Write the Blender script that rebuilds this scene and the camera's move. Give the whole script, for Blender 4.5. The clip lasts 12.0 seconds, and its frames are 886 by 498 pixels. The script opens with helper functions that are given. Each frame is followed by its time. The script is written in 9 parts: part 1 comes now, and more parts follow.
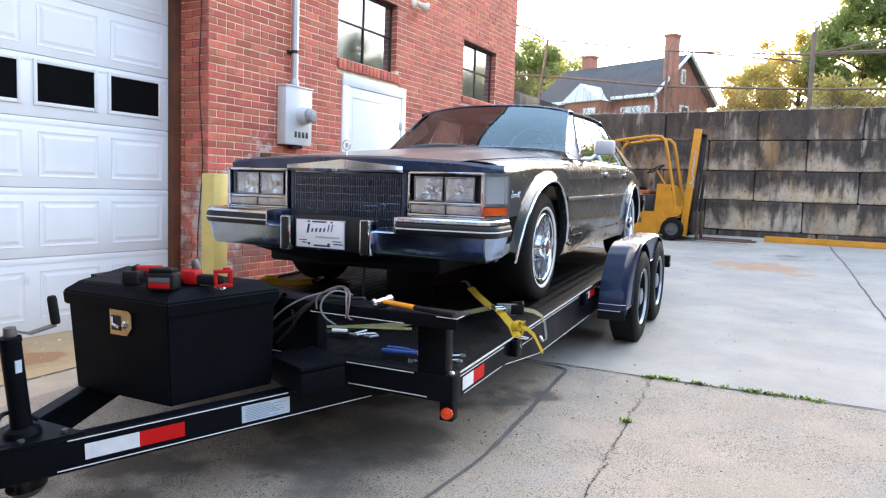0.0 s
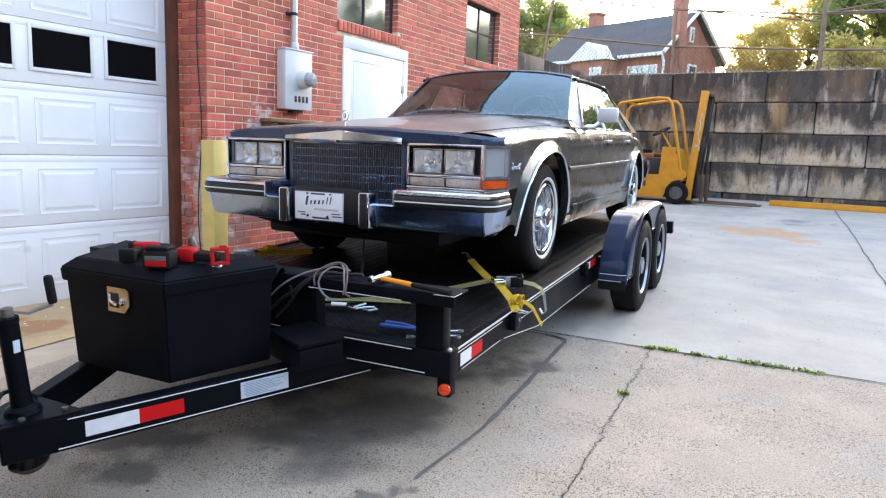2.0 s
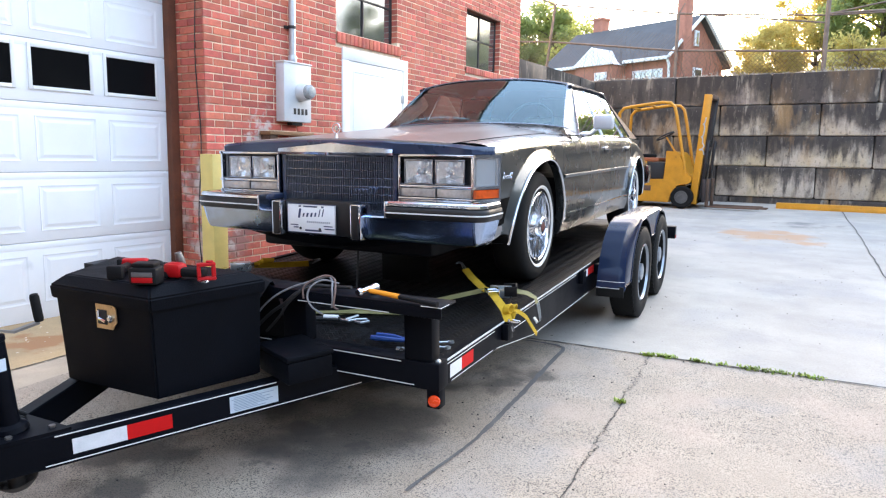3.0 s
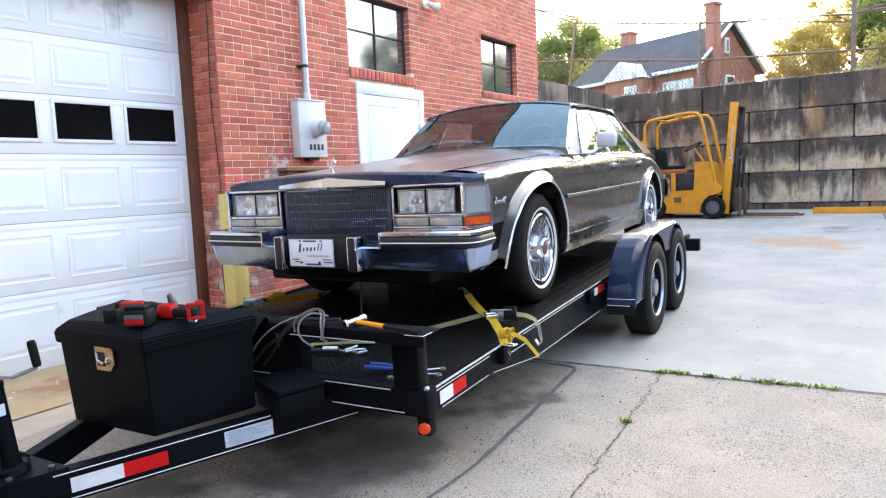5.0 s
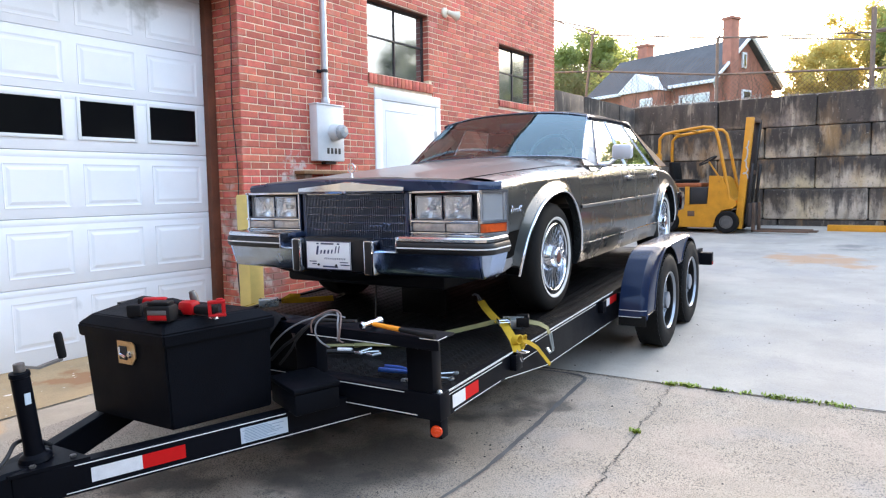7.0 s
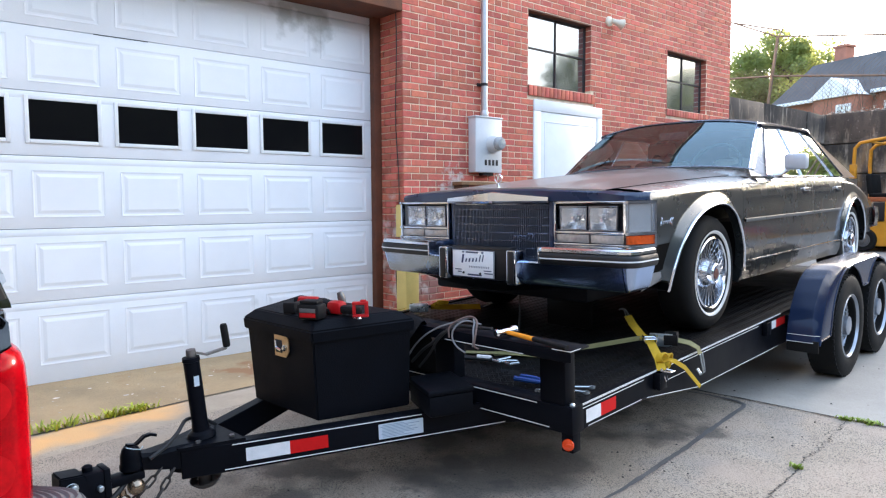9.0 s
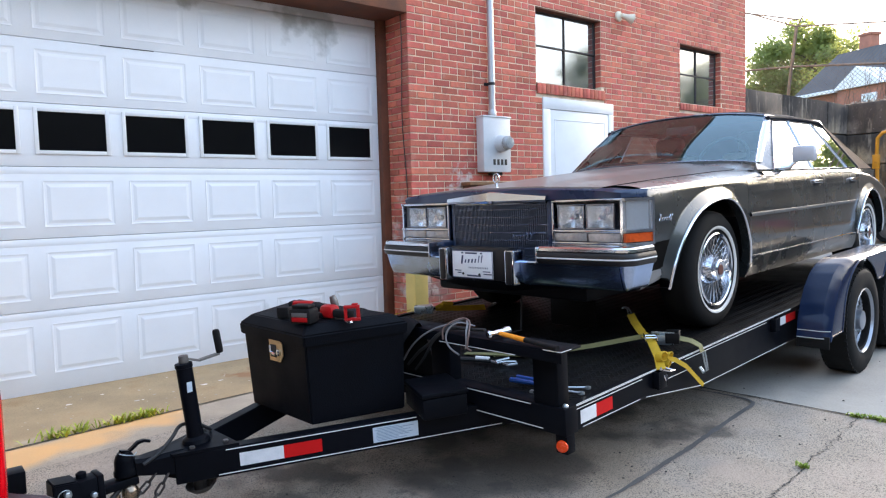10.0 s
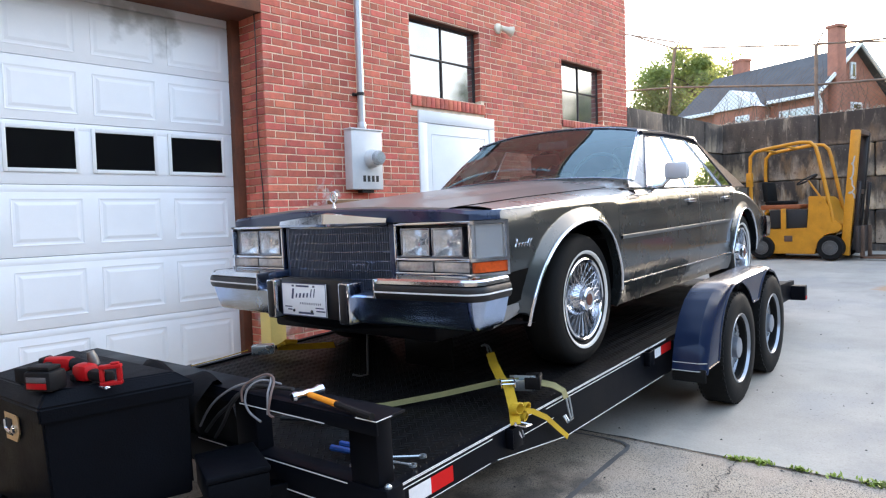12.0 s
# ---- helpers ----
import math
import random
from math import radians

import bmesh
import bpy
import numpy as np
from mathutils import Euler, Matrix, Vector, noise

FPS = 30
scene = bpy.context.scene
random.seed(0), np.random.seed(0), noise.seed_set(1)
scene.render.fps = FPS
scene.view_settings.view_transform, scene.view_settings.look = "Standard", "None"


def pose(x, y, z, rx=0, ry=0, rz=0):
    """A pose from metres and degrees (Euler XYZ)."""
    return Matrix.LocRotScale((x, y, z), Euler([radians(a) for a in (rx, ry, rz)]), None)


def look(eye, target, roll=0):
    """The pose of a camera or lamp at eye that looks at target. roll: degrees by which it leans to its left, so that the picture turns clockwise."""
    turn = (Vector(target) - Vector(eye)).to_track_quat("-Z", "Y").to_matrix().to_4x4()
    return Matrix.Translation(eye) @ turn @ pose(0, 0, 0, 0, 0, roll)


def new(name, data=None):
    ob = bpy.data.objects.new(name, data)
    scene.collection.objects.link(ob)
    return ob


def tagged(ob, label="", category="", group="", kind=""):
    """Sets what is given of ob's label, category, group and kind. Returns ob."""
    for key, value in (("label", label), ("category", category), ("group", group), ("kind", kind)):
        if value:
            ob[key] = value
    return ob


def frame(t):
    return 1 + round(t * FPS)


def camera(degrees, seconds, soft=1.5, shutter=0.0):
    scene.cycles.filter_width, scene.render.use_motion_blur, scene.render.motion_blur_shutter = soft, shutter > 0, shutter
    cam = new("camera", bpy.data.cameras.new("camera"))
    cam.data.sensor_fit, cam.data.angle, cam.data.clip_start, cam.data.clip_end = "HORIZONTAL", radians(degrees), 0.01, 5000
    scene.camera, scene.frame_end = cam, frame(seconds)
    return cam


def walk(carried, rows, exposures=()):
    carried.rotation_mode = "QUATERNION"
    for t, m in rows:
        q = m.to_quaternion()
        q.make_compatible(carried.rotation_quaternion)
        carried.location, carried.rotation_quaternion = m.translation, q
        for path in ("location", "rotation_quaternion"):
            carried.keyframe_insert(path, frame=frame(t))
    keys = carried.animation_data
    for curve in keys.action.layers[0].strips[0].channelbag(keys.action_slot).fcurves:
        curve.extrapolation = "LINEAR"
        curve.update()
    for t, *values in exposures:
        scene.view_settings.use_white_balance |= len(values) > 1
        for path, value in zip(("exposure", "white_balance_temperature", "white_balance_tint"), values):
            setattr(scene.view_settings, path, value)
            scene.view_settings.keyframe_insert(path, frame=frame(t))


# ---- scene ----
cam = camera(65.8, 12.0, soft=1.2)
PATH = [
    (0, (4.919, -4.994, 1.176), (3.926, -3.267, 1.004), 2.0),
    (0.5, (4.919, -4.998, 1.185), (3.891, -3.289, 1.039), 1.5),
    (1, (4.932, -5.006, 1.197), (3.898, -3.302, 1.027), 1.8),
    (1.5, (4.938, -4.965, 1.226), (3.906, -3.266, 1.01), 2.2),
    (2, (4.925, -4.961, 1.242), (3.932, -3.249, 0.953), 2.1),
    (2.5, (4.923, -4.965, 1.235), (4.025, -3.218, 0.856), 3.4),
    (3, (5.0, -4.911, 1.257), (3.98, -3.212, 0.99), 1.0),
    (3.2, (5.07, -4.855, 1.245), (3.962, -3.204, 1.032), 1.1),
    (4.8, (5.23, -4.806, 1.284), (4.072, -3.184, 1.126), -3.3),
    (5, (5.229, -4.816, 1.279), (4.1, -3.177, 1.081), -2.4),
    (5.5, (5.229, -4.827, 1.282), (4.089, -3.197, 1.076), -1.0),
    (6, (5.235, -4.834, 1.284), (4.111, -3.191, 1.097), -2.1),
    (6.5, (5.231, -4.849, 1.282), (4.082, -3.223, 1.094), -1.6),
    (8.3, (5.267, -4.915, 1.28), (4.107, -3.29, 1.163), 1.9),
    (8.5, (5.275, -4.89, 1.271), (4.015, -3.341, 1.151), 0.9),
    (9, (5.339, -4.809, 1.267), (3.827, -3.506, 1.13), -0.3),
    (9.5, (5.406, -4.763, 1.264), (3.78, -3.608, 1.124), 1.1),
    (10, (5.417, -4.695, 1.27), (3.862, -3.445, 1.135), -1.6),
    (10.5, (5.32, -4.568, 1.277), (3.876, -3.19, 1.152), -1.5),
    (11, (5.197, -4.423, 1.276), (3.855, -2.952, 1.089), 0.1),
    (11.5, (5.174, -4.286, 1.268), (3.926, -2.739, 1.053), -2.2),
    (12, (5.212, -4.064, 1.288), (3.846, -2.606, 1.194), -1.8),
]
walk(cam, [(t, look(eye, target, roll)) for t, eye, target, roll in PATH], [(0.0, 3.30, 6000, 15), (1.5, 3.28, 6000, 15), (2.2, 3.38, 6000, 15), (3.0, 3.56, 6000, 15), (5.0, 3.48, 6000, 15), (6.6, 3.40, 6000, 15), (9.0, 3.22, 5830, 14), (10.5, 3.05, 5830, 14), (11.5, 3.08, 5950, 14), (12.0, 3.18, 5950, 14)])
# world, sun, exposure
SUN_EL, SUN_AZ = 12.0, -4.0
world = bpy.data.worlds.new("world")
scene.world = world
world.use_nodes = True
wn = world.node_tree.nodes
sky = wn.new("ShaderNodeTexSky")
sky.sky_type = "NISHITA"
sky.sun_disc = False
sky.sun_elevation = radians(SUN_EL)
sky.sun_rotation = radians(-SUN_AZ)
sky.air_density, sky.dust_density, sky.ozone_density = 1.0, 3.5, 1.0
wn["Background"].inputs["Strength"].default_value = 0.060
haze = wn.new("ShaderNodeBackground")
haze.inputs["Color"].default_value = (0.76, 0.90, 1.0, 1)
haze.inputs["Strength"].default_value = 0.15
both = wn.new("ShaderNodeAddShader")
wl = world.node_tree.links
wl.new(sky.outputs["Color"], wn["Background"].inputs["Color"])
wl.new(wn["Background"].outputs[0], both.inputs[0])
wl.new(haze.outputs[0], both.inputs[1])
wl.new(both.outputs[0], wn["World Output"].inputs["Surface"])
sun = new("sun", bpy.data.lights.new("sun", "SUN"))
sun.data.energy, sun.data.angle, sun.data.color = 1.0, radians(12), (1.0, 0.86, 0.68)
sun.matrix_world = look((math.sin(radians(SUN_AZ)) * 50, math.cos(radians(SUN_AZ)) * 50, math.tan(radians(SUN_EL)) * 50), (0, 0, 0))


# ---- materials ----
def mat(name, color, rough=0.6, metal=0.0, vary=0.15, scale=8.0, bump=0.1, fine=120.0, stain=None, stain_amt=0.0, stain_scale=1.5,
        rand=0.0, island=0.0, coat=0.0, spec=0.5, streak=False, trans=0.0, alpha=1.0, emit=None, bumpdist=0.004, world=False):
    """A procedural surface: two scales of tone, a stain colour, per-piece variation and fine relief."""
    m = bpy.data.materials.new(name)
    m.use_nodes = True
    nt = m.node_tree
    N, L = nt.nodes, nt.links
    b = N["Principled BSDF"]
    tc = N.new("ShaderNodeNewGeometry")
    pos = tc.outputs["Position"]
    oc = N.new("ShaderNodeTexCoord")
    src = pos if streak or world else oc.outputs["Object"]

    def noise_of(s, detail=4.0, rgh=0.6, vec=src):
        n = N.new("ShaderNodeTexNoise")
        n.inputs["Scale"].default_value, n.inputs["Detail"].default_value, n.inputs["Roughness"].default_value = s, detail, rgh
        L.new(vec, n.inputs["Vector"])
        return n.outputs["Fac"]

    def ramp(fac, lo, hi, a, z):
        r = N.new("ShaderNodeMapRange")
        r.inputs[1].default_value, r.inputs[2].default_value, r.inputs[3].default_value, r.inputs[4].default_value = lo, hi, a, z
        L.new(fac, r.inputs[0])
        return r.outputs[0]

    big, small = noise_of(scale), noise_of(fine, 2.0)
    hsv = N.new("ShaderNodeHueSaturation")
    hsv.inputs["Color"].default_value = (*color, 1)
    add = N.new("ShaderNodeMath")
    add.operation = "ADD"
    L.new(ramp(big, 0.3, 0.7, 1 - vary, 1 + vary), add.inputs[0])
    L.new(ramp(small, 0.3, 0.7, -vary * 0.4, vary * 0.4), add.inputs[1])
    val = add.outputs[0]
    if rand or island:
        if rand:
            oi = N.new("ShaderNodeObjectInfo")
            r = oi.outputs["Random"]
        else:
            r = tc.outputs["Random Per Island"]
        k = rand or island
        mul = N.new("ShaderNodeMath")
        mul.operation = "MULTIPLY"
        L.new(val, mul.inputs[0])
        L.new(ramp(r, 0, 1, 1 - k, 1 + k), mul.inputs[1])
        val = mul.outputs[0]
        wn2 = N.new("ShaderNodeTexWhiteNoise")
        wn2.noise_dimensions = "1D"
        L.new(r, wn2.inputs["W"])
        L.new(ramp(wn2.outputs["Value"], 0, 1, 0.5 - 0.006 * k / 0.2, 0.5 + 0.006 * k / 0.2), hsv.inputs["Hue"])
    L.new(val, hsv.inputs["Value"])
    out = hsv.outputs["Color"]
    if stain:
        vec = src
        if streak:
            mp = N.new("ShaderNodeMapping")
            mp.inputs["Scale"].default_value = (1, 1, 0.12)
            L.new(pos, mp.inputs["Vector"])
            vec = mp.outputs["Vector"]
        sfac = ramp(noise_of(stain_scale, 5.0, 0.65, vec), 0.62 - 0.25 * stain_amt, 0.75 - 0.2 * stain_amt, 0, min(1, 0.5 + stain_amt * 0.5))
        mx = N.new("ShaderNodeMix")
        mx.data_type = "RGBA"
        L.new(sfac, mx.inputs["Factor"])
        L.new(out, mx.inputs[6])
        mx.inputs[7].default_value = (*stain, 1)
        out = mx.outputs[2]
    L.new(out, b.inputs["Base Color"])
    L.new(ramp(big, 0.3, 0.7, max(0.02, rough - 0.08 * min(1, rough * 2)), min(1, rough + 0.08)), b.inputs["Roughness"])
    b.inputs["Metallic"].default_value = metal
    b.inputs["Specular IOR Level"].default_value = spec
    b.inputs["Coat Weight"].default_value = coat
    b.inputs["Coat Roughness"].default_value = 0.08
    b.inputs["Transmission Weight"].default_value = trans
    b.inputs["Alpha"].default_value = alpha
    if emit:
        b.inputs["Emission Color"].default_value = (*emit[:3], 1)
        b.inputs["Emission Strength"].default_value = emit[3]
    if bump:
        bp = N.new("ShaderNodeBump")
        bp.inputs["Strength"].default_value = bump
        bp.inputs["Distance"].default_value = bumpdist
        L.new(small, bp.inputs["Height"])
        L.new(bp.outputs["Normal"], b.inputs["Normal"])
    return m


M_BRICK = mat("brick_red", (0.53, 0.136, 0.090), 0.85, vary=0.16, scale=14, bump=0.5, island=0.24, stain=(0.55, 0.27, 0.21), stain_amt=0.22, stain_scale=5, world=True)
M_BRICK_P = mat("brick_red_single", (0.53, 0.136, 0.090), 0.85, vary=0.16, scale=14, bump=0.5, rand=0.24, stain=(0.55, 0.27, 0.21), stain_amt=0.22, stain_scale=5, world=True)
M_MORTAR = mat("mortar", (0.78, 0.63, 0.46), 0.95, vary=0.2, scale=9, bump=0.6, fine=200)
M_CONC = mat("concrete_ground", (0.385, 0.352, 0.305), 0.9, vary=0.16, scale=1.6, bump=0.35, fine=90, stain=(0.27, 0.25, 0.23), stain_amt=0.2, stain_scale=1.9)


def add_speckle(m, scale, color, lo, hi, amt, spread=(0.36, 0.60)):
    """Small dark stones showing in a worn surface, in patches."""
    nt = m.node_tree
    N, L = nt.nodes, nt.links
    b = N["Principled BSDF"]
    old = b.inputs["Base Color"].links[0].from_socket
    g = N.new("ShaderNodeNewGeometry")
    v = N.new("ShaderNodeTexNoise")
    v.inputs["Scale"].default_value, v.inputs["Detail"].default_value, v.inputs["Roughness"].default_value = scale, 2.5, 0.55
    L.new(g.outputs["Position"], v.inputs["Vector"])
    r = N.new("ShaderNodeMapRange")
    r.inputs[1].default_value, r.inputs[2].default_value, r.inputs[3].default_value, r.inputs[4].default_value = lo, hi, 0.0, amt
    L.new(v.outputs["Fac"], r.inputs[0])
    n = N.new("ShaderNodeTexNoise")
    n.inputs["Scale"].default_value, n.inputs["Detail"].default_value = 1.3, 5.0
    L.new(g.outputs["Position"], n.inputs["Vector"])
    k = N.new("ShaderNodeMapRange")
    L.new(n.outputs["Fac"], k.inputs[0])
    k.inputs[1].default_value, k.inputs[2].default_value = spread
    mu2 = N.new("ShaderNodeMath")
    mu2.operation = "MULTIPLY"
    L.new(r.outputs[0], mu2.inputs[0])
    L.new(k.outputs[0], mu2.inputs[1])
    mx = N.new("ShaderNodeMix")
    mx.data_type = "RGBA"
    L.new(mu2.outputs[0], mx.inputs["Factor"])
    L.new(old, mx.inputs[6])
    mx.inputs[7].default_value = (*color, 1)
    L.new(mx.outputs[2], b.inputs["Base Color"])


M_SLAB = mat("worn_concrete_slab", (0.412, 0.340, 0.262), 0.92, vary=0.17, scale=2.6, bump=0.6, fine=130, stain=(0.19, 0.172, 0.15), stain_amt=0.16, stain_scale=1.3)
add_speckle(M_SLAB, 85.0, (0.06, 0.054, 0.045), 0.585, 0.62, 0.85, (0.30, 0.52))
add_speckle(M_SLAB, 170.0, (0.07, 0.062, 0.053), 0.53, 0.58, 0.8, (0.22, 0.46))
add_speckle(M_SLAB, 230.0, (0.50, 0.44, 0.37), 0.56, 0.64, 0.35)
add_speckle(M_SLAB, 2.2, (0.43, 0.335, 0.265), 0.50, 0.64, 0.55)
add_speckle(M_SLAB, 1.5, (0.27, 0.258, 0.245), 0.52, 0.64, 0.6)
add_speckle(M_CONC, 1.3, (0.30, 0.288, 0.275), 0.50, 0.64, 0.5)
add_speckle(M_CONC, 70.0, (0.14, 0.125, 0.11), 0.60, 0.68, 0.4)
M_APRON = mat("concrete_apron", (0.42, 0.30, 0.165), 0.9, vary=0.2, scale=2, bump=0.35, fine=90, stain=(0.33, 0.2, 0.09), stain_amt=0.2, stain_scale=2.0)
add_speckle(M_APRON, 110.0, (0.16, 0.115, 0.07), 0.58, 0.64, 0.5)
M_SUNPATCH = mat("sun_patched_concrete", (0.42, 0.345, 0.26), 0.92, vary=0.15, scale=3, bump=0.5, fine=120)
add_speckle(M_SUNPATCH, 130.0, (0.15, 0.12, 0.09), 0.58, 0.63, 0.6)


def block_material(name, base, grime):
    """Cast concrete block: black algae in drips that start at the block's upper edge, lime runs and rusty weeps between."""
    m = mat(name, base, 0.93, vary=0.20, scale=1.7, bump=0.7, fine=45, rand=0.14, bumpdist=0.008)
    nt = m.node_tree
    N, L = nt.nodes, nt.links
    b = N["Principled BSDF"]
    g = N.new("ShaderNodeNewGeometry")
    tc = N.new("ShaderNodeTexCoord")
    sp = N.new("ShaderNodeSeparateXYZ")
    L.new(tc.outputs["Object"], sp.inputs[0])
    lift = N.new("ShaderNodeMapRange")
    lift.inputs[1].default_value, lift.inputs[2].default_value, lift.inputs[3].default_value, lift.inputs[4].default_value = 0.05, 0.60, -0.10, 0.13
    L.new(sp.outputs["Z"], lift.inputs[0])

    def layer(scale, stretch, lo, hi, amt, color, detail=6.0, drip=False, off=0.0):
        mp = N.new("ShaderNodeMapping")
        mp.inputs["Scale"].default_value = (1, 1, stretch)
        mp.inputs["Location"].default_value = (off, 0, off)
        L.new(g.outputs["Position"], mp.inputs["Vector"])
        n = N.new("ShaderNodeTexNoise")
        n.inputs["Scale"].default_value, n.inputs["Detail"].default_value, n.inputs["Roughness"].default_value = scale, detail, 0.62
        L.new(mp.outputs["Vector"], n.inputs["Vector"])
        fac = n.outputs["Fac"]
        if drip:
            ad = N.new("ShaderNodeMath")
            ad.operation = "ADD"
            L.new(fac, ad.inputs[0])
            L.new(lift.outputs[0], ad.inputs[1])
            fac = ad.outputs[0]
        r = N.new("ShaderNodeMapRange")
        r.inputs[1].default_value, r.inputs[2].default_value, r.inputs[3].default_value, r.inputs[4].default_value = lo, hi, 0.0, amt
        L.new(fac, r.inputs[0])
        old = b.inputs["Base Color"].links[0].from_socket
        mx = N.new("ShaderNodeMix")
        mx.data_type = "RGBA"
        L.new(r.outputs[0], mx.inputs["Factor"])
        L.new(old, mx.inputs[6])
        mx.inputs[7].default_value = (*color, 1)
        L.new(mx.outputs[2], b.inputs["Base Color"])
    layer(1.6, 0.5, 0.46, 0.62, 0.85 - 0.5 * grime, (0.56, 0.42, 0.23), off=3.0)
    layer(1.2, 0.7, 0.47 - 0.16 * grime, 0.62 - 0.14 * grime, 0.88, (0.048, 0.039, 0.034), 9.0, drip=True)
    layer(6.0, 0.20, 0.47 - 0.05 * grime, 0.60, 0.85, (0.042, 0.034, 0.030), 8.0, drip=True, off=1.0)
    layer(6.0, 0.16, 0.58, 0.70, 0.6, (0.56, 0.48, 0.37), 8.0, off=5.0)
    layer(16.0, 0.7, 0.55, 0.68, 0.65, (0.040, 0.033, 0.029), 10.0, off=2.0)
    layer(2.0, 0.30, 0.57, 0.70, 0.75 - 0.6 * grime, (0.46, 0.27, 0.11), 6.0, off=9.0)
    layer(26.0, 0.8, 0.64, 0.72, 0.5, (0.50, 0.46, 0.40), 6.0, off=7.0)
    return m


M_BLOCK = block_material("concrete_block", (0.47, 0.39, 0.305), 0.36)
M_BLOCK_TOP = block_material("sooty_concrete_block", (0.31, 0.25, 0.205), 0.90)
M_DOORW = mat("white_painted_steel", (0.87, 0.88, 0.90), 0.42, vary=0.04, scale=1.5, bump=0.06, fine=160, stain=(0.55, 0.55, 0.55), stain_amt=0.02, stain_scale=1.2, streak=True)
M_WHITE = mat("white_paint", (0.80, 0.80, 0.80), 0.5, vary=0.05, scale=3, bump=0.08)
M_RUSTBROWN = mat("brown_rusty_jamb", (0.13, 0.045, 0.022), 0.8, vary=0.35, scale=5, bump=0.3)
M_DARKGLASS = mat("dark_glass", (0.006, 0.006, 0.007), 0.06, vary=0.02, bump=0, spec=0.12)
M_BLACK = mat("black_paint", (0.007, 0.007, 0.008), 0.38, vary=0.3, scale=5, bump=0.05, fine=200)


M_REFLECT = mat("reflecting_window_glass", (0.33, 0.345, 0.35), 0.05, metal=0.85, vary=0.22, scale=1.6, bump=0.006, fine=3.0, bumpdist=0.01)
M_STEELDARK = mat("dark_steel_sash", (0.03, 0.022, 0.02), 0.6, vary=0.3)
M_GREYMETAL = mat("galvanised_metal", (0.50, 0.51, 0.52), 0.42, metal=0.6, vary=0.12, scale=6, bump=0.05)
M_GREYPAINT = mat("pale_grey_enamel", (0.62, 0.63, 0.64), 0.4, vary=0.06, scale=6, bump=0.05, stain=(0.5, 0.48, 0.44), stain_amt=0.05)
M_INK = mat("black_ink", (0.015, 0.015, 0.016), 0.6, vary=0.05, bump=0)
M_WOOD = mat("weathered_wood", (0.24, 0.13, 0.06), 0.8, vary=0.3, scale=6, bump=0.3, fine=60)
M_FORK = mat("yellow_machine_paint", (0.57, 0.25, 0.008), 0.45, vary=0.14, scale=5, bump=0.08, stain=(0.20, 0.07, 0.02), stain_amt=0.06, stain_scale=9)
M_RUBBER = mat("black_rubber", (0.008, 0.008, 0.008), 0.75, vary=0.25, scale=6, bump=0.2, fine=90, spec=0.18)
M_RUST = mat("rusty_steel", (0.12, 0.07, 0.045), 0.85, vary=0.35, scale=6, bump=0.3)
M_ROOF = mat("dark_slate_shingles", (0.078, 0.076, 0.080), 0.85, vary=0.25, scale=1.2, bump=0.4, fine=8)
M_LEAF = mat("green_leaves", (0.17, 0.22, 0.08), 0.6, vary=0.35, scale=0.6, bump=0, island=0.35)
# lit copy of the leaves: sunlight painted in as a brighter, yellower colour
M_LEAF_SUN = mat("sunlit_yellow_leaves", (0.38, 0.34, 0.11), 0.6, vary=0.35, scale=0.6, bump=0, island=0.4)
M_BARK = mat("bark", (0.10, 0.075, 0.055), 0.9, vary=0.3, scale=5, bump=0.6, fine=25)
M_GRASS = mat("grass_blades", (0.24, 0.31, 0.045), 0.6, vary=0.3, scale=4, bump=0, island=0.35)
M_JOINT = mat("dark_joint_filler", (0.05, 0.047, 0.042), 0.95, vary=0.3, scale=6, bump=0.4)
M_STAINED = mat("dark_wet_stain", (0.115, 0.110, 0.108), 0.8, vary=0.3, scale=4, bump=0.3)
M_CHALK = mat("white_scrawl", (0.45, 0.44, 0.42), 0.9, vary=0.2)


def add_stain_or_light(m, center, radius, color=(0.62, 0.55, 0.50), seed_scale=7.0):
    """Ragged patches of one colour round a place: bloom, stains, painted sun or shade."""
    nt = m.node_tree
    N, L = nt.nodes, nt.links
    b = N["Principled BSDF"]
    old = b.inputs["Base Color"].links[0].from_socket
    g = N.new("ShaderNodeNewGeometry")
    d = N.new("ShaderNodeVectorMath")
    d.operation = "DISTANCE"
    L.new(g.outputs["Position"], d.inputs[0])
    d.inputs[1].default_value = center
    r = N.new("ShaderNodeMapRange")
    r.inputs[1].default_value, r.inputs[2].default_value, r.inputs[3].default_value, r.inputs[4].default_value = radius * 0.25, radius, 0.16, -0.22
    L.new(d.outputs["Value"], r.inputs[0])
    n = N.new("ShaderNodeTexNoise")
    n.inputs["Scale"].default_value, n.inputs["Detail"].default_value = seed_scale, 6.0
    L.new(g.outputs["Position"], n.inputs["Vector"])
    a = N.new("ShaderNodeMath")
    a.operation = "ADD"
    L.new(n.outputs["Fac"], a.inputs[0])
    L.new(r.outputs[0], a.inputs[1])
    s = N.new("ShaderNodeMapRange")
    s.inputs[1].default_value, s.inputs[2].default_value, s.inputs[3].default_value, s.inputs[4].default_value = 0.54, 0.70, 0.0, 0.8
    L.new(a.outputs[0], s.inputs[0])
    mx = N.new("ShaderNodeMix")
    mx.data_type = "RGBA"
    L.new(s.outputs[0], mx.inputs["Factor"])
    L.new(old, mx.inputs[6])
    mx.inputs[7].default_value = (*color, 1)
    L.new(mx.outputs[2], b.inputs["Base Color"])


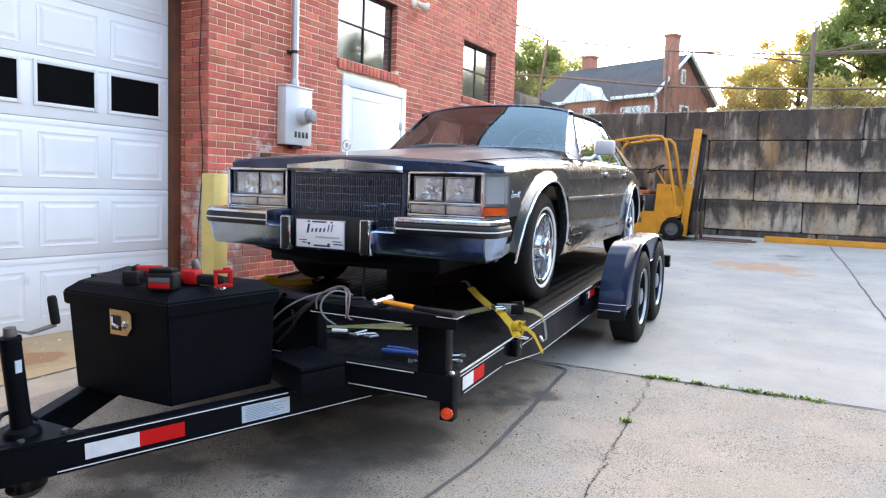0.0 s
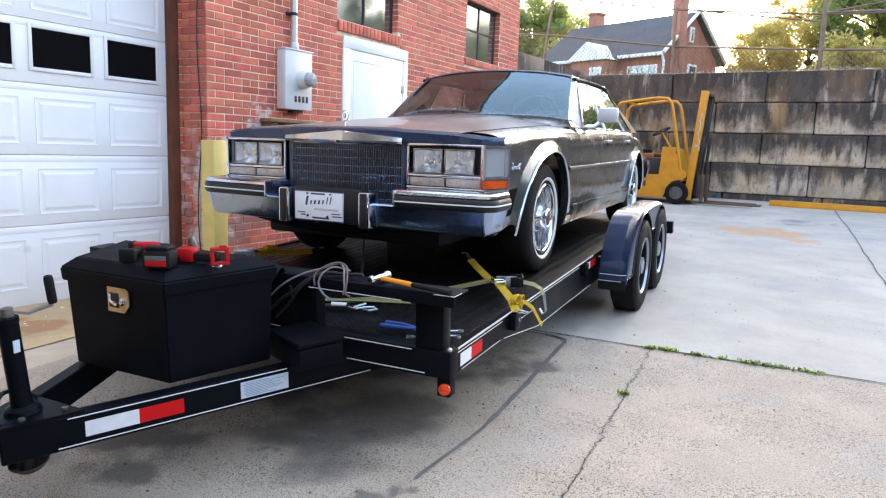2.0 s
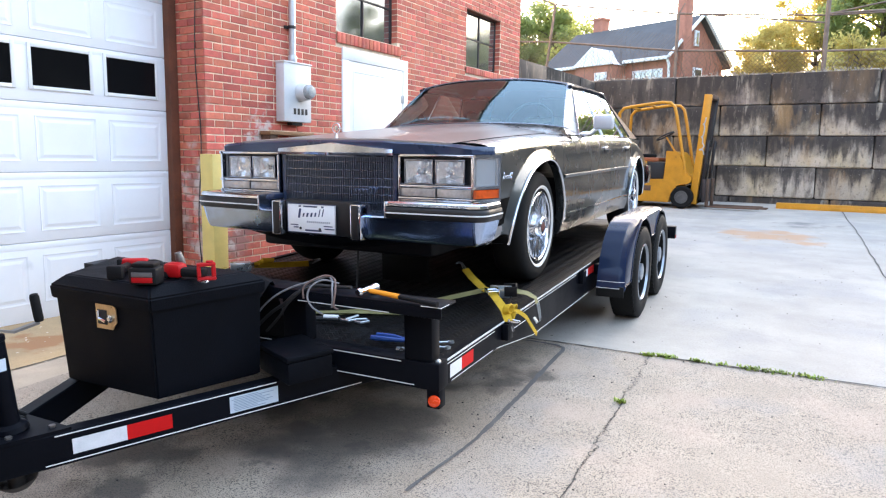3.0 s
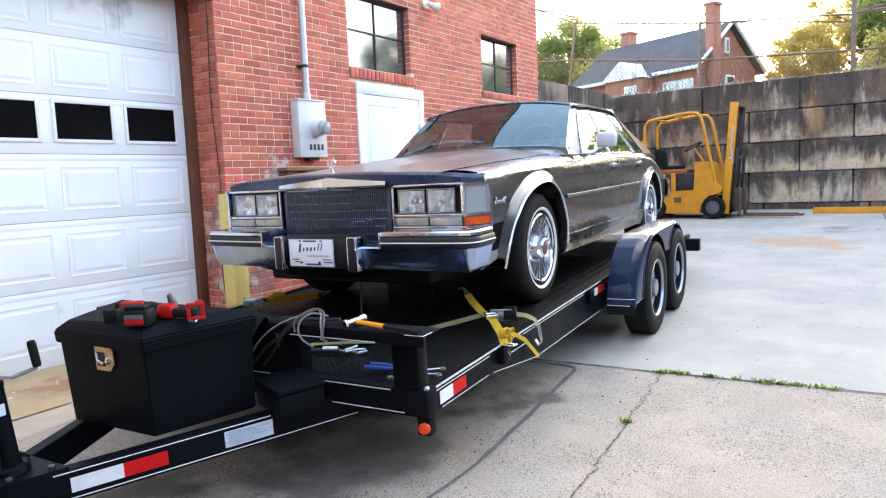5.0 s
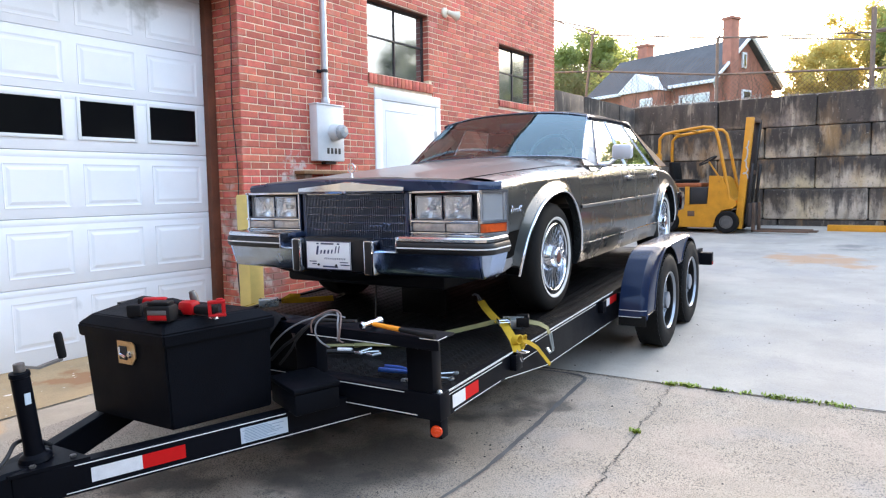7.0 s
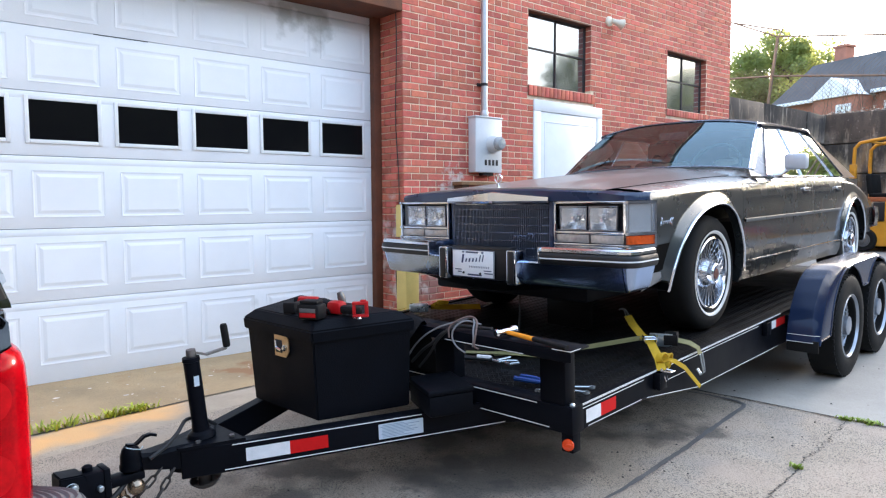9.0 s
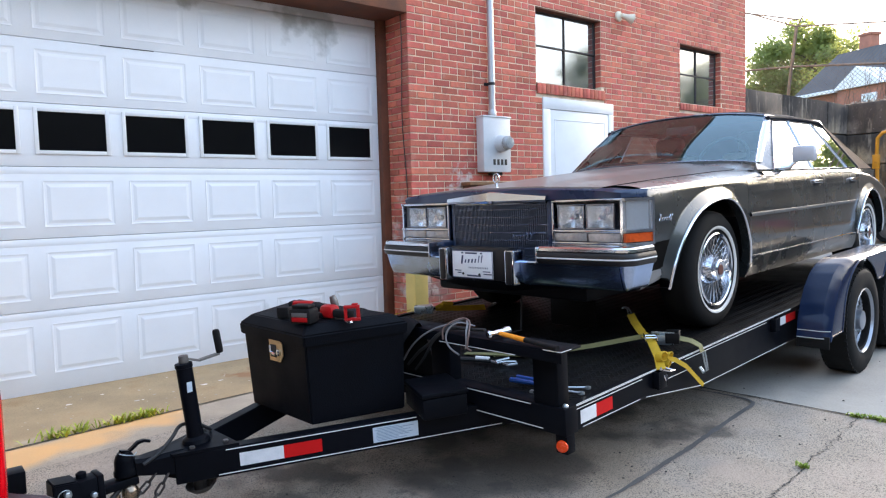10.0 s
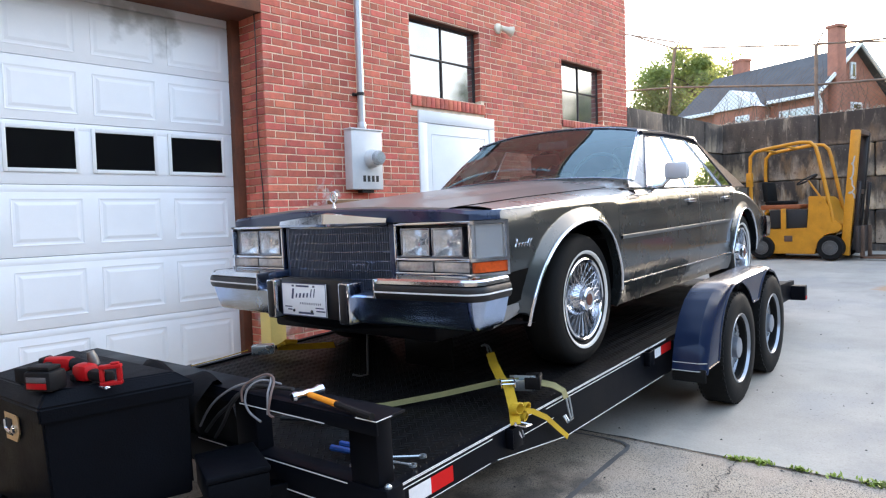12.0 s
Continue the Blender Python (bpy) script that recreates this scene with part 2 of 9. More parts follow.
for m_ in (M_BRICK, M_BRICK_P, M_MORTAR):
    # darker, duller red in ragged patches low by the corner
    add_stain_or_light(m_, (0.0, -0.35, 0.75), 1.2, (0.30, 0.17, 0.15), 4.0)
    add_stain_or_light(m_, (0.0, -0.62, 0.85), 0.80)
    add_stain_or_light(m_, (0.0, -0.66, 0.40), 0.5, seed_scale=9)
    add_stain_or_light(m_, (0.0, -0.05, 1.45), 0.35, seed_scale=11)
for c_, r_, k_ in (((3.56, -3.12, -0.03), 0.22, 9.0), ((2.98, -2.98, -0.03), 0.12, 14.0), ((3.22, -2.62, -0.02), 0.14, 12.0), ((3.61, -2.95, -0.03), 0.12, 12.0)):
    add_stain_or_light(M_SLAB, c_, r_, (0.10, 0.092, 0.086), k_)
# shade under the trailer and car, painted into the slab colour
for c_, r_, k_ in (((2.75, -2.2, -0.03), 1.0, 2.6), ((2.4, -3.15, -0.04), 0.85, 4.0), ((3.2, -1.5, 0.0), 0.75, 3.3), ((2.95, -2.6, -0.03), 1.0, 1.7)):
    add_stain_or_light(M_SLAB, c_, r_, (0.090, 0.078, 0.067), k_)
add_stain_or_light(M_CONC, (4.0, 5.4, 0.26), 1.3, (0.42, 0.25, 0.13), 2.2)
add_stain_or_light(M_CONC, (4.35, 6.9, 0.31), 0.8, (0.17, 0.16, 0.15), 3.0)
add_stain_or_light(M_CONC, (6.4, 2.0, 0.14), 1.8, (0.44, 0.41, 0.37), 1.6)
# warm low sunlight on the strip, painted into its colour as ochre patches
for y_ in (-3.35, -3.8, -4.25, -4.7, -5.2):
    add_stain_or_light(M_SUNPATCH, (1.07 - 0.175 * (y_ + 4.2), y_, -0.07), 0.52, (0.80, 0.45, 0.17), 1.2)
add_stain_or_light(M_APRON, (0.2, -2.4, -0.07), 0.5, (0.33, 0.15, 0.06), 5.0)
add_stain_or_light(M_APRON, (0.9, -4.6, -0.07), 1.0, (0.50, 0.44, 0.35), 4.0)
add_stain_or_light(M_DOORW, (-0.4, -1.55, 3.15), 0.75, (0.42, 0.43, 0.42), 4.0)
add_stain_or_light(M_DOORW, (-0.4, -2.7, 3.2), 0.5, (0.45, 0.46, 0.45), 5.0)

# ---- mesh helpers ----
def box(bm, x0, y0, z0, x1, y1, z1, bevel=0.0, m=None):
    """A box between two corners, with small chamfers where bevel is set; m moves it."""
    r = bmesh.ops.create_cube(bm, size=1.0)
    vs = r["verts"]
    for v in vs:
        v.co = Vector((x0 + (v.co.x + 0.5) * (x1 - x0), y0 + (v.co.y + 0.5) * (y1 - y0), z0 + (v.co.z + 0.5) * (z1 - z0)))
    if bevel:
        es = list({e for v in vs for e in v.link_edges})
        r = bmesh.ops.bevel(bm, geom=es, offset=bevel, segments=2, profile=0.5, affect="EDGES", clamp_overlap=True)
        vs = list({v for f in r["faces"] for v in f.verts} | {v for v in vs if v.is_valid})
    if m:
        for v in vs:
            v.co = m @ v.co
    return vs


def tube(bm, pts, r, seg=10, closed=False, caps=True):
    """A round rod or hose along points; r is one radius or one a point."""
    pts = [Vector(p) for p in pts]
    n = len(pts)
    rs = r if isinstance(r, (list, tuple)) else [r] * n
    rings, up = [], None
    for i, p in enumerate(pts):
        a = pts[(i - 1) % n] if closed or i else p
        c = pts[(i + 1) % n] if closed or i < n - 1 else p
        d = (c - a).normalized()
        if up is None:
            up = d.orthogonal().normalized()
        up = (up - d * up.dot(d)).normalized()
        side = d.cross(up)
        rings.append([bm.verts.new(p + (up * math.cos(2 * math.pi * k / seg) + side * math.sin(2 * math.pi * k / seg)) * rs[i]) for k in range(seg)])
    for i in range(n if closed else n - 1):
        A, B = rings[i], rings[(i + 1) % n]
        for k in range(seg):
            bm.faces.new((A[k], A[(k + 1) % seg], B[(k + 1) % seg], B[k]))
    if caps and not closed:
        bm.faces.new(rings[0][::-1])
        bm.faces.new(rings[-1])


def spline(pts, n=5):
    """Smooth points through a chain of points."""
    P_ = [Vector(p) for p in pts]
    out = []
    for i in range(len(P_) - 1):
        a, b, c, d = P_[max(0, i - 1)], P_[i], P_[i + 1], P_[min(len(P_) - 1, i + 2)]
        for k in range(n):
            t = k / n
            out.append(0.5 * (2 * b + (c - a) * t + (2 * a - 5 * b + 4 * c - d) * t * t + (3 * b - a - 3 * c + d) * t ** 3))
    return out + [P_[-1]]


def lathe(bm, prof, seg=24, m=None, closed=False, first=True):
    """A turned shape: prof lists (radius, height) about z; m moves it."""
    m = m or Matrix()
    rings = []
    for r, h in prof:
        rings.append([bm.verts.new(m @ Vector((r * math.cos(2 * math.pi * k / seg), r * math.sin(2 * math.pi * k / seg), h))) for k in range(seg)])
    for i in range(len(rings) - (0 if closed else 1)):
        A, B = rings[i], rings[(i + 1) % len(rings)]
        for k in range(seg):
            bm.faces.new((A[k], A[(k + 1) % seg], B[(k + 1) % seg], B[k]))
    if not closed:
        if first and prof[0][0] > 1e-4:
            bm.faces.new(rings[0][::-1])
        if prof[-1][0] > 1e-4:
            bm.faces.new(rings[-1])


def prism(bm, poly, h0, h1, m=None):
    """An outline of (u, v) points pushed from height h0 to h1 along z; m moves it."""
    m = m or Matrix()
    A = [bm.verts.new(m @ Vector((u, v, h0))) for u, v in poly]
    B = [bm.verts.new(m @ Vector((u, v, h1))) for u, v in poly]
    n = len(poly)
    bm.faces.new(A[::-1])
    bm.faces.new(B)
    for i in range(n):
        bm.faces.new((A[i], A[(i + 1) % n], B[(i + 1) % n], B[i]))


def mesh_of(name, bm, material, smooth=None, weld=0.0):
    if weld:
        bmesh.ops.remove_doubles(bm, verts=bm.verts, dist=weld)
    bmesh.ops.recalc_face_normals(bm, faces=bm.faces)
    me = bpy.data.meshes.new(name)
    bm.to_mesh(me)
    bm.free()
    if material:
        me.materials.append(material)
    if smooth is not None:
        for p in me.polygons:
            p.use_smooth = True
        me.set_sharp_from_angle(angle=radians(smooth))
    return me


def part(name, bm, material, parent=None, label="", smooth=35, weld=0.0):
    """One mesh object, under a thing or a part where one is given."""
    ob = new(name, mesh_of(name, bm, material, smooth, weld))
    if parent:
        ob.parent = parent
    if label:
        ob["label"] = label
    return ob


def boxpart(name, c, material, parent=None, label="", bevel=0.004):
    bm = bmesh.new()
    box(bm, *c, bevel=bevel)
    return part(name, bm, material, parent, label)


def thing(name, label, category, m=None, group="", kind=""):
    """An empty at a thing's base, to carry its parts."""
    ob = new(name)
    ob.empty_display_size = 0.1
    if m:
        ob.matrix_world = m
    return tagged(ob, label, category, group, kind)


def ground_z(x, y):
    """The yard dips a little towards the street and climbs gently towards the block wall."""
    if y < -1.6:
        z = max(-0.07, 0.02 * (y + 1.6))
    elif y < 0.15:
        z = 0.043 * (y + 1.6)
    else:
        z = 0.075 + 0.035 * (min(y, 10.6) - 0.15)
    k = min(1.0, max(0.0, (2.0 - x) / 1.6)) * min(1.0, max(0.0, (1.0 - y) / 2.0))
    return z * (1 - k) - 0.075 * k


# ---- structure ----
# ---- structure: ground, building, block wall ----
def build_ground():
    bm = bmesh.new()
    xs = [-1500, -400, -100, -40, -15, -6, -3, -1.5] + [-1 + 0.25 * i for i in range(53)] + [15, 20, 40, 100, 400, 1500]
    ys = [-1500, -400, -100, -40, -20, -12] + [-9 + 0.25 * i for i in range(80)] + [13, 16, 20, 40, 100, 400, 1500]
    V = [[bm.verts.new((x, y, ground_z(x, y))) for x in xs] for y in ys]
    for j in range(len(ys) - 1):
        for i in range(len(xs) - 1):
            bm.faces.new((V[j][i], V[j][i + 1], V[j + 1][i + 1], V[j + 1][i]))
    return tagged(part("ground", bm, M_CONC, smooth=60), "worn grey concrete yard with cracks and stains", "ground", kind="structure")


def sheet(bm, outline_x, outline_y, lift, step=0.25):
    """A slab patch lying on the ground between x and y limits."""
    x0, x1 = outline_x
    y0, y1 = outline_y
    nx, ny = max(1, int((x1 - x0) / step)), max(1, int((y1 - y0) / step))
    V = [[bm.verts.new((x0 + (x1 - x0) * i / nx, y0 + (y1 - y0) * j / ny, ground_z(x0 + (x1 - x0) * i / nx, y0 + (y1 - y0) * j / ny) + lift)) for i in range(nx + 1)] for j in range(ny + 1)]
    for j in range(ny):
        for i in range(nx):
            bm.faces.new((V[j][i], V[j][i + 1], V[j + 1][i + 1], V[j + 1][i]))


def ribbon(bm, pts, width, lift, jitter=0.0, rnd=random):
    """A thin strip along ground points; width may differ from point to point."""
    rows_ = []
    for i, (x, y) in enumerate(pts):
        a, c = Vector(pts[max(0, i - 1)]), Vector(pts[min(len(pts) - 1, i + 1)])
        d = (c - a).normalized()
        n = Vector((-d.y, d.x))
        w = (width[i] if isinstance(width, list) else width) * (1 + jitter * (rnd.random() - 0.5))
        row = []
        for s in (-0.5, 0.5):
            px, py = x + n.x * w * s, y + n.y * w * s
            row.append(bm.verts.new((px, py, ground_z(px, py) + lift)))
        rows_.append(row)
    for A, B in zip(rows_, rows_[1:]):
        bm.faces.new((A[0], A[1], B[1], B[0]))


def wander(p0, p1, n, amp, seed):
    """Points from p0 to p1 that stray to the sides."""
    r = random.Random(seed)
    out, off = [], 0.0
    d = (Vector(p1) - Vector(p0))
    nrm = Vector((-d.y, d.x)).normalized()
    for i in range(n + 1):
        k = i / n
        off = off * 0.75 + (r.random() - 0.5) * amp
        q = Vector(p0) + d * k + nrm * off * min(1, 4 * k, 4 * (1 - k) + 0.2)
        out.append((q.x, q.y))
    return out


ground = build_ground()
bm = bmesh.new()
sheet(bm, (1.42, 12.0), (-9.0, -0.66), 0.004)
for v_ in bm.verts:
    # the slab's far edge runs a little askew, and its near edge follows the apron
    w_ = (v_.co.y + 9.0) / 8.34
    v_.co.y += w_ * (-0.06 + 0.068 * (min(v_.co.x, 5.2) - 3.1) + 0.055 * max(0.0, v_.co.x - 5.2))
    v_.co.x += (-0.175 * (v_.co.y + 4.6)) * max(0.0, 1 - (v_.co.x - 1.42) / 3.0)
    v_.co.z = ground_z(v_.co.x, v_.co.y) + 0.004
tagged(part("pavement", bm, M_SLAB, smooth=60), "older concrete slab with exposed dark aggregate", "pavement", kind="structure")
bm = bmesh.new()
sheet(bm, (-0.42, 0.86), (-9.0, -0.6), 0.006)
for v_ in bm.verts:
    v_.co.x += -0.10 * (v_.co.y + 4.0) * (v_.co.x + 0.42) / 1.28
    v_.co.z = ground_z(v_.co.x, v_.co.y) + 0.006
tagged(part("apron", bm, M_APRON, smooth=60), "tan concrete apron before the garage door", "apron", kind="structure")

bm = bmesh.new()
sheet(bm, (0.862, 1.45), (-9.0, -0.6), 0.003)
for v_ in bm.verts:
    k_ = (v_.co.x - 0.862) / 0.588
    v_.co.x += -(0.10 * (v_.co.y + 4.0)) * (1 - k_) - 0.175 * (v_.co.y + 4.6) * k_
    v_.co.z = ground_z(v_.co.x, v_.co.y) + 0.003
tagged(part("apron_edge", bm, M_SUNPATCH, smooth=60), "worn concrete strip along the apron with warm sunlight painted in", "pavement", kind="structure")

# joints, cracks and dark stains in the concrete
bm = bmesh.new()
R1 = random.Random(5)
ribbon(bm, wander((1.2, -0.85), (5.15, -0.58), 40, 0.012, 1) + wander((5.2, -0.577), (12.0, -0.2), 40, 0.012, 6), 0.014, 0.009, 0.8, R1)
ribbon(bm, wander((1.36, -9.0), (0.90, -4.4), 30, 0.012, 2) + wander((0.898, -4.38), (0.56, -1.0), 34, 0.014, 9), 0.010, 0.009, 0.9, R1)
ribbon(bm, wander((4.21, 17.0), (5.57, -0.45), 90, 0.02, 3), 0.012, 0.005, 0.6, R1)
ribbon(bm, [(8.0, -0.3), (8.3, 10.0)], 0.03, 0.005)
tagged(part("expansion_joint", bm, M_JOINT), "dark dirt-filled joints between the concrete slabs", "joint", kind="structure")
bm = bmesh.new()
pts = wander((3.975, -0.66), (4.06, -1.60), 90, 0.026, 11) + wander((4.06, -1.60), (4.13, -2.40), 80, 0.026, 12)[1:] + wander((4.13, -2.40), (4.30, -4.6), 150, 0.03, 13)[1:]
ribbon(bm, pts, [(0.002 + 0.006 * R1.random() ** 2) * (1 + 0.8 * k / len(pts)) for k in range(len(pts))], 0.0085, 0.9, R1)
tagged(part("crack", bm, M_JOINT), "jagged crack running through the concrete slab", "crack", kind="structure")
bm = bmesh.new()
pts = [(3.02, -0.80), (3.18, -0.775), (3.31, -0.765), (3.40, -0.77), (3.455, -0.80), (3.475, -0.86), (3.48, -0.95), (3.49, -1.05)] + wander((3.50, -1.15), (3.62, -2.30), 34, 0.004, 22) + wander((3.62, -2.33), (3.615, -2.85), 14, 0.004, 23)
ribbon(bm, pts, [(0.024 + 0.008 * R1.random()) * min(1.0, 0.35 + 0.2 * k) * (1.0 if k < 40 else 0.6) for k in range(len(pts))], 0.0095, 0.25, R1)
tagged(part("tar_stain", bm, M_STAINED), "dark tar stain bending across the slab", "stain", kind="structure")

# brick building
WY0, WY1, WTOP = -0.71, 5.79, 7.6
DOOR_L, DOOR_R, DOOR_TOP = -4.56, -0.80, 3.10
OPEN = [(1.173, 2.459, -1.0, 2.44), (1.085, 2.24, 2.60, 3.44), (3.975, 5.06, 2.57, 3.38)]
SILLS = [(1.08, 2.295, 2.478, 2.603), (3.955, 5.09, 2.47, 2.573)]


def build_wall():
    bm = bmesh.new()
    x0, x1 = -0.32, -0.0055
    ys = [WY0 + 0.01, 1.085, 1.173, 2.24, 2.459, 3.975, 5.06, WY1 - 0.01]
    zs = [-0.4, 2.44, 2.57, 2.60, 3.38, 3.44, WTOP]
    for a, b in zip(ys, ys[1:]):
        for c, d in zip(zs, zs[1:]):
            ym, zm = (a + b) / 2, (c + d) / 2
            if not any(o[0] < ym < o[1] and o[2] < zm < o[3] for o in OPEN):
                box(bm, x0, a, c, x1, b, d)
    box(bm, x0, DOOR_L - 4.5, DOOR_TOP + 0.02, x1, WY0 + 0.01, WTOP)
    box(bm, -0.415, WY0 + 0.004, -0.4, x0, WY0 + 0.25, DOOR_TOP + 0.02)
    box(bm, x0, DOOR_L - 4.5, -0.4, x1, DOOR_L - 0.06, DOOR_TOP + 0.02)
    wall = tagged(part("wall_west", bm, M_MORTAR, smooth=None), "red brick garage wall with pale mortar joints", "wall", kind="structure")
    # the rest of the building closes it behind
    bm = bmesh.new()
    box(bm, -8.0, DOOR_L - 4.5, -0.4, -7.8, WY1, WTOP)
    box(bm, -8.0, WY1 - 0.01, -0.4, -0.32, WY1 + 0.19, WTOP)
    box(bm, -8.0, DOOR_L - 4.7, -0.4, -0.01, DOOR_L - 4.5, WTOP)
    tagged(part("wall_back", bm, M_MORTAR), "plain brick walls behind the garage", "wall", kind="structure")
    bm = bmesh.new()
    box(bm, -8.0, DOOR_L - 4.7, WTOP, 0.03, WY1 + 0.2, WTOP + 0.15)
    tagged(part("roof", bm, M_ROOF), "flat dark roof of the garage", "roof", kind="structure")
    bm = bmesh.new()
    for o in OPEN:
        box(bm, -0.345, o[0] - 0.05, max(o[2], -0.3) - 0.05, -0.325, o[1] + 0.05, o[3] + 0.05)
    tagged(part("wall_lining", bm, M_INK), "dark lining behind the openings", "wall", kind="structure")
    return wall


wall_west = build_wall()
# unseen wall added behind the camera; it closes the place and blocks sky
bm = bmesh.new()
box(bm, -14.0, -12.3, -0.4, 30.0, -12.0, 7.0)
tagged(part("wall_south", bm, mat("plain_grey_wall", (0.12, 0.112, 0.105), 0.9, vary=0.15, scale=0.6, bump=0.2)), "plain unseen wall added behind the camera to block sky", "wall", kind="structure")
# unseen east wall, added to cut low sky light and darken reflections
bm = bmesh.new()
box(bm, 13.0, -12.0, -0.4, 13.3, 10.3, 2.6)
tagged(part("wall_east", bm, bpy.data.materials["plain_grey_wall"]), "plain unseen wall added on the east to block low sky", "wall", kind="structure")
BL, BH, COURSE = 0.2, 0.0575, 0.0677


def brick_rows():
    """Every brick of the facade as (axis, a0, a1, z0, z1): axis 'y' on the front, 'x' on the jamb beside the garage door."""
    out = []
    r = random.Random(3)
    n0 = int(-0.25 / COURSE)
    for c in range(n0, int((WTOP - 0.04) / COURSE)):
        z0 = c * COURSE
        z1 = z0 + BH
        zm = (z0 + z1) / 2
        header = c % 6 == 2
        L = (BL - 0.01) / 2 if header else BL
        y = WY0 - (0.0 if c % 2 else (L + 0.01) / 2) * (0 if header else 1)
        lim = WY0
        while y < WY1:
            a, b = max(y, lim), min(y + L, WY1)
            y += L + 0.0105
            if b - a < 0.03:
                continue
            spans = [(a, b)]
            for o in [(o[0], o[1], o[2], o[3]) for o in OPEN] + SILLS:
                if o[2] - 0.02 < zm < o[3] + 0.01:
                    nxt = []
                    for s, e in spans:
                        if e <= o[0] or s >= o[1]:
                            nxt.append((s, e))
                        else:
                            if s < o[0] - 0.03:
                                nxt.append((s, o[0] - 0.004))
                            if e > o[1] + 0.03:
                                nxt.append((o[1] + 0.004, e))
                    spans = nxt
            for s, e in spans:
                out.append(("y", s, e, z0, z1))
        # above the garage door the facade goes on to the left
        if zm > DOOR_TOP + 0.22:
            y = WY0 - 0.0105 - L
            while y > -5.2:
                out.append(("y", y, y + L, z0, z1))
                y -= L + 0.0105
        # jamb face beside the door
        if zm < DOOR_TOP + 0.05:
            xs = [(-0.012, -0.205), (-0.215, -0.41)] if c % 2 else [(-0.012, -0.10), (-0.11, -0.31), (-0.32, -0.41)]
            for a, b in xs:
                out.append(("x", b, a, z0, z1))
    return out


_MESHES = {}


def unit_brick(length, axis, mat_):
    """One brick: front face at the origin, slightly chamfered; shared between bricks of one length."""
    key = (round(length, 3), axis, mat_.name)
    if key not in _MESHES:
        d, c, h = 0.05, 0.0035, BH
        L = length
        f = [(0, c, c), (0, L - c, c), (0, L - c, h - c), (0, c, h - c)]
        k = [(-c, 0, 0), (-c, L, 0), (-c, L, h), (-c, 0, h)]
        w = [(-d, 0, 0), (-d, L, 0), (-d, L, h), (-d, 0, h)]
        V = f + k + w
        if axis == "x":
            V = [(v[1], -v[0], v[2]) for v in V]
        F = [(0, 1, 2, 3)] + [(i, 4 + i, 4 + (i + 1) % 4, (i + 1) % 4) for i in range(4)] + [(4 + i, 8 + i, 8 + (i + 1) % 4, 4 + (i + 1) % 4) for i in range(4)]
        _MESHES[key] = (V, F)
    return _MESHES[key]


def build_bricks():
    r = random.Random(8)
    V, F = [], []
    singles = {}
    count = 0
    for axis, a, b, z0, z1 in brick_rows():
        v, f = unit_brick(b - a, axis, M_BRICK)
        proud = (r.random() - 0.5) * 0.004
        if axis == "y":
            o = (proud, a, z0 + (r.random() - 0.5) * 0.003)
        else:
            o = (a, WY0 - proud - 0.002, z0 + (r.random() - 0.5) * 0.003)
        if axis == "y" and a < 0.62 and 1.75 < z0 < 3.35 and count < 300:
            key = round(b - a, 3)
            if key not in singles:
                me = bpy.data.meshes.new("brick")
                me.from_pydata(v, [], f)
                me.materials.append(M_BRICK_P)
                singles[key] = me
            ob = new("brick", singles[key])
            ob.location = o
            ob.rotation_euler = (radians((r.random() - 0.5) * 0.8), 0, 0)
            ob.parent = wall_west
            count += 1
        else:
            n = len(V)
            V += [(p[0] + o[0], p[1] + o[1], p[2] + o[2]) for p in v]
            F += [tuple(i + n for i in q) for q in f]
    me = bpy.data.meshes.new("brickwork")
    me.from_pydata(V, [], F)
    me.materials.append(M_BRICK)
    ob = new("brickwork", me)
    ob.parent = wall_west
    tagged(ob, "red bricks laid in running bond", kind="stuff")


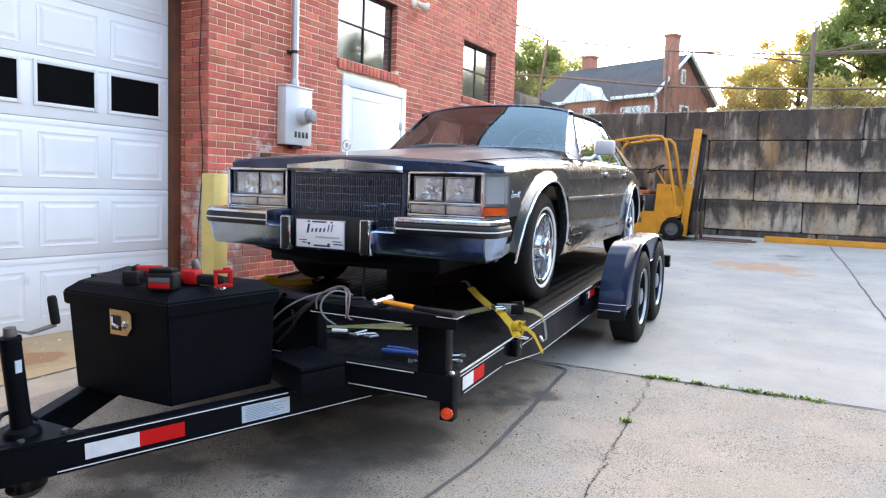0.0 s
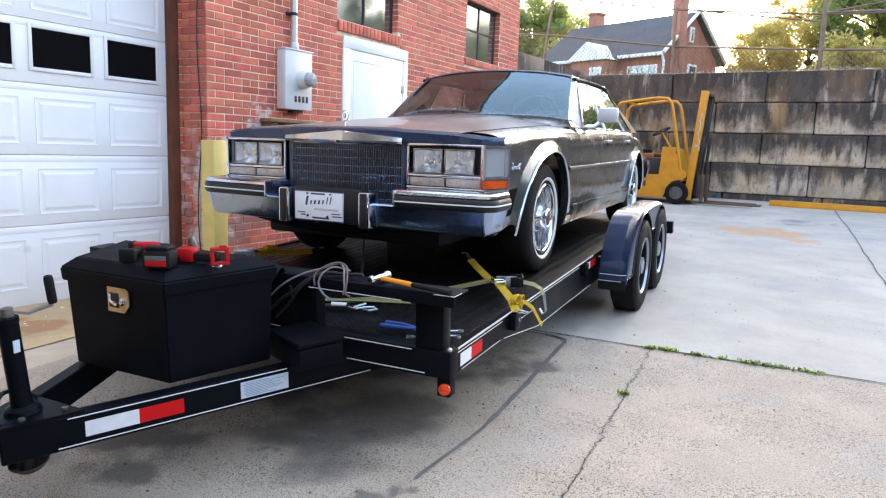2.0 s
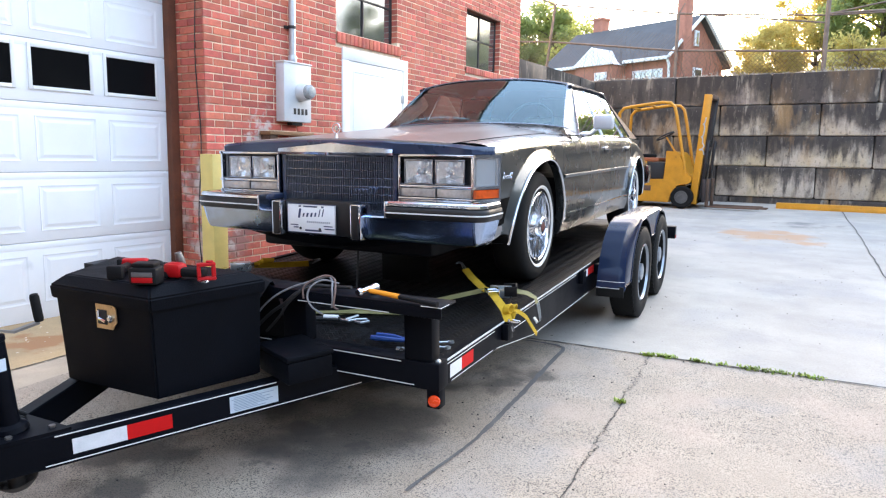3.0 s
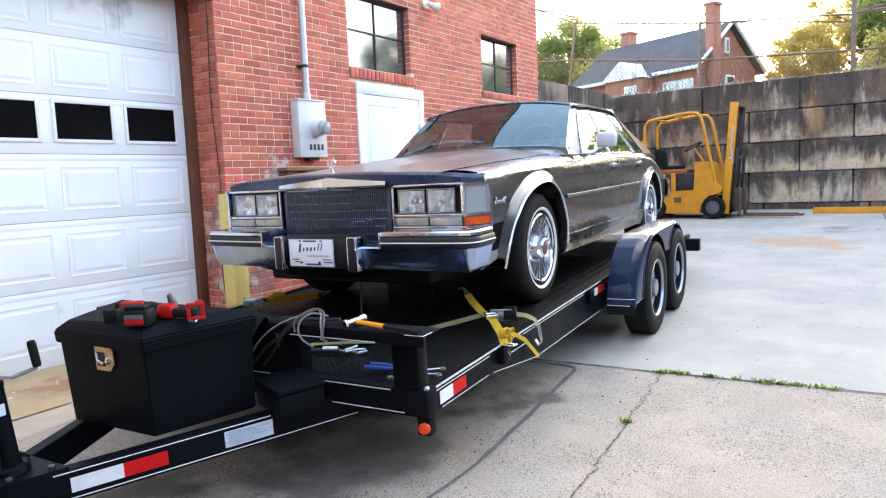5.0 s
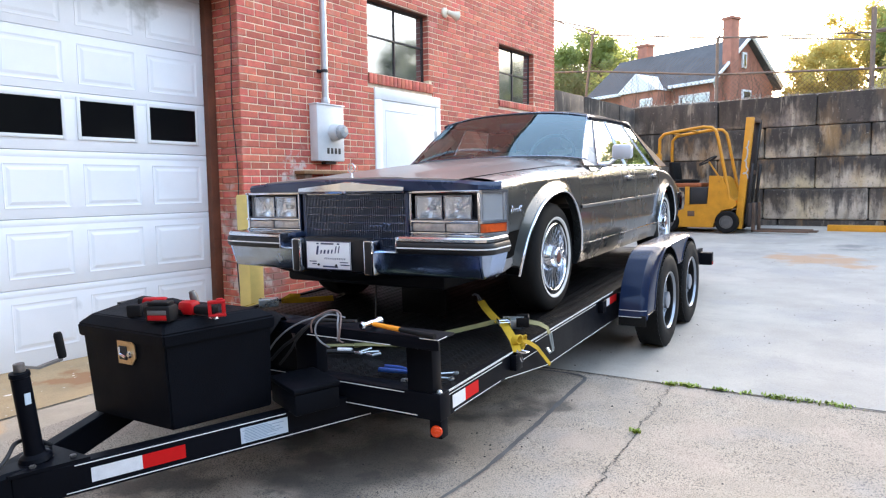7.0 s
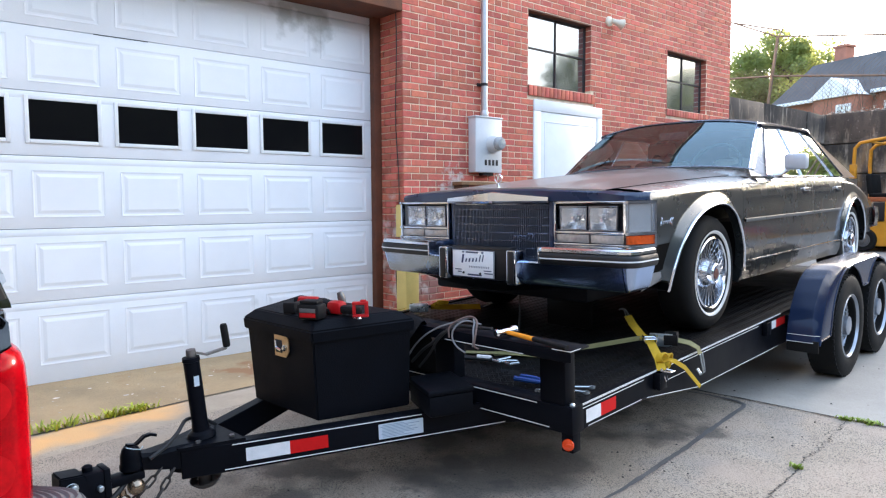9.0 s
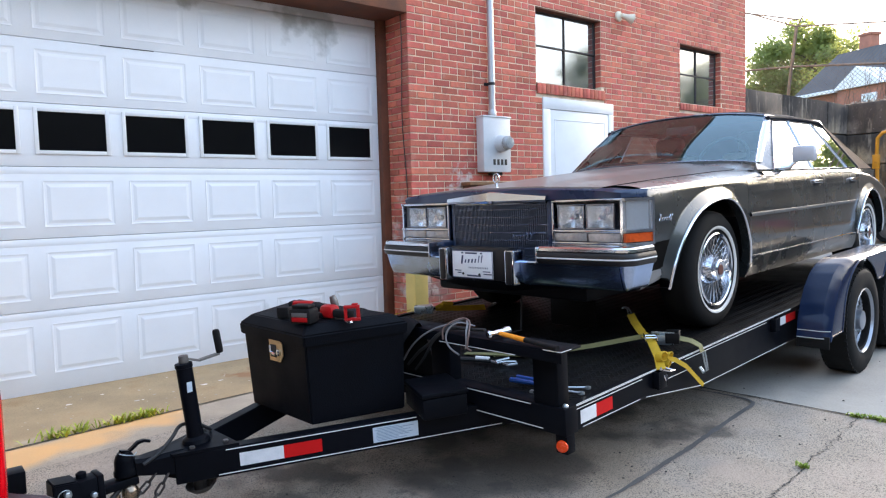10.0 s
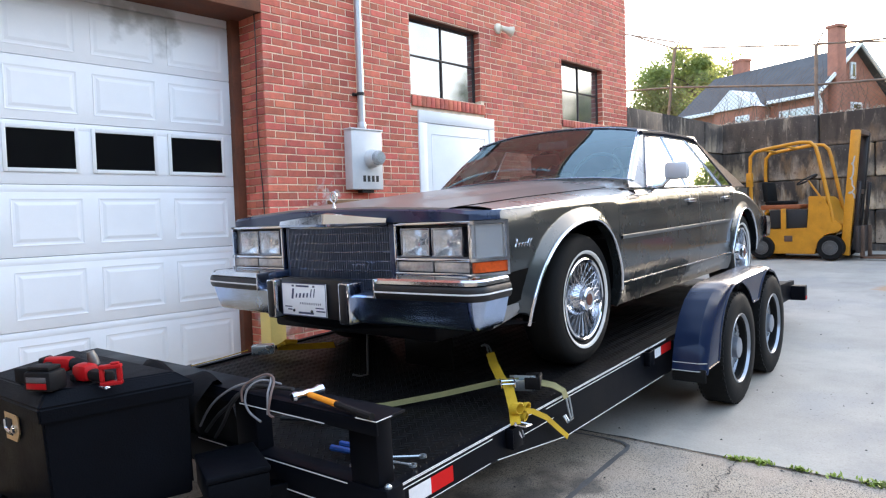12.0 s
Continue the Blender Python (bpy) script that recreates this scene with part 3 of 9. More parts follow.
def build_window(o, sill, name):
    y0, y1, z0, z1 = o
    w = thing(name, "dark steel sash window of four panes reflecting sky", "window", kind="structure")
    x = -0.10
    fr = bmesh.new()
    t = 0.024
    for c in [(x - 0.02, y0, z0, x + 0.012, y0 + t, z1), (x - 0.02, y1 - t, z0, x + 0.012, y1, z1), (x - 0.02, y0 + t, z1 - t, x + 0.012, y1 - t, z1), (x - 0.02, y0 + t, z0, x + 0.012, y1 - t, z0 + t)]:
        box(fr, *c, bevel=0.003)
    ym, zm = (y0 + y1) / 2, z0 + (z1 - z0) * 0.52
    box(fr, x - 0.015, ym - 0.009, z0 + t, x + 0.014, ym + 0.009, z1 - t)
    box(fr, x - 0.014, y0 + t, zm - 0.009, x + 0.013, ym - 0.009, zm + 0.009)
    box(fr, x - 0.014, ym + 0.009, zm - 0.009, x + 0.013, y1 - t, zm + 0.009)
    part("window_frame", fr, M_STEELDARK, w)
    r = random.Random(name)
    for a, b in ((y0 + t, ym - 0.011), (ym + 0.011, y1 - t)):
        for c, d in ((z0 + t, zm - 0.011), (zm + 0.011, z1 - t)):
            bm = bmesh.new()
            ty, tz = (r.random() - 0.5) * 0.006, (r.random() - 0.5) * 0.006
            vs = [bm.verts.new(p) for p in [(x + ty, a, c), (x - ty, b, c), (x - ty + tz, b, d), (x + ty + tz, a, d), (x - 0.005, a, c), (x - 0.005, b, c), (x - 0.005, b, d), (x - 0.005, a, d)]]
            bm.faces.new(vs[:4])
            bm.faces.new(vs[4:][::-1])
            for i in range(4):
                bm.faces.new((vs[i], vs[4 + i], vs[4 + (i + 1) % 4], vs[(i + 1) % 4]))
            part("pane", bm, M_REFLECT, w, smooth=None)
    # brick reveals at the sides and head
    bm = bmesh.new()
    zz = math.ceil(z0 / COURSE) * COURSE
    while zz < z1 - 0.03:
        for yy, s in ((y0, -1), (y1, 1)):
            a = yy if s > 0 else yy - 0.03
            box(bm, -0.15, a - (0.003 if s > 0 else 0.0), zz, -0.006, a + (0.03 if s > 0 else 0.033), min(zz + BH, z1))
        zz += COURSE
    part("brick_reveal", bm, M_BRICK, w, smooth=None)
    boxpart("window_head", (-0.15, y0 + 0.002, z1 - 0.014, -0.003, y1 - 0.002, z1 + 0.004), M_RUSTBROWN, w, "rusty steel angle over the window", bevel=0.002)
    # rowlock sill, brick by brick
    s0, s1, q0, q1 = sill
    n = int((s1 - s0) / 0.0677)
    st = (s1 - s0) / n
    me = None
    base = boxpart("window_sill", (-0.15, s0, q0 + 0.006, 0.012, s1, q1 - 0.008), M_MORTAR, w, bevel=0)
    for i in range(n):
        if me is None:
            bm = bmesh.new()
            box(bm, -0.15, 0, q0, 0.022, st - 0.009, q1, bevel=0.003)
            for v in bm.verts:
                if v.co.z > (q0 + q1) / 2:
                    v.co.z -= max(0, v.co.x + 0.1) * 0.12
            me = mesh_of("brick", bm, M_BRICK_P, 30)
        ob = new("brick", me)
        ob.location = (0, s0 + i * st, 0)
        ob.parent = base
    return w


build_window(OPEN[1], SILLS[0], "window_1")
build_window(OPEN[2], SILLS[1], "window_2")


def build_ped_door():
    d = thing("door_1", "white painted steel door in a white frame", "door", kind="structure")
    y0, y1, z1 = 1.173, 2.459, 2.44
    for n_, c in [("jamb", (-0.2, y0, -0.1, 0.012, y0 + 0.12, z1 - 0.13)), ("jamb", (-0.2, y1 - 0.10, -0.1, 0.012, y1, z1 - 0.13)), ("head", (-0.2, y0, z1 - 0.13, 0.014, y1, z1))]:
        boxpart(n_, c, M_WHITE, d, bevel=0.006)
    leaf = boxpart("leaf", (-0.05, y0 + 0.124, -0.08, 0.004, y1 - 0.104, z1 - 0.134), M_WHITE, d, bevel=0.004)
    bm = bmesh.new()
    for a, b, c_, e in [(y0 + 0.19, y1 - 0.17, 1.2, 2.2), (y0 + 0.19, y1 - 0.17, 0.2, 1.1)]:
        t = 0.012
        for q in [(a, a + t, c_, e), (b - t, b, c_, e), (a + t, b - t, c_, c_ + t), (a + t, b - t, e - t, e)]:
            box(bm, 0.002, q[0], q[2], 0.009, q[1], q[3], bevel=0.003)
    part("moulding", bm, M_WHITE, leaf)
    bm = bmesh.new()
    tube(bm, [(0.014, y1 - 0.10, 1.92), (0.014, y1 - 0.10, 2.0)], 0.010)
    box(bm, -0.02, y1 - 0.13, 1.91, 0.016, y1 - 0.085, 2.01, bevel=0.003)
    part("hinge", bm, M_GREYMETAL, leaf)


build_ped_door()


def build_garage_door():
    g = thing("garage_door", "white sectional garage door with raised panels and a row of dark windows", "garage door", kind="structure")
    seams = [-0.072, 0.545, 1.085, 1.62, 2.088, 2.557, 3.03, 3.2]
    x = -0.42
    pitch = 0.609
    y_first = DOOR_R - 0.075
    for s in range(7):
        z0, z1 = seams[s], seams[s + 1]
        bm = bmesh.new()
        box(bm, x - 0.04, DOOR_L, z0 + 0.002, x, DOOR_R, z1 - 0.002, bevel=0.004)
        # pressed ribs along the section's edges
        if s in (0, 1, 2, 3):
            box(bm, x - 0.01, DOOR_L + 0.01, z1 - 0.055, x + 0.0012, DOOR_R - 0.01, z1 - 0.012, bevel=0.001)
        sec = part("door_section", bm, M_DOORW, g)
        if s == 6:
            continue
        for k in range(6):
            b = y_first - k * pitch
            a = b - 0.49
            h = z1 - z0
            if s == 3:
                # window: white surround and a dark pane
                bm = bmesh.new()
                w0, w1 = 1.711, 2.056
                a, b = b - 0.522, b - 0.004
                t = 0.029
                for c in [(a, w0, a + t, w1), (b - t, w0, b, w1), (a + t, w0, b - t, w0 + t), (a + t, w1 - t, b - t, w1)]:
                    box(bm, x - 0.005, c[0], c[1], x + 0.011, c[2], c[3], bevel=0.003)
                wn_ = part("window_frame", bm, M_WHITE, sec)
                bm = bmesh.new()
                box(bm, x - 0.004, a + t - 0.002, w0 + t - 0.002, x + 0.004, b - t + 0.002, w1 - t + 0.002)
                part("pane", bm, M_DARKGLASS, sec, smooth=None)
            else:
                bm = bmesh.new()
                p0, p1 = z0 + (0.14 if s == 0 else 0.085), z1 - 0.105
                if s >= 4:
                    p0, p1 = z0 + 0.07, z1 - 0.075
                # outer groove then raised field
                rings = []
                for ins, dep in [(0, 0.0), (0.012, -0.0035), (0.026, -0.0035), (0.05, 0.0025)]:
                    rings.append([bm.verts.new((x + 0.0045 + dep, yy, zz)) for yy, zz in ((a + ins, p0 + ins), (b - ins, p0 + ins), (b - ins, p1 - ins), (a + ins, p1 - ins))])
                for A, B in zip(rings, rings[1:]):
                    for i in range(4):
                        bm.faces.new((A[i], A[(i + 1) % 4], B[(i + 1) % 4], B[i]))
                bm.faces.new(rings[-1])
                skirt = [bm.verts.new((x - 0.002, yy, zz)) for yy, zz in ((a, p0), (b, p0), (b, p1), (a, p1))]
                for i in range(4):
                    bm.faces.new((skirt[i], skirt[(i + 1) % 4], rings[0][(i + 1) % 4], rings[0][i]))
                part("raised_panel", bm, M_DOORW, sec, smooth=None)
    boxpart("weather_seal", (x - 0.035, DOOR_L, -0.09, x - 0.005, DOOR_R, -0.071), M_RUBBER, g)
    boxpart("hanging_strip", (x - 0.001, -3.35, 2.5525, x + 0.004, -2.95, 2.5575), M_INK, g, "dark loose strip in the panel joint", bevel=0)


build_garage_door()
boxpart("trim", (-0.46, DOOR_R + 0.001, -0.15, -0.355, WY0 - 0.003, DOOR_TOP + 0.05), M_RUSTBROWN)
tagged(bpy.data.objects["trim"], "rusty brown steel door jamb", "trim", kind="structure")
j2 = boxpart("trim", (-0.46, DOOR_L - 0.10, -0.15, -0.355, DOOR_L - 0.001, DOOR_TOP + 0.05), M_RUSTBROWN)
tagged(j2, "rusty brown steel door jamb", "trim", kind="structure")
j3 = boxpart("lintel", (-0.46, DOOR_L - 0.1, DOOR_TOP - 0.0, 0.006, WY0 - 0.002, DOOR_TOP + 0.205), M_RUSTBROWN)
tagged(j3, "rusty brown steel lintel over the garage door", "lintel", kind="structure")
bm = bmesh.new()
box(bm, -0.9, DOOR_L - 0.2, -0.2, -0.47, DOOR_R + 0.2, 3.6)
tagged(part("wall_lining", bm, M_INK), "dark space behind the garage door", "wall", kind="structure")

# electric meter, conduit, flood lamp
meter = thing("meter_box", "pale grey electric meter box on the brick wall", "meter box", pose(0, 0.345, 1.577))
bm = bmesh.new()
box(bm, 0.001, -0.195, 0.0, 0.115, 0.195, 0.58, bevel=0.008)
box(bm, 0.0, -0.205, 0.572, 0.125, 0.205, 0.588, bevel=0.004)
part("enclosure", bm, M_GREYPAINT, meter)
bm = bmesh.new()
mx = pose(0.115, 0.045, 0.30, 0, 90, 0)
lathe(bm, [(0.088, -0.005), (0.09, 0.02), (0.085, 0.04), (0.082, 0.085), (0.078, 0.09), (0.0, 0.09)], 28, mx)
col = part("meter_socket", bm, M_GREYPAINT, meter)
bm = bmesh.new()
lathe(bm, [(0.07, 0.09), (0.07, 0.13), (0.055, 0.15), (0.0, 0.152)], 24, mx)
part("meter_glass", bm, mat("meter_dome_glass", (0.34, 0.36, 0.37), 0.08, vary=0.2, scale=30, bump=0.05, coat=0.6, spec=0.8), col, "domed glass meter cover")
for k in range(4):
    y = -0.065 + k * 0.055
    boxpart("number_bar", (0.1155, y, 0.075, 0.1175, y + 0.034, 0.135), M_INK, meter, "plain black bar in place of a digit", bevel=0.0005)
boxpart("base_fitting", (0.01, -0.05, -0.03, 0.08, 0.1, 0.0), M_INK, meter)

conduit = thing("conduit", "grey galvanised conduit pipe rising up the brick wall", "conduit", pose(0, 0.335, 2.16))
bm = bmesh.new()
tube(bm, [(0.055, 0.0, 0.0), (0.055, 0.0, 4.6)], 0.034, 16)
part("pipe", bm, M_GREYMETAL, conduit)
bm = bmesh.new()
lathe(bm, [(0.042, 0), (0.046, 0.01), (0.044, 0.06), (0.036, 0.075)], 16, pose(0.055, 0, 0.0))
part("coupling", bm, M_GREYMETAL, conduit)
for zz in (0.33, 1.75, 3.0):
    bm = bmesh.new()
    lathe(bm, [(0.035, 0), (0.039, 0.0), (0.039, 0.03), (0.035, 0.03)], 16, pose(0.055, 0, zz), closed=True)
    box(bm, 0.0, -0.06, zz, 0.02, 0.06, zz + 0.03)
    part("clamp", bm, M_INK, conduit)

lamp = thing("flood_lamp", "cream outdoor flood lamp on the brick wall", "lamp", pose(0, 2.60, 3.54))
M_CREAM = mat("cream_enamel", (0.72, 0.66, 0.52), 0.45, vary=0.1)
bm = bmesh.new()
lathe(bm, [(0.06, 0), (0.065, 0.01), (0.06, 0.03), (0.03, 0.045), (0.0, 0.046)], 20, pose(0.0, -0.02, 0, 0, 90, 0))
part("mount", bm, M_CREAM, lamp)
bm = bmesh.new()
lathe(bm, [(0.0, -0.02), (0.03, -0.018), (0.034, 0.04), (0.04, 0.07), (0.068, 0.14), (0.066, 0.142), (0.03, 0.09), (0.0, 0.085)], 20, pose(0.06, 0.0, 0.0, -105, 0, -25))
part("lamp_head", bm, M_CREAM, lamp)

# loose cable hanging by the door jamb and a timber scrap under the meter
cable = thing("hanging_cable", "thin black cable hanging down the brick jamb", "cable", pose(-0.05, WY0 - 0.012, 0))
bm = bmesh.new()
tube(bm, [(-0.02 + 0.02 * math.sin(k * 0.7), -0.004 - 0.01 * (1 + math.sin(k * 0.5)), 3.1 - k * 0.16) for k in range(20)], 0.005, 6)
part("wire", bm, M_INK, cable)
scrap = thing("wood_offcut", "weathered brown timber offcut on a rusty bracket", "timber", pose(0.03, -0.08, 1.44))
boxpart("plank", (-0.025, 0, 0, 0.12, 0.62, 0.035), M_WOOD, scrap, bevel=0.004)
boxpart("bracket", (-0.025, 0.02, -0.05, 0.1, 0.12, 0.0), M_RUST, scrap, bevel=0.004)

# bollard
boll = thing("bollard", "square yellow painted steel bollard by the garage corner", "bollard", pose(0.36, -0.95, 0))
bm = bmesh.new()
box(bm, -0.075, -0.075, -0.2, 0.075, 0.075, 1.245, bevel=0.008)
part("post", bm, mat("pale_yellow_paint", (0.68, 0.52, 0.16), 0.6, vary=0.12, scale=5, bump=0.1, stain=(0.4, 0.3, 0.12), stain_amt=0.1, stain_scale=6), boll)


# block retaining wall
def build_block_wall():
    w = thing("retaining_wall", "tall retaining wall of stained concrete blocks", "retaining wall", kind="structure")
    meshes = {}
    r = random.Random(4)

    def block(x, y, z, L, H, rz):
        top = z > 2.2
        key = (round(L, 2), round(H, 2), top)
        if key not in meshes:
            bm = bmesh.new()
            box(bm, 0.007, 0, 0.007, L - 0.007, 0.6, H - 0.007, bevel=0.036)
            for v in bm.verts:
                v.co += Vector((r.random() - 0.5, r.random() - 0.5, r.random() - 0.5)) * 0.020
            meshes[key] = mesh_of("block", bm, M_BLOCK_TOP if top else M_BLOCK, 40)
        ob = new("block", meshes[key])
        ob.matrix_world = pose(x, y, z, 0, 0, rz)
        ob.parent = w
    tops = [3.0 - 0.61 * k for k in range(6)]
    for c in range(5):
        z0 = tops[c] - 0.61
        x = 1.545 + (0 if c % 2 == 0 else 0.91) - 3.66
        if c == 4:
            x = 0.9 - 1.83 * 2
        while x < 16:
            x0 = max(x, -0.28)
            if x + 1.83 - x0 < 0.1:
                x += 1.83
                continue
            block(x0, 10.3 + (r.random() - 0.5) * 0.03, z0, x + 1.83 - x0, 0.61, 0)
            x += 1.83
        y = 10.3
        n = 0
        while y > 5.9:
            L = 1.83 if (n or c % 2) else 0.92
            L = min(L, y - 5.775)
            block(-0.24 + (r.random() - 0.5) * 0.02, y - L, z0, L, 0.61, 90) if L > 0.1 else None
            y -= L
            n += 1
    # backfill behind the blocks
    bm = bmesh.new()
    box(bm, -0.2, 10.45, -0.3, 40, 12.5, 2.93)
    box(bm, -6, 5.97, -0.3, -0.42, 12.5, 2.9)
    part("backfill", bm, M_JOINT, w)


build_block_wall()


def build_litter():
    """Dry leaves and crumbled dirt lying along the top of the block wall."""
    r = random.Random(17)
    V, F = [], []
    for k in range(2600):
        x, y = r.uniform(-0.3, 15.0), 10.3 + abs(r.gauss(0, 0.12)) + 0.01
        z = 2.992 + abs(r.gauss(0, 0.022)) * (1 + math.sin(x * 3.1) * 0.6)
        u = Vector((r.gauss(0, 1), r.gauss(0, 1), r.gauss(0, 0.7))).normalized() * r.uniform(0.012, 0.035)
        v = u.orthogonal().normalized() * r.uniform(0.008, 0.022)
        p, q = Vector((x, y, z)), len(V)
        V += [tuple(p - u), tuple(p + v), tuple(p + u), tuple(p - v)]
        F.append((q, q + 1, q + 2, q + 3))
    me = bpy.data.meshes.new("leaf_litter")
    me.from_pydata(V, [], F)
    me.materials.append(mat("dry_leaf_litter", (0.36, 0.30, 0.24), 0.9, vary=0.3, scale=6, bump=0, island=0.4))
    tagged(new("leaf_litter", me), "dry leaves and crumbs along the top of the block wall", "leaf litter", kind="stuff")


build_litter()
# ---- the sedan ----
M_CHROME = mat("chrome", (0.66, 0.70, 0.77), 0.10, metal=1.0, vary=0.06, scale=9, bump=0.015, fine=300)
# pitted chrome with the bumper's blue reflection painted into its colour
M_CHROME_W = mat("pitted_chrome", (0.44, 0.57, 0.84), 0.2, metal=1.0, vary=0.12, scale=8, bump=0.03, fine=200, stain=(0.30, 0.22, 0.14), stain_amt=0.06, stain_scale=9)
M_PAINT = mat("dark_grey_car_paint", (0.032, 0.039, 0.043), 0.26, metal=0.5, vary=0.10, scale=3, bump=0.01, fine=400, coat=0.7, spec=0.5, stain=(0.022, 0.021, 0.022), stain_amt=0.1, stain_scale=2.5)
# faded paint, lightened further to hold the sky's whitish haze in its colour
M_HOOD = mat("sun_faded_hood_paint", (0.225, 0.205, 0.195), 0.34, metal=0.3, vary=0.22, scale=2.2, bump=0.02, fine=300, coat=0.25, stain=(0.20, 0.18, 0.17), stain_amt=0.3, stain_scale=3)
M_NAVY = mat("navy_nose_paint", (0.026, 0.042, 0.088), 0.28, metal=0.2, vary=0.1, scale=5, bump=0.01, coat=0.4)
M_VINYL = mat("dark_vinyl_roof", (0.014, 0.016, 0.024), 0.8, spec=0.05, vary=0.2, scale=6, bump=0.25, fine=250)
M_VINYL_B = mat("browned_vinyl", (0.12, 0.078, 0.052), 0.85, spec=0.05, vary=0.25, scale=4, bump=0.25, fine=250)
M_GRILLE_BACK = mat("grille_black", (0.003, 0.004, 0.008), 0.6, vary=0.1, spec=0.2)
M_GRILLE_BAR = mat("grille_bar_grey", (0.17, 0.20, 0.28), 0.3, metal=0.8, vary=0.1)
M_SIGNAL = mat("dirty_clear_signal_lens", (0.40, 0.36, 0.33), 0.14, metal=0.3, vary=0.3, scale=9, bump=0.12, fine=60, coat=0.4)
M_CORNER = mat("clear_corner_lens", (0.40, 0.42, 0.45), 0.10, metal=0.25, vary=0.10, scale=3, bump=0.0, coat=0.5, spec=0.6)
M_AMBER = mat("amber_lens", (0.62, 0.085, 0.010), 0.12, vary=0.30, scale=14, bump=0.12, fine=60, coat=0.4)
M_WHITEWALL = mat("whitewall_rubber", (0.62, 0.61, 0.58), 0.6, vary=0.08, scale=10, bump=0.05)
M_TAN = mat("tan_leather", (0.56, 0.50, 0.40), 0.6, vary=0.2, scale=6, bump=0.1)
M_DASH = mat("teal_grey_dash", (0.035, 0.05, 0.05), 0.8, vary=0.15)
M_TEAL = mat("teal_cloth_cover", (0.05, 0.16, 0.17), 0.8, vary=0.3, scale=7, bump=0.2)
M_RUBSTRIP = mat("black_rub_strip", (0.008, 0.008, 0.010), 0.45, vary=0.15)
M_PLATE = mat("white_plate", (0.86, 0.87, 0.90), 0.35, vary=0.04, bump=0.02)
M_MOULD = mat("grey_side_moulding", (0.10, 0.105, 0.11), 0.35, metal=0.3, vary=0.12, scale=10)
M_CHROME_D = mat("smoked_chrome", (0.30, 0.33, 0.40), 0.22, metal=1.0, vary=0.1, scale=9, bump=0.02)
# oxidised grey with the sky's bright reflection painted into its colour
M_TOPSHEEN = mat("sheen_grey_top_paint", (0.27, 0.26, 0.255), 0.26, metal=0.35, vary=0.15, scale=2.5, bump=0.01, coat=0.3)
M_FILLER = mat("dull_grey_filler", (0.20, 0.20, 0.205), 0.45, vary=0.2, scale=9, bump=0.05)
M_MIRROR = mat("silver_mirror_shell", (0.55, 0.57, 0.62), 0.34, metal=0.25, vary=0.03, bump=0.0)
M_SPOKE = mat("dull_chrome_spokes", (0.46, 0.48, 0.52), 0.2, metal=1.0, vary=0.1, scale=9, bump=0.02)
M_COVERBACK = mat("wheel_dish_grey", (0.022, 0.022, 0.024), 0.5, metal=0.1, vary=0.2, scale=12, bump=0.05)
M_HOUSING = mat("lamp_housing_grey", (0.10, 0.10, 0.105), 0.45, metal=0.3, vary=0.15)
M_GAP = mat("black_gap_sheet", (0.004, 0.004, 0.004), 0.9, vary=0.1, bump=0, spec=0.05)
M_PLATEINK = mat("navy_plate_ink", (0.05, 0.06, 0.13), 0.5, vary=0.05, bump=0)
M_RED = mat("red_lens", (0.45, 0.012, 0.012), 0.15, vary=0.15, scale=12, bump=0.15, fine=120, spec=0.7)


def glass_mat(name, tint, ior=1.5, extra=0.0, sheen=(1, 1, 1), frost=0.0):
    """Thin pane: clear, with a mirror sheen that grows towards grazing angles."""
    m = bpy.data.materials.new(name)
    m.use_nodes = True
    nt = m.node_tree
    N, L = nt.nodes, nt.links
    N.remove(N["Principled BSDF"])
    t = N.new("ShaderNodeBsdfTransparent")
    t.inputs["Color"].default_value = (*tint, 1)
    g = N.new("ShaderNodeBsdfGlossy")
    g.inputs["Roughness"].default_value = 0.02
    g.inputs["Color"].default_value = (*sheen, 1)
    f = N.new("ShaderNodeFresnel")
    f.inputs["IOR"].default_value = ior
    a = N.new("ShaderNodeMath")
    a.operation = "ADD"
    a.use_clamp = True
    a.inputs[1].default_value = extra
    L.new(f.outputs[0], a.inputs[0])
    mx = N.new("ShaderNodeMixShader")
    L.new(a.outputs[0], mx.inputs[0])
    L.new(t.outputs[0], mx.inputs[1])
    L.new(g.outputs[0], mx.inputs[2])
    if frost:
        d = N.new("ShaderNodeBsdfDiffuse")
        d.inputs["Color"].default_value = (0.86, 0.88, 0.90, 1)
        m2 = N.new("ShaderNodeMixShader")
        m2.inputs[0].default_value = frost
        L.new(mx.outputs[0], m2.inputs[1])
        L.new(d.outputs[0], m2.inputs[2])
        mx = m2
    L.new(mx.outputs[0], N["Material Output"].inputs["Surface"])
    return m


M_GLASS = glass_mat("windscreen_glass", (0.80, 0.92, 0.92), 1.52, 0.11, (0.70, 0.89, 0.97))
M_HEADGLASS = glass_mat("fluted_headlight_glass", (0.93, 0.95, 0.97), 1.5, 0.12, frost=0.20)
M_STAINLESS = mat("bright_pillar_and_trim_metal", (0.62, 0.66, 0.72), 0.22, metal=0.9, vary=0.05, scale=6, bump=0.01)
M_BOWL = mat("lamp_reflector", (0.94, 0.96, 0.98), 0.16, metal=1.0, vary=0.05, scale=30, bump=0.3, fine=40, bumpdist=0.006)
M_SIDEGLASS = glass_mat("side_window_glass", (0.45, 0.50, 0.49), 1.7, 0.30)


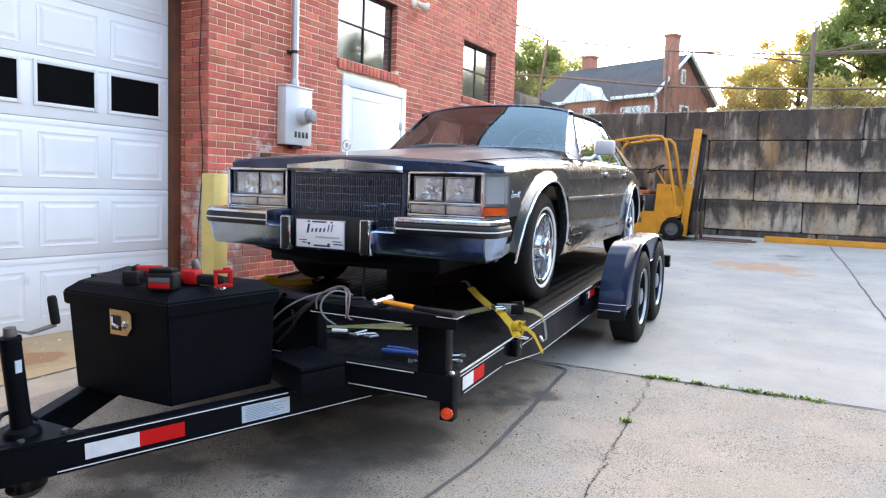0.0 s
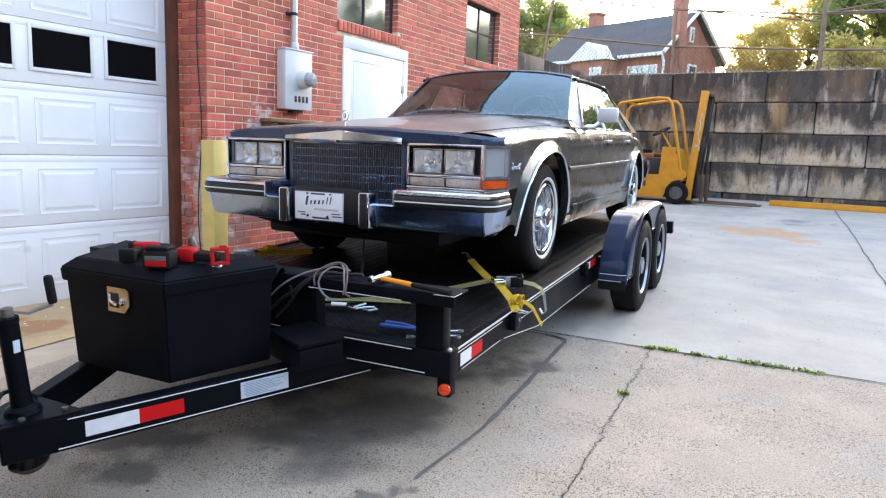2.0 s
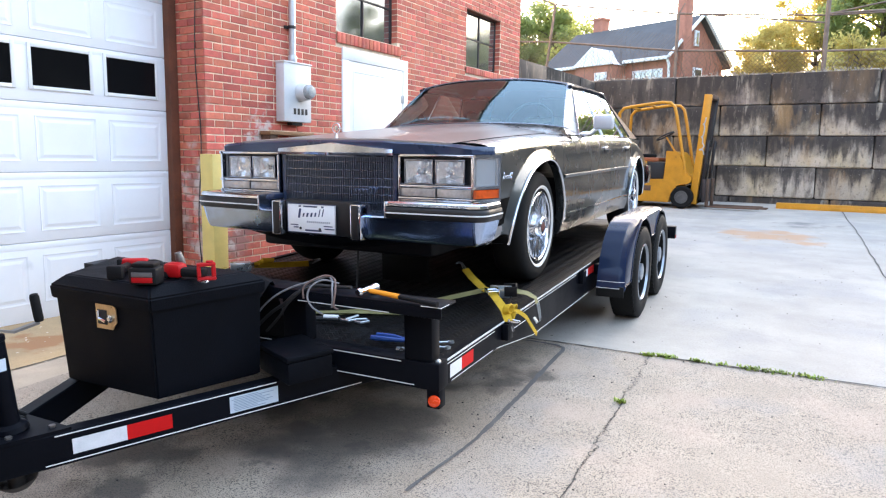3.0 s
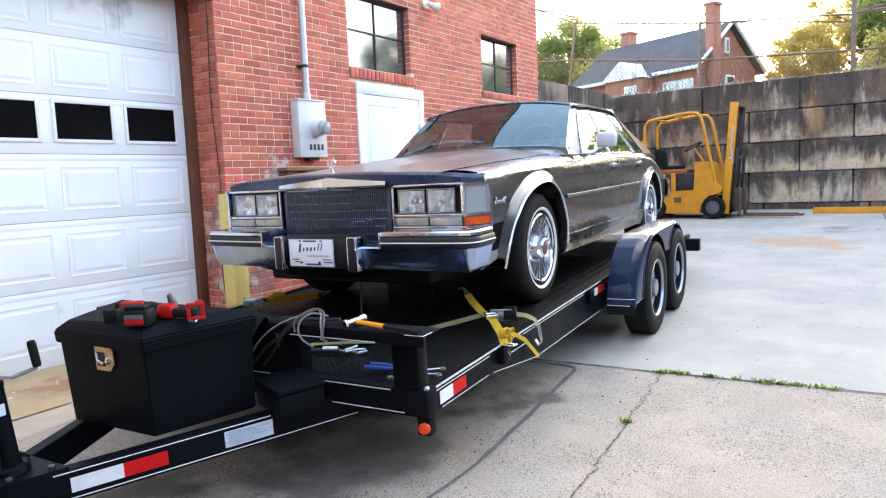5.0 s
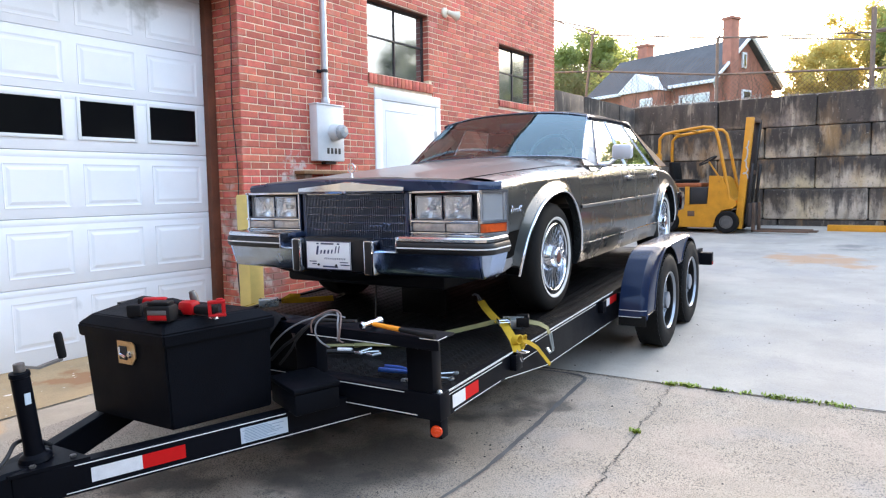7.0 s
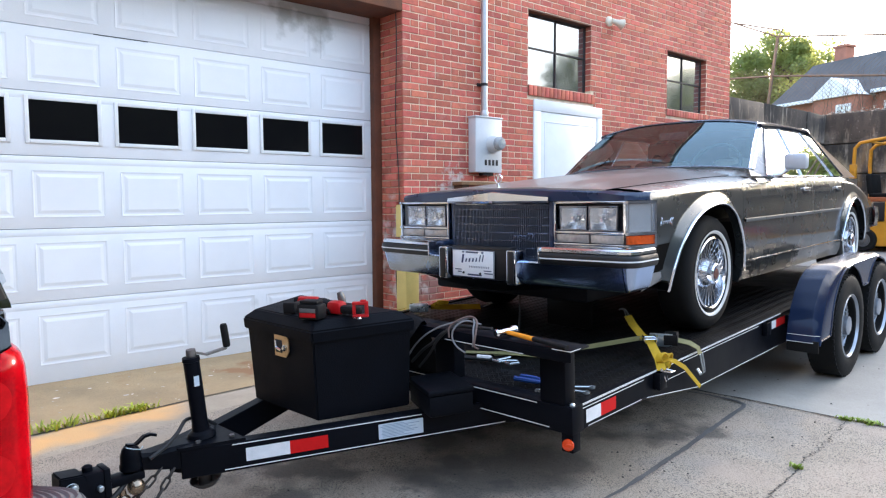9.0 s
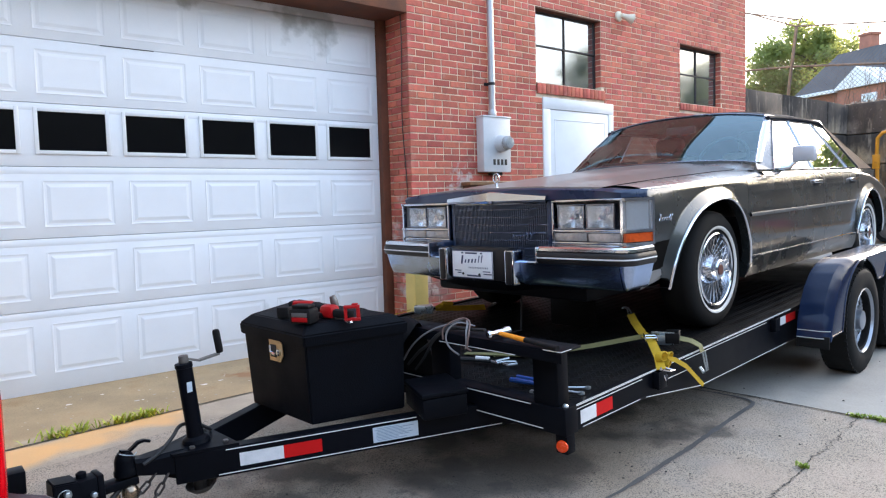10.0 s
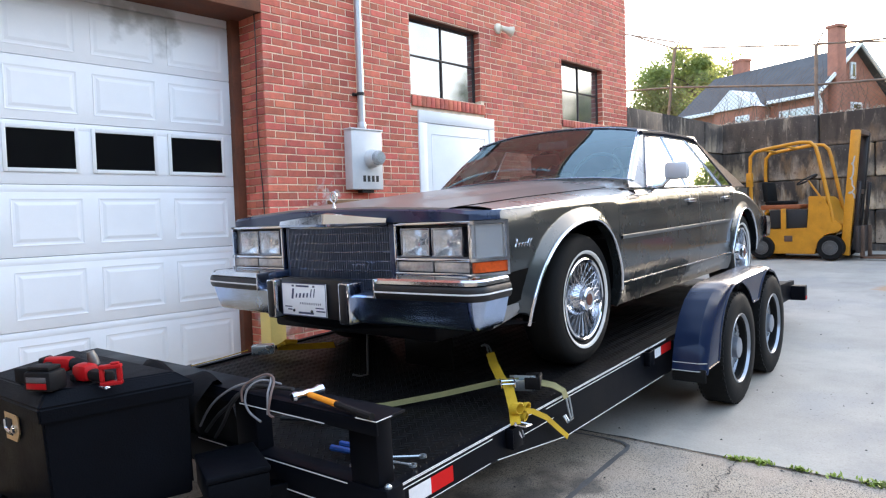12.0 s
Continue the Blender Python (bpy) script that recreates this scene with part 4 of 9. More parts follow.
def grid(bm, rows_, closed=False):
    """Faces between rows of points."""
    V = [[bm.verts.new(p) for p in row] for row in rows_]
    for A, B in zip(V, V[1:]):
        for i in range(len(A) - (0 if closed else 1)):
            q = (A[i], A[(i + 1) % len(A)], B[(i + 1) % len(A)], B[i])
            if len({tuple(round(c, 5) for c in v.co) for v in q}) > 2:
                try:
                    bm.faces.new(q)
                except ValueError:
                    pass


def lerp_table(tab, u):
    if u <= tab[0][0]:
        return tab[0][1]
    for (a, p), (b, q) in zip(tab, tab[1:]):
        if u <= b:
            k = (u - a) / (b - a)
            return p + (q - p) * k
    return tab[-1][1]


def frange(a, b, step):
    n = max(1, int(round((b - a) / step)))
    return [a + (b - a) * i / n for i in range(n + 1)]


W_TAB = [(-0.90, 0.80), (-0.76, 0.870), (-0.5, 0.885), (0.2, 0.892), (1.5, 0.895), (2.6, 0.89), (3.3, 0.865), (4.0, 0.80)]
SHOULDER = [(-0.95, 0.812), (-0.3, 0.838), (0.4, 0.856), (1.5, 0.868), (2.6, 0.866), (3.0, 0.84), (3.5, 0.75), (4.0, 0.64)]


def arch_z(y):
    """Lower edge of the body side, lifted over the wheels."""
    z = 0.245
    for c, back, front, top in ((0.0, 0.365, 0.60, 0.742), (2.903, 0.42, 0.43, 0.705)):
        d = y - c
        w = back if d >= 0 else front
        if abs(d) < w:
            z = max(z, 0.26 + (top - 0.26) * math.sqrt(max(0.0, 1 - (abs(d) / w) ** 2.1)))
    if y < -0.60:
        z = max(z, 0.36 + (-0.60 - y) * 0.15)
    if y > 3.30:
        z = max(z, 0.30 + (y - 3.3) * 0.2)
    return z


def side_x(y, z):
    w = lerp_table(W_TAB, y)
    top = lerp_table(SHOULDER, y)
    u = (z - 0.24) / (top - 0.24)
    prof = lerp_table([(0.0, -0.05), (0.12, -0.018), (0.35, -0.002), (0.6, 0.0), (0.86, -0.004), (0.96, -0.010), (0.985, -0.016), (1.0, -0.026)], u)
    # flared wheel lips: a band that leans out round each arch
    fl = 0.0
    for c, back, front, arch_top in ((0.0, 0.365, 0.60, 0.742), (2.903, 0.42, 0.43, 0.705)):
        d = abs(y - c) / (back if y >= c else front)
        rad = (d ** 2.1 + max(0.0, (z - 0.26) / (arch_top - 0.26)) ** 2.1) ** (1 / 2.1)
        gap = (rad - 1) * 0.45
        if gap < 0.06:
            fl = max(fl, 0.026 * (1 - max(0.0, gap) / 0.06))
    return w + prof + fl


def build_side_panel(name, y0, y1, s, parent, label="", z_top=None):
    bm = bmesh.new()
    rows_ = []
    for y in frange(y0, y1, 0.025):
        zb, zt = arch_z(y), lerp_table(SHOULDER, y)
        row = []
        for k in range(27):
            u = k / 26
            u = u ** 1.2
            z = zb + (zt - zb) * u
            row.append((s * side_x(y, z), y, z))
        # turn the lower edge inwards
        row.insert(0, (s * (side_x(y, zb) - 0.05), y, zb + 0.004))
        rows_.append(row)
    grid(bm, rows_)
    return part(name, bm, M_PAINT, parent, label, smooth=40)


def build_wheel(parent, x, y, z, s, spoked=True, R=0.337):
    """Whitewall tyre with a wire wheel cover; s is the side it faces."""
    m = pose(x, y, z, 0, 90 * s, 0)
    bm = bmesh.new()
    lathe(bm, [(0.20, -0.10), (0.26, -0.105), (0.31, -0.095), (0.33, -0.075), (R, -0.05), (R, 0.05), (0.33, 0.075), (0.31, 0.095), (0.262, 0.104), (0.235, 0.098), (0.215, 0.085), (0.20, 0.05)], 48, m, closed=True)
    w = part("wheel", bm, M_RUBBER, parent, "black tyre with a white sidewall band")
    bm = bmesh.new()
    lathe(bm, [(0.232, 0.097), (0.236, 0.1030), (0.246, 0.1065), (0.250, 0.1058), (0.245, 0.10)], 48, m, closed=True)
    me = mesh_of("whitewall", bm, M_WHITEWALL, 40)
    ob = new("whitewall", me)
    ob.parent = w
    bm = bmesh.new()
    lathe(bm, [(0.212, 0.06), (0.216, 0.088), (0.212, 0.098), (0.204, 0.101), (0.196, 0.096), (0.191, 0.078), (0.186, 0.05)], 48, m, first=False)
    bmesh.ops.delete(bm, geom=[f for f in bm.faces if len(f.verts) > 4], context="FACES_ONLY")
    rim = part("wheel_cover", bm, M_CHROME, w)
    bm = bmesh.new()
    lathe(bm, [(0.19, 0.04), (0.18, 0.028), (0.12, 0.022), (0.0, 0.02)], 40, m, first=False)
    part("cover_back", bm, M_COVERBACK, w, "dull grey dish behind the spokes")
    bm = bmesh.new()
    lathe(bm, [(0.100, 0.02), (0.092, 0.05), (0.078, 0.078), (0.064, 0.092), (0.060, 0.118), (0.05, 0.125), (0.046, 0.121), (0.0, 0.119)], 32, m)
    part("hub_cap", bm, M_CHROME, w)
    bm = bmesh.new()
    lathe(bm, [(0.030, 0.118), (0.030, 0.123), (0.0, 0.124)], 24, m)
    part("hub_badge", bm, mat("hub_badge_red", (0.12, 0.04, 0.025), 0.35, vary=0.3, scale=60, bump=0) if "hub_badge_red" not in bpy.data.materials else bpy.data.materials["hub_badge_red"], w)
    if spoked:
        bm = bmesh.new()
        tube(bm, [(0, 0, 0), (0, 0, 1)], 0.0021, 5)
        me = mesh_of("spoke", bm, M_SPOKE, 60)
        n = 24
        for k in range(n):
            for sg, dz, r0 in ((1, 0.092, 0.064), (-1, 0.068, 0.083)):
                a = 2 * math.pi * (k + (0.25 if sg > 0 else 0.0)) / n
                b = a + sg * 0.33
                p = m @ Vector((r0 * math.cos(a), r0 * math.sin(a), dz))
                q = m @ Vector((0.190 * math.cos(b), 0.190 * math.sin(b), 0.085))
                ob = new("spoke", me)
                ob.matrix_world = Matrix.Translation(p) @ (q - p).to_track_quat("Z", "Y").to_matrix().to_4x4() @ Matrix.Diagonal((1, 1, (q - p).length, 1))
                ob.parent = w
    return w


def squiggle(bm, x0, x1, y, z, h, r, turns=5, plane="x", s=1):
    """A plain flourish that stands for a script badge."""
    pts = []
    for i in range(turns * 8 + 1):
        k = i / (turns * 8)
        a = k * turns * 2 * math.pi
        amp = (1.9, 0.75, 0.7, 0.8, 0.75, 1.5, 1.4, 0.7, 0.8, 1.3, 0.7)[min(turns - 1, int(k * turns)) % 11]
        dv = h * 0.5 * math.cos(a) * amp + h * 0.5 * max(0.0, amp - 1)
        u = x0 + (x1 - x0) * (k + 0.24 / turns * math.sin(a)) + 0.35 * dv
        v = z + dv
        pts.append((u, y, v) if plane == "x" else (y, u, v))
    tube(bm, pts, r, 5)


def build_mirror(P):
    bm = bmesh.new()
    box(bm, 0.918, 0.985, 0.942, 1.062, 1.055, 1.048, bevel=0.020)
    mir = part("door_mirror", bm, M_MIRROR, P, "silver-grey door mirror")
    boxpart("mirror_base", (0.80, 0.93, 0.897, 0.86, 1.06, 0.915), M_CHROME, mir, bevel=0.006)
    bm = bmesh.new()
    tube(bm, [(0.84, 1.0, 0.905), (0.90, 1.01, 0.912), (0.945, 1.02, 0.955)], [0.020, 0.016, 0.014], 8)
    part("mirror_arm", bm, M_CHROME, mir)


def build_car():
    car = thing("sedan_car", "dark grey 1980s luxury sedan on whitewall tyres, loaded on a trailer", "car", pose(2.495, -1.095, 0.508, 1.3, 0, 4.9))
    P = car
    # sides, panel by panel, both sides
    for s in (1, -1):
        build_side_panel("front_fender", -0.765, 0.378, s, P)
        for nm, a, b, hy in (("front_door", 0.383, 1.74, 1.58), ("rear_door", 1.745, 2.56, 2.42)):
            d = build_side_panel(nm, a, b, s, P)
            bm = bmesh.new()
            box(bm, -0.008, hy - 0.085, -0.012, 0.018, hy + 0.085, 0.012, bevel=0.005)
            for v in bm.verts:
                v.co = Vector((s * (side_x(hy, 0.80) + v.co.x), v.co.y, v.co.z + 0.805))
            h = part("door_handle", bm, M_CHROME, d, "chrome door handle")
            boxpart("handle_recess", (s * (side_x(hy, 0.79) + 0.0005) - 0.004, hy - 0.075, 0.772, s * (side_x(hy, 0.79) + 0.0005) + 0.004, hy + 0.06, 0.794), M_GRILLE_BACK, d, bevel=0.003)
        build_side_panel("rear_quarter", 2.565, 4.02, s, P)
        # protective side moulding in three lengths, sill trim, wheel lip trim
        for a, b in ((0.40, 0.74), (0.745, 1.735), (1.75, 2.46)):
            bm = bmesh.new()
            grid(bm, [[(s * (side_x(y, 0.63) + dx), y, 0.628 + dz) for dx, dz in ((-0.004, -0.012), (0.008, -0.010), (0.011, 0), (0.008, 0.010), (-0.004, 0.012))] for y in frange(a, b, 0.1)])
            part("side_moulding", bm, M_MOULD, P)
        bm = bmesh.new()
        grid(bm, [[(s * (side_x(y, 0.375) + dx), y, 0.372 + dz) for dx, dz in ((-0.003, -0.006), (0.004, -0.004), (0.004, 0.003), (-0.003, 0.005))] for y in frange(0.38, 2.47, 0.1)])
        part("sill_trim", bm, M_CHROME, P)
        bm = bmesh.new()
        grid(bm, [[(s * (side_x(y, z) + 0.002), y, z) for z in (0.248, 0.30, 0.355)] for y in frange(0.38, 2.47, 0.1)])
        part("rocker_panel", bm, M_PAINT, P)
        for c, f, b in ((0.0, 0.598, 0.36), (2.903, 0.42, 0.415)):
            bm = bmesh.new()
            ys = [c + (-f + (f + b) * (0.5 - 0.5 * math.cos(math.pi * i / 44))) for i in range(45)]
            tube(bm, [(s * (side_x(y, arch_z(y)) + 0.002), y, arch_z(y) + 0.003) for y in ys], 0.009, 8)
            part("wheel_lip_trim", bm, M_CHROME, P)
        # belt line trim along the shoulder
        bm = bmesh.new()
        tube(bm, [(s * (side_x(y, lerp_table(SHOULDER, y)) + 0.001), y, lerp_table(SHOULDER, y) + 0.0) for y in frange(-0.78, 3.3, 0.08)], 0.0045, 6)
        part("belt_trim", bm, M_CHROME, P)
    # hood with a raised middle, fender tops
    ze = lambda y: lerp_table(SHOULDER, y)
    zc = lambda y: lerp_table([(-0.97, 0.852), (-0.8, 0.872), (-0.3, 0.912), (0.3, 0.955), (0.82, 0.985)], y)
    xs = [0, 0.1, 0.22, 0.33, 0.36, 0.48, 0.60, 0.68]
    dz = [0.0, -0.001, -0.005, -0.014, -0.026, -0.040, -0.058, -0.072]
    def hood_z(x, y):
        k = lerp_table(list(zip(xs, dz)), abs(x))
        q = (zc(y) - ze(y)) / 0.13
        return zc(y) + k * max(0.35, min(1.2, q)) * 1.0
    bm = bmesh.new()
    full = [-x for x in xs[::-1]] + xs[1:]
    rows_ = []
    for y in frange(0.0, 1.0, 0.04):
        row = []
        for x in full:
            yf = -0.925 + 0.055 * (abs(x) / 0.68) ** 1.3
            yb = 0.80 - 0.10 * (abs(x) / 0.68) ** 2
            yy = yf + (yb - yf) * y
            row.append((x, yy, hood_z(x, yy)))
        rows_.append(row)
    rows_.insert(0, [(x, y - 0.004, z - 0.02) for x, y, z in rows_[0]])
    grid(bm, rows_)
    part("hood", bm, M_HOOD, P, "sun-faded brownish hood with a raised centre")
    for s in (1, -1):
        bm = bmesh.new()
        rows_ = []
        for y in frange(-0.757, 0.86, 0.05):
            a, b = 0.684, side_x(y, ze(y))
            za = hood_z(0.68, y) - 0.004
            rows_.append([(s * (a + (b - a) * k), y, za + (ze(y) - za) * (k ** 2.2)) for k in (0, 0.2, 0.45, 0.7, 0.88, 1.0)])
        grid(bm, rows_)
        part("fender_top", bm, M_TOPSHEEN, P, "pale fender top with sky sheen painted in")
    # navy nose panel above the lamps, with a pointed middle
    bm = bmesh.new()
    nose = []
    for x in [-0.872 + 1.744 * i / 48 for i in range(49)]:
        ax = abs(x)
        yf = -0.93 + 0.055 * (min(ax, 0.68) / 0.68) ** 1.3 - 0.02 * min(1.0, max(0.0, ax - 0.66) / 0.1) + 0.125 * (max(0.0, ax - 0.79) / 0.082) ** 1.6
        zt = hood_z(min(ax, 0.68), yf + 0.005) - 0.003 - max(0, ax - 0.68) * 0.10
        nose.append([(x, yf + 0.14 if ax < 0.66 else -0.752, zt - (0.012 if ax < 0.66 else 0.001)), (x, yf + 0.01, zt), (x, yf - 0.006, zt - 0.014), (x, yf - 0.002, 0.782), (x, yf + 0.06, 0.775)])
    grid(bm, nose)
    part("nose_panel", bm, M_NAVY, P, "navy painted nose panel above the lamps")
    # chrome grille header
    bm = bmesh.new()
    rows_ = []
    for x in [-0.37 + 0.74 * i / 24 for i in range(25)]:
        ax = abs(x) / 0.37
        yf = -1.035 + 0.028 * ax
        top = 0.838 - 0.03 * ax
        rows_.append([(x, yf + 0.08, top), (x, yf + 0.012, top), (x, yf, top - 0.006), (x, yf - 0.006, 0.784), (x, yf + 0.002, 0.772), (x, yf + 0.05, 0.772)])
    grid(bm, rows_)
    part("grille_header", bm, M_CHROME, P, "pointed chrome header over the grille").location.y = 0.078
    # grille: frame, fine bars, cross bars
    gy = lambda x: -1.012 + 0.055 * abs(x) / 0.36
    g = boxpart("grille", (-0.355, -0.965, 0.45, 0.355, -0.95, 0.77), M_GRILLE_BACK, P, bevel=0)
    g.location.y = 0.080
    for s in (1, -1):
        bm = bmesh.new()
        tube(bm, [(s * 0.362, gy(0.36) - 0.004, 0.46), (s * 0.362, gy(0.36) - 0.004, 0.772)], 0.010, 8)
        part("frame_bar", bm, M_CHROME, g)
        boxpart("grille_cheek", (s * 0.362 - 0.012, -0.892, 0.45, s * 0.362 + 0.012, -0.83, 0.785), M_NAVY, P, bevel=0.003)
    bm = bmesh.new()
    tube(bm, [(x, gy(x) - 0.004, 0.764) for x in (-0.36, 0, 0.36)], 0.007, 8)
    part("frame_bar", bm, M_CHROME, g)
    bm = bmesh.new()
    box(bm, -0.0015, -0.016, 0.455, 0.0015, 0.0, 0.762)
    me = mesh_of("grille_bar", bm, M_GRILLE_BAR)
    for i in range(-27, 28):
        x = i * 0.013
        ob = new("grille_bar", me)
        ob.location = (x, gy(x), 0)
        ob.parent = g
    for k in range(7):
        bm = bmesh.new()
        tube(bm, [(x, gy(x) - 0.012, 0.735 - k * 0.043) for x in (-0.355, 0.0, 0.355)], 0.0030, 6)
        part("cross_bar", bm, M_CHROME_D, g)
    bm = bmesh.new()
    squiggle(bm, 0.10, 0.27, gy(0.2) - 0.018, 0.585, 0.022, 0.0028, 7)
    part("script_badge", bm, M_GRILLE_BAR, g)
    # lamps
    for s in (1, -1):
        bm = bmesh.new()
        x0, x1, yf = 0.388, 0.815, -0.895
        t = 0.014
        corner = [(0.812, -0.905), (0.826, -0.900), (0.838, -0.882), (0.893, -0.752)]
        def wrap(bm, z0, z1, out, path=corner):
            """A band carried round the front corner, standing out by 'out'."""
            rows_ = []
            for i, (x, y) in enumerate(path):
                a_, c_ = Vector(path[max(0, i - 1)]), Vector(path[min(len(path) - 1, i + 1)])
                d = (c_ - a_).normalized()
                n = Vector((d.y, -d.x))
                o = Vector((x, y)) + Vector((-n.x, -n.y)) * 0 + Vector((abs(n.x), -abs(n.y))) * out
                i_ = Vector((x, y)) - Vector((abs(n.x), -abs(n.y))) * 0.02
                rows_.append([(s * o.x, o.y, z0), (s * o.x, o.y, z1), (s * i_.x, i_.y, z1), (s * i_.x, i_.y, z0)])
            grid(bm, rows_, closed=True)
            bmesh.ops.holes_fill(bm, edges=bm.edges, sides=4)
        for c in [(x0, 0.766, x1, 0.780), (x0, 0.549, x1, 0.562), (x0, 0.611, x1, 0.624), (x0, 0.562, x0 + t, 0.766)]:
            a, b = sorted((s * c[0], s * c[2]))
            box(bm, a, yf - 0.012, c[1], b, yf + 0.02, c[3], bevel=0.004)
        for z0, z1 in ((0.766, 0.780), (0.549, 0.562), (0.611, 0.624)):
            wrap(bm, z0, z1, 0.008)
        wrap(bm, 0.562, 0.766, 0.008, [(0.8885, -0.763), (0.893, -0.752)])
        wrap(bm, 0.562, 0.766, 0.006, [(0.803, -0.906), (0.817, -0.904)])
        bez = part("lamp_bezel", bm, M_CHROME, P, "chrome lamp surround")
        a, b = sorted((s * x0, s * x1))
        boxpart("lamp_housing", (a, yf + 0.060, 0.552, b, yf + 0.068, 0.78), M_HOUSING, bez, bevel=0)
        a, b = sorted((s * 0.402, s * 0.812))
        boxpart("lamp_floor", (a, yf - 0.004, 0.624, b, yf + 0.06, 0.629), M_HOUSING, bez, bevel=0)
        for c0, c1 in ((0.422, 0.588), (0.598, 0.764)):
            a, b = sorted((s * c0, s * c1))
            bm = bmesh.new()
            for q in ((a, 0.627, b, 0.6355), (a, 0.7455, b, 0.754), (a, 0.6355, a + 0.0085, 0.7455), (b - 0.0085, 0.6355, b, 0.7455)):
                box(bm, q[0], yf - 0.004, q[1], q[2], yf + 0.058, q[3], bevel=0.0015)
            rim_ = part("headlight_rim", bm, M_CHROME_D, bez, "smoked rim round the headlight")
            a, b = a + 0.008, b - 0.008
            xm, zm, hw, hh = (a + b) / 2, 0.6905, (b - a) / 2, 0.0555
            bm = bmesh.new()
            rows_ = []
            for i in range(15):
                u = -1 + i / 7
                rows_.append([(xm + u * hw, yf + 0.050 - 0.050 * max(u * u, w_ * w_) ** 0.85, zm + w_ * hh) for w_ in [-1 + j / 6 for j in range(13)]])
            grid(bm, rows_)
            part("reflector", bm, M_BOWL, rim_, "silvered reflector bowl", smooth=60)
            bm = bmesh.new()
            lathe(bm, [(0.0, 0.0), (0.016, 0.004), (0.018, 0.012), (0.0, 0.016)], 14, pose(xm, yf + 0.030, zm, 90, 0, 0))
            part("bulb_shield", bm, M_CHROME, rim_)
            bm = bmesh.new()
            rows_ = []
            for i in range(25):
                u = -1 + i / 12
                rows_.append([(xm + u * hw, yf - 0.003 - 0.009 * (1 - u * u) * (1 - (w_ ** 2)) + (0.0012 if i % 2 else 0.0), zm + w_ * hh) for w_ in [-1 + j / 4 for j in range(9)]])
            grid(bm, rows_)
            hl = part("headlight", bm, M_HEADGLASS, bez, "clear ribbed rectangular headlight glass", smooth=60)
            hl.visible_shadow = False
        for c0, c1 in ((0.405, 0.602), (0.612, 0.806)):
            a, b = sorted((s * c0, s * c1))
            boxpart("turn_signal", (a, yf - 0.008, 0.565, b, yf + 0.008, 0.608), M_SIGNAL, bez, "dirty clear turn signal lens")
        bm = bmesh.new()
        inner = [(0.818, -0.878), (0.830, -0.868), (0.872, -0.765)]
        wrap(bm, 0.626, 0.764, 0.0, inner)
        cb_ = part("corner_reflector", bm, M_CORNER, bez, "silvered reflector behind the corner lens")
        bm = bmesh.new()
        path = []
        for (xa_, ya_), (xb_, yb_) in zip(corner, corner[1:]):
            n_ = 14 if yb_ > -0.8 else 2
            path += [(xa_ + (xb_ - xa_) * q / n_, ya_ + (yb_ - ya_) * q / n_) for q in range(n_)]
        path.append(corner[-1])
        grid(bm, [[(s * (x - (0.0012 if q % 2 else 0.0)), y, z) for z in (0.624, 0.66, 0.70, 0.74, 0.766)] for q, (x, y) in enumerate(path)])
        cl = part("corner_lens", bm, M_HEADGLASS, bez, "clear ribbed wrap-round corner lens", smooth=60)
        cl.visible_shadow = False
        bm = bmesh.new()
        wrap(bm, 0.565, 0.608, 0.0)
        part("side_marker", bm, M_AMBER, bez, "amber side marker lens")
        a, b = sorted((s * 0.50, s * 0.80))
        boxpart("lamp_box", (a, yf + 0.069, 0.56, b, yf + 0.14, 0.80), M_NAVY, P, bevel=0.004)
        a, b = sorted((s * 0.37, s * 0.86))
        boxpart("filler_panel", (a, -0.975, 0.518, b, -0.80, 0.549), M_NAVY, P, bevel=0.010)
    # bumper: lower chrome bar, raised end pieces with black rub strip, guards
    def bumper_bar(name, xa, xb, prof, material, n=24, wrap=True, label=""):
        bm = bmesh.new()
        rows_ = []
        for i in range(n + 1):
            x = xa + (xb - xa) * i / n
            ax = abs(x)
            yb = -1.10 + 0.05 * (ax / 0.9) ** 2
            rows_.append([(x, yb + d, z) for d, z in prof])
        grid(bm, rows_)
        return part(name, bm, material, P, label)
    low = [(0.09, 0.476), (0.012, 0.475), (-0.002, 0.470), (-0.006, 0.462), (-0.002, 0.45), (0.010, 0.40), (0.024, 0.355), (0.034, 0.342), (0.05, 0.336), (0.10, 0.336)]
    bumper = bumper_bar("front_bumper", -0.855, 0.855, low, M_CHROME_W, 40, label="scuffed chrome front bumper")
    bumper.location.y = 0.045
    for s in (1, -1):
        def wrap_rows(prof, y_end, out=0.0):
            rows_ = []
            for k in range(9):
                a = math.pi / 2 * k / 8
                rows_.append([(s * (0.855 + (0.05 + out) * math.sin(a) - d * math.sin(a)), -1.05 + 0.06 * (1 - math.cos(a)) + d * math.cos(a), z) for d, z in prof])
            rows_.append([(s * (0.905 + out - d), y_end, z) for d, z in prof])
            return rows_
        bm = bmesh.new()
        grid(bm, wrap_rows(low, -0.835))
        part("bumper_end", bm, M_CHROME_W, bumper, "chrome bumper end wrapped round the corner")
        up = [(0.10, 0.552), (0.0, 0.548), (-0.010, 0.540), (-0.012, 0.526), (0.0, 0.521)]
        rub = [(0.0, 0.522), (-0.016, 0.520), (-0.022, 0.508), (-0.022, 0.476), (-0.014, 0.462), (0.006, 0.46)]
        line = [(-0.0215, 0.4955), (-0.0245, 0.495), (-0.0245, 0.489), (-0.0215, 0.4885)]
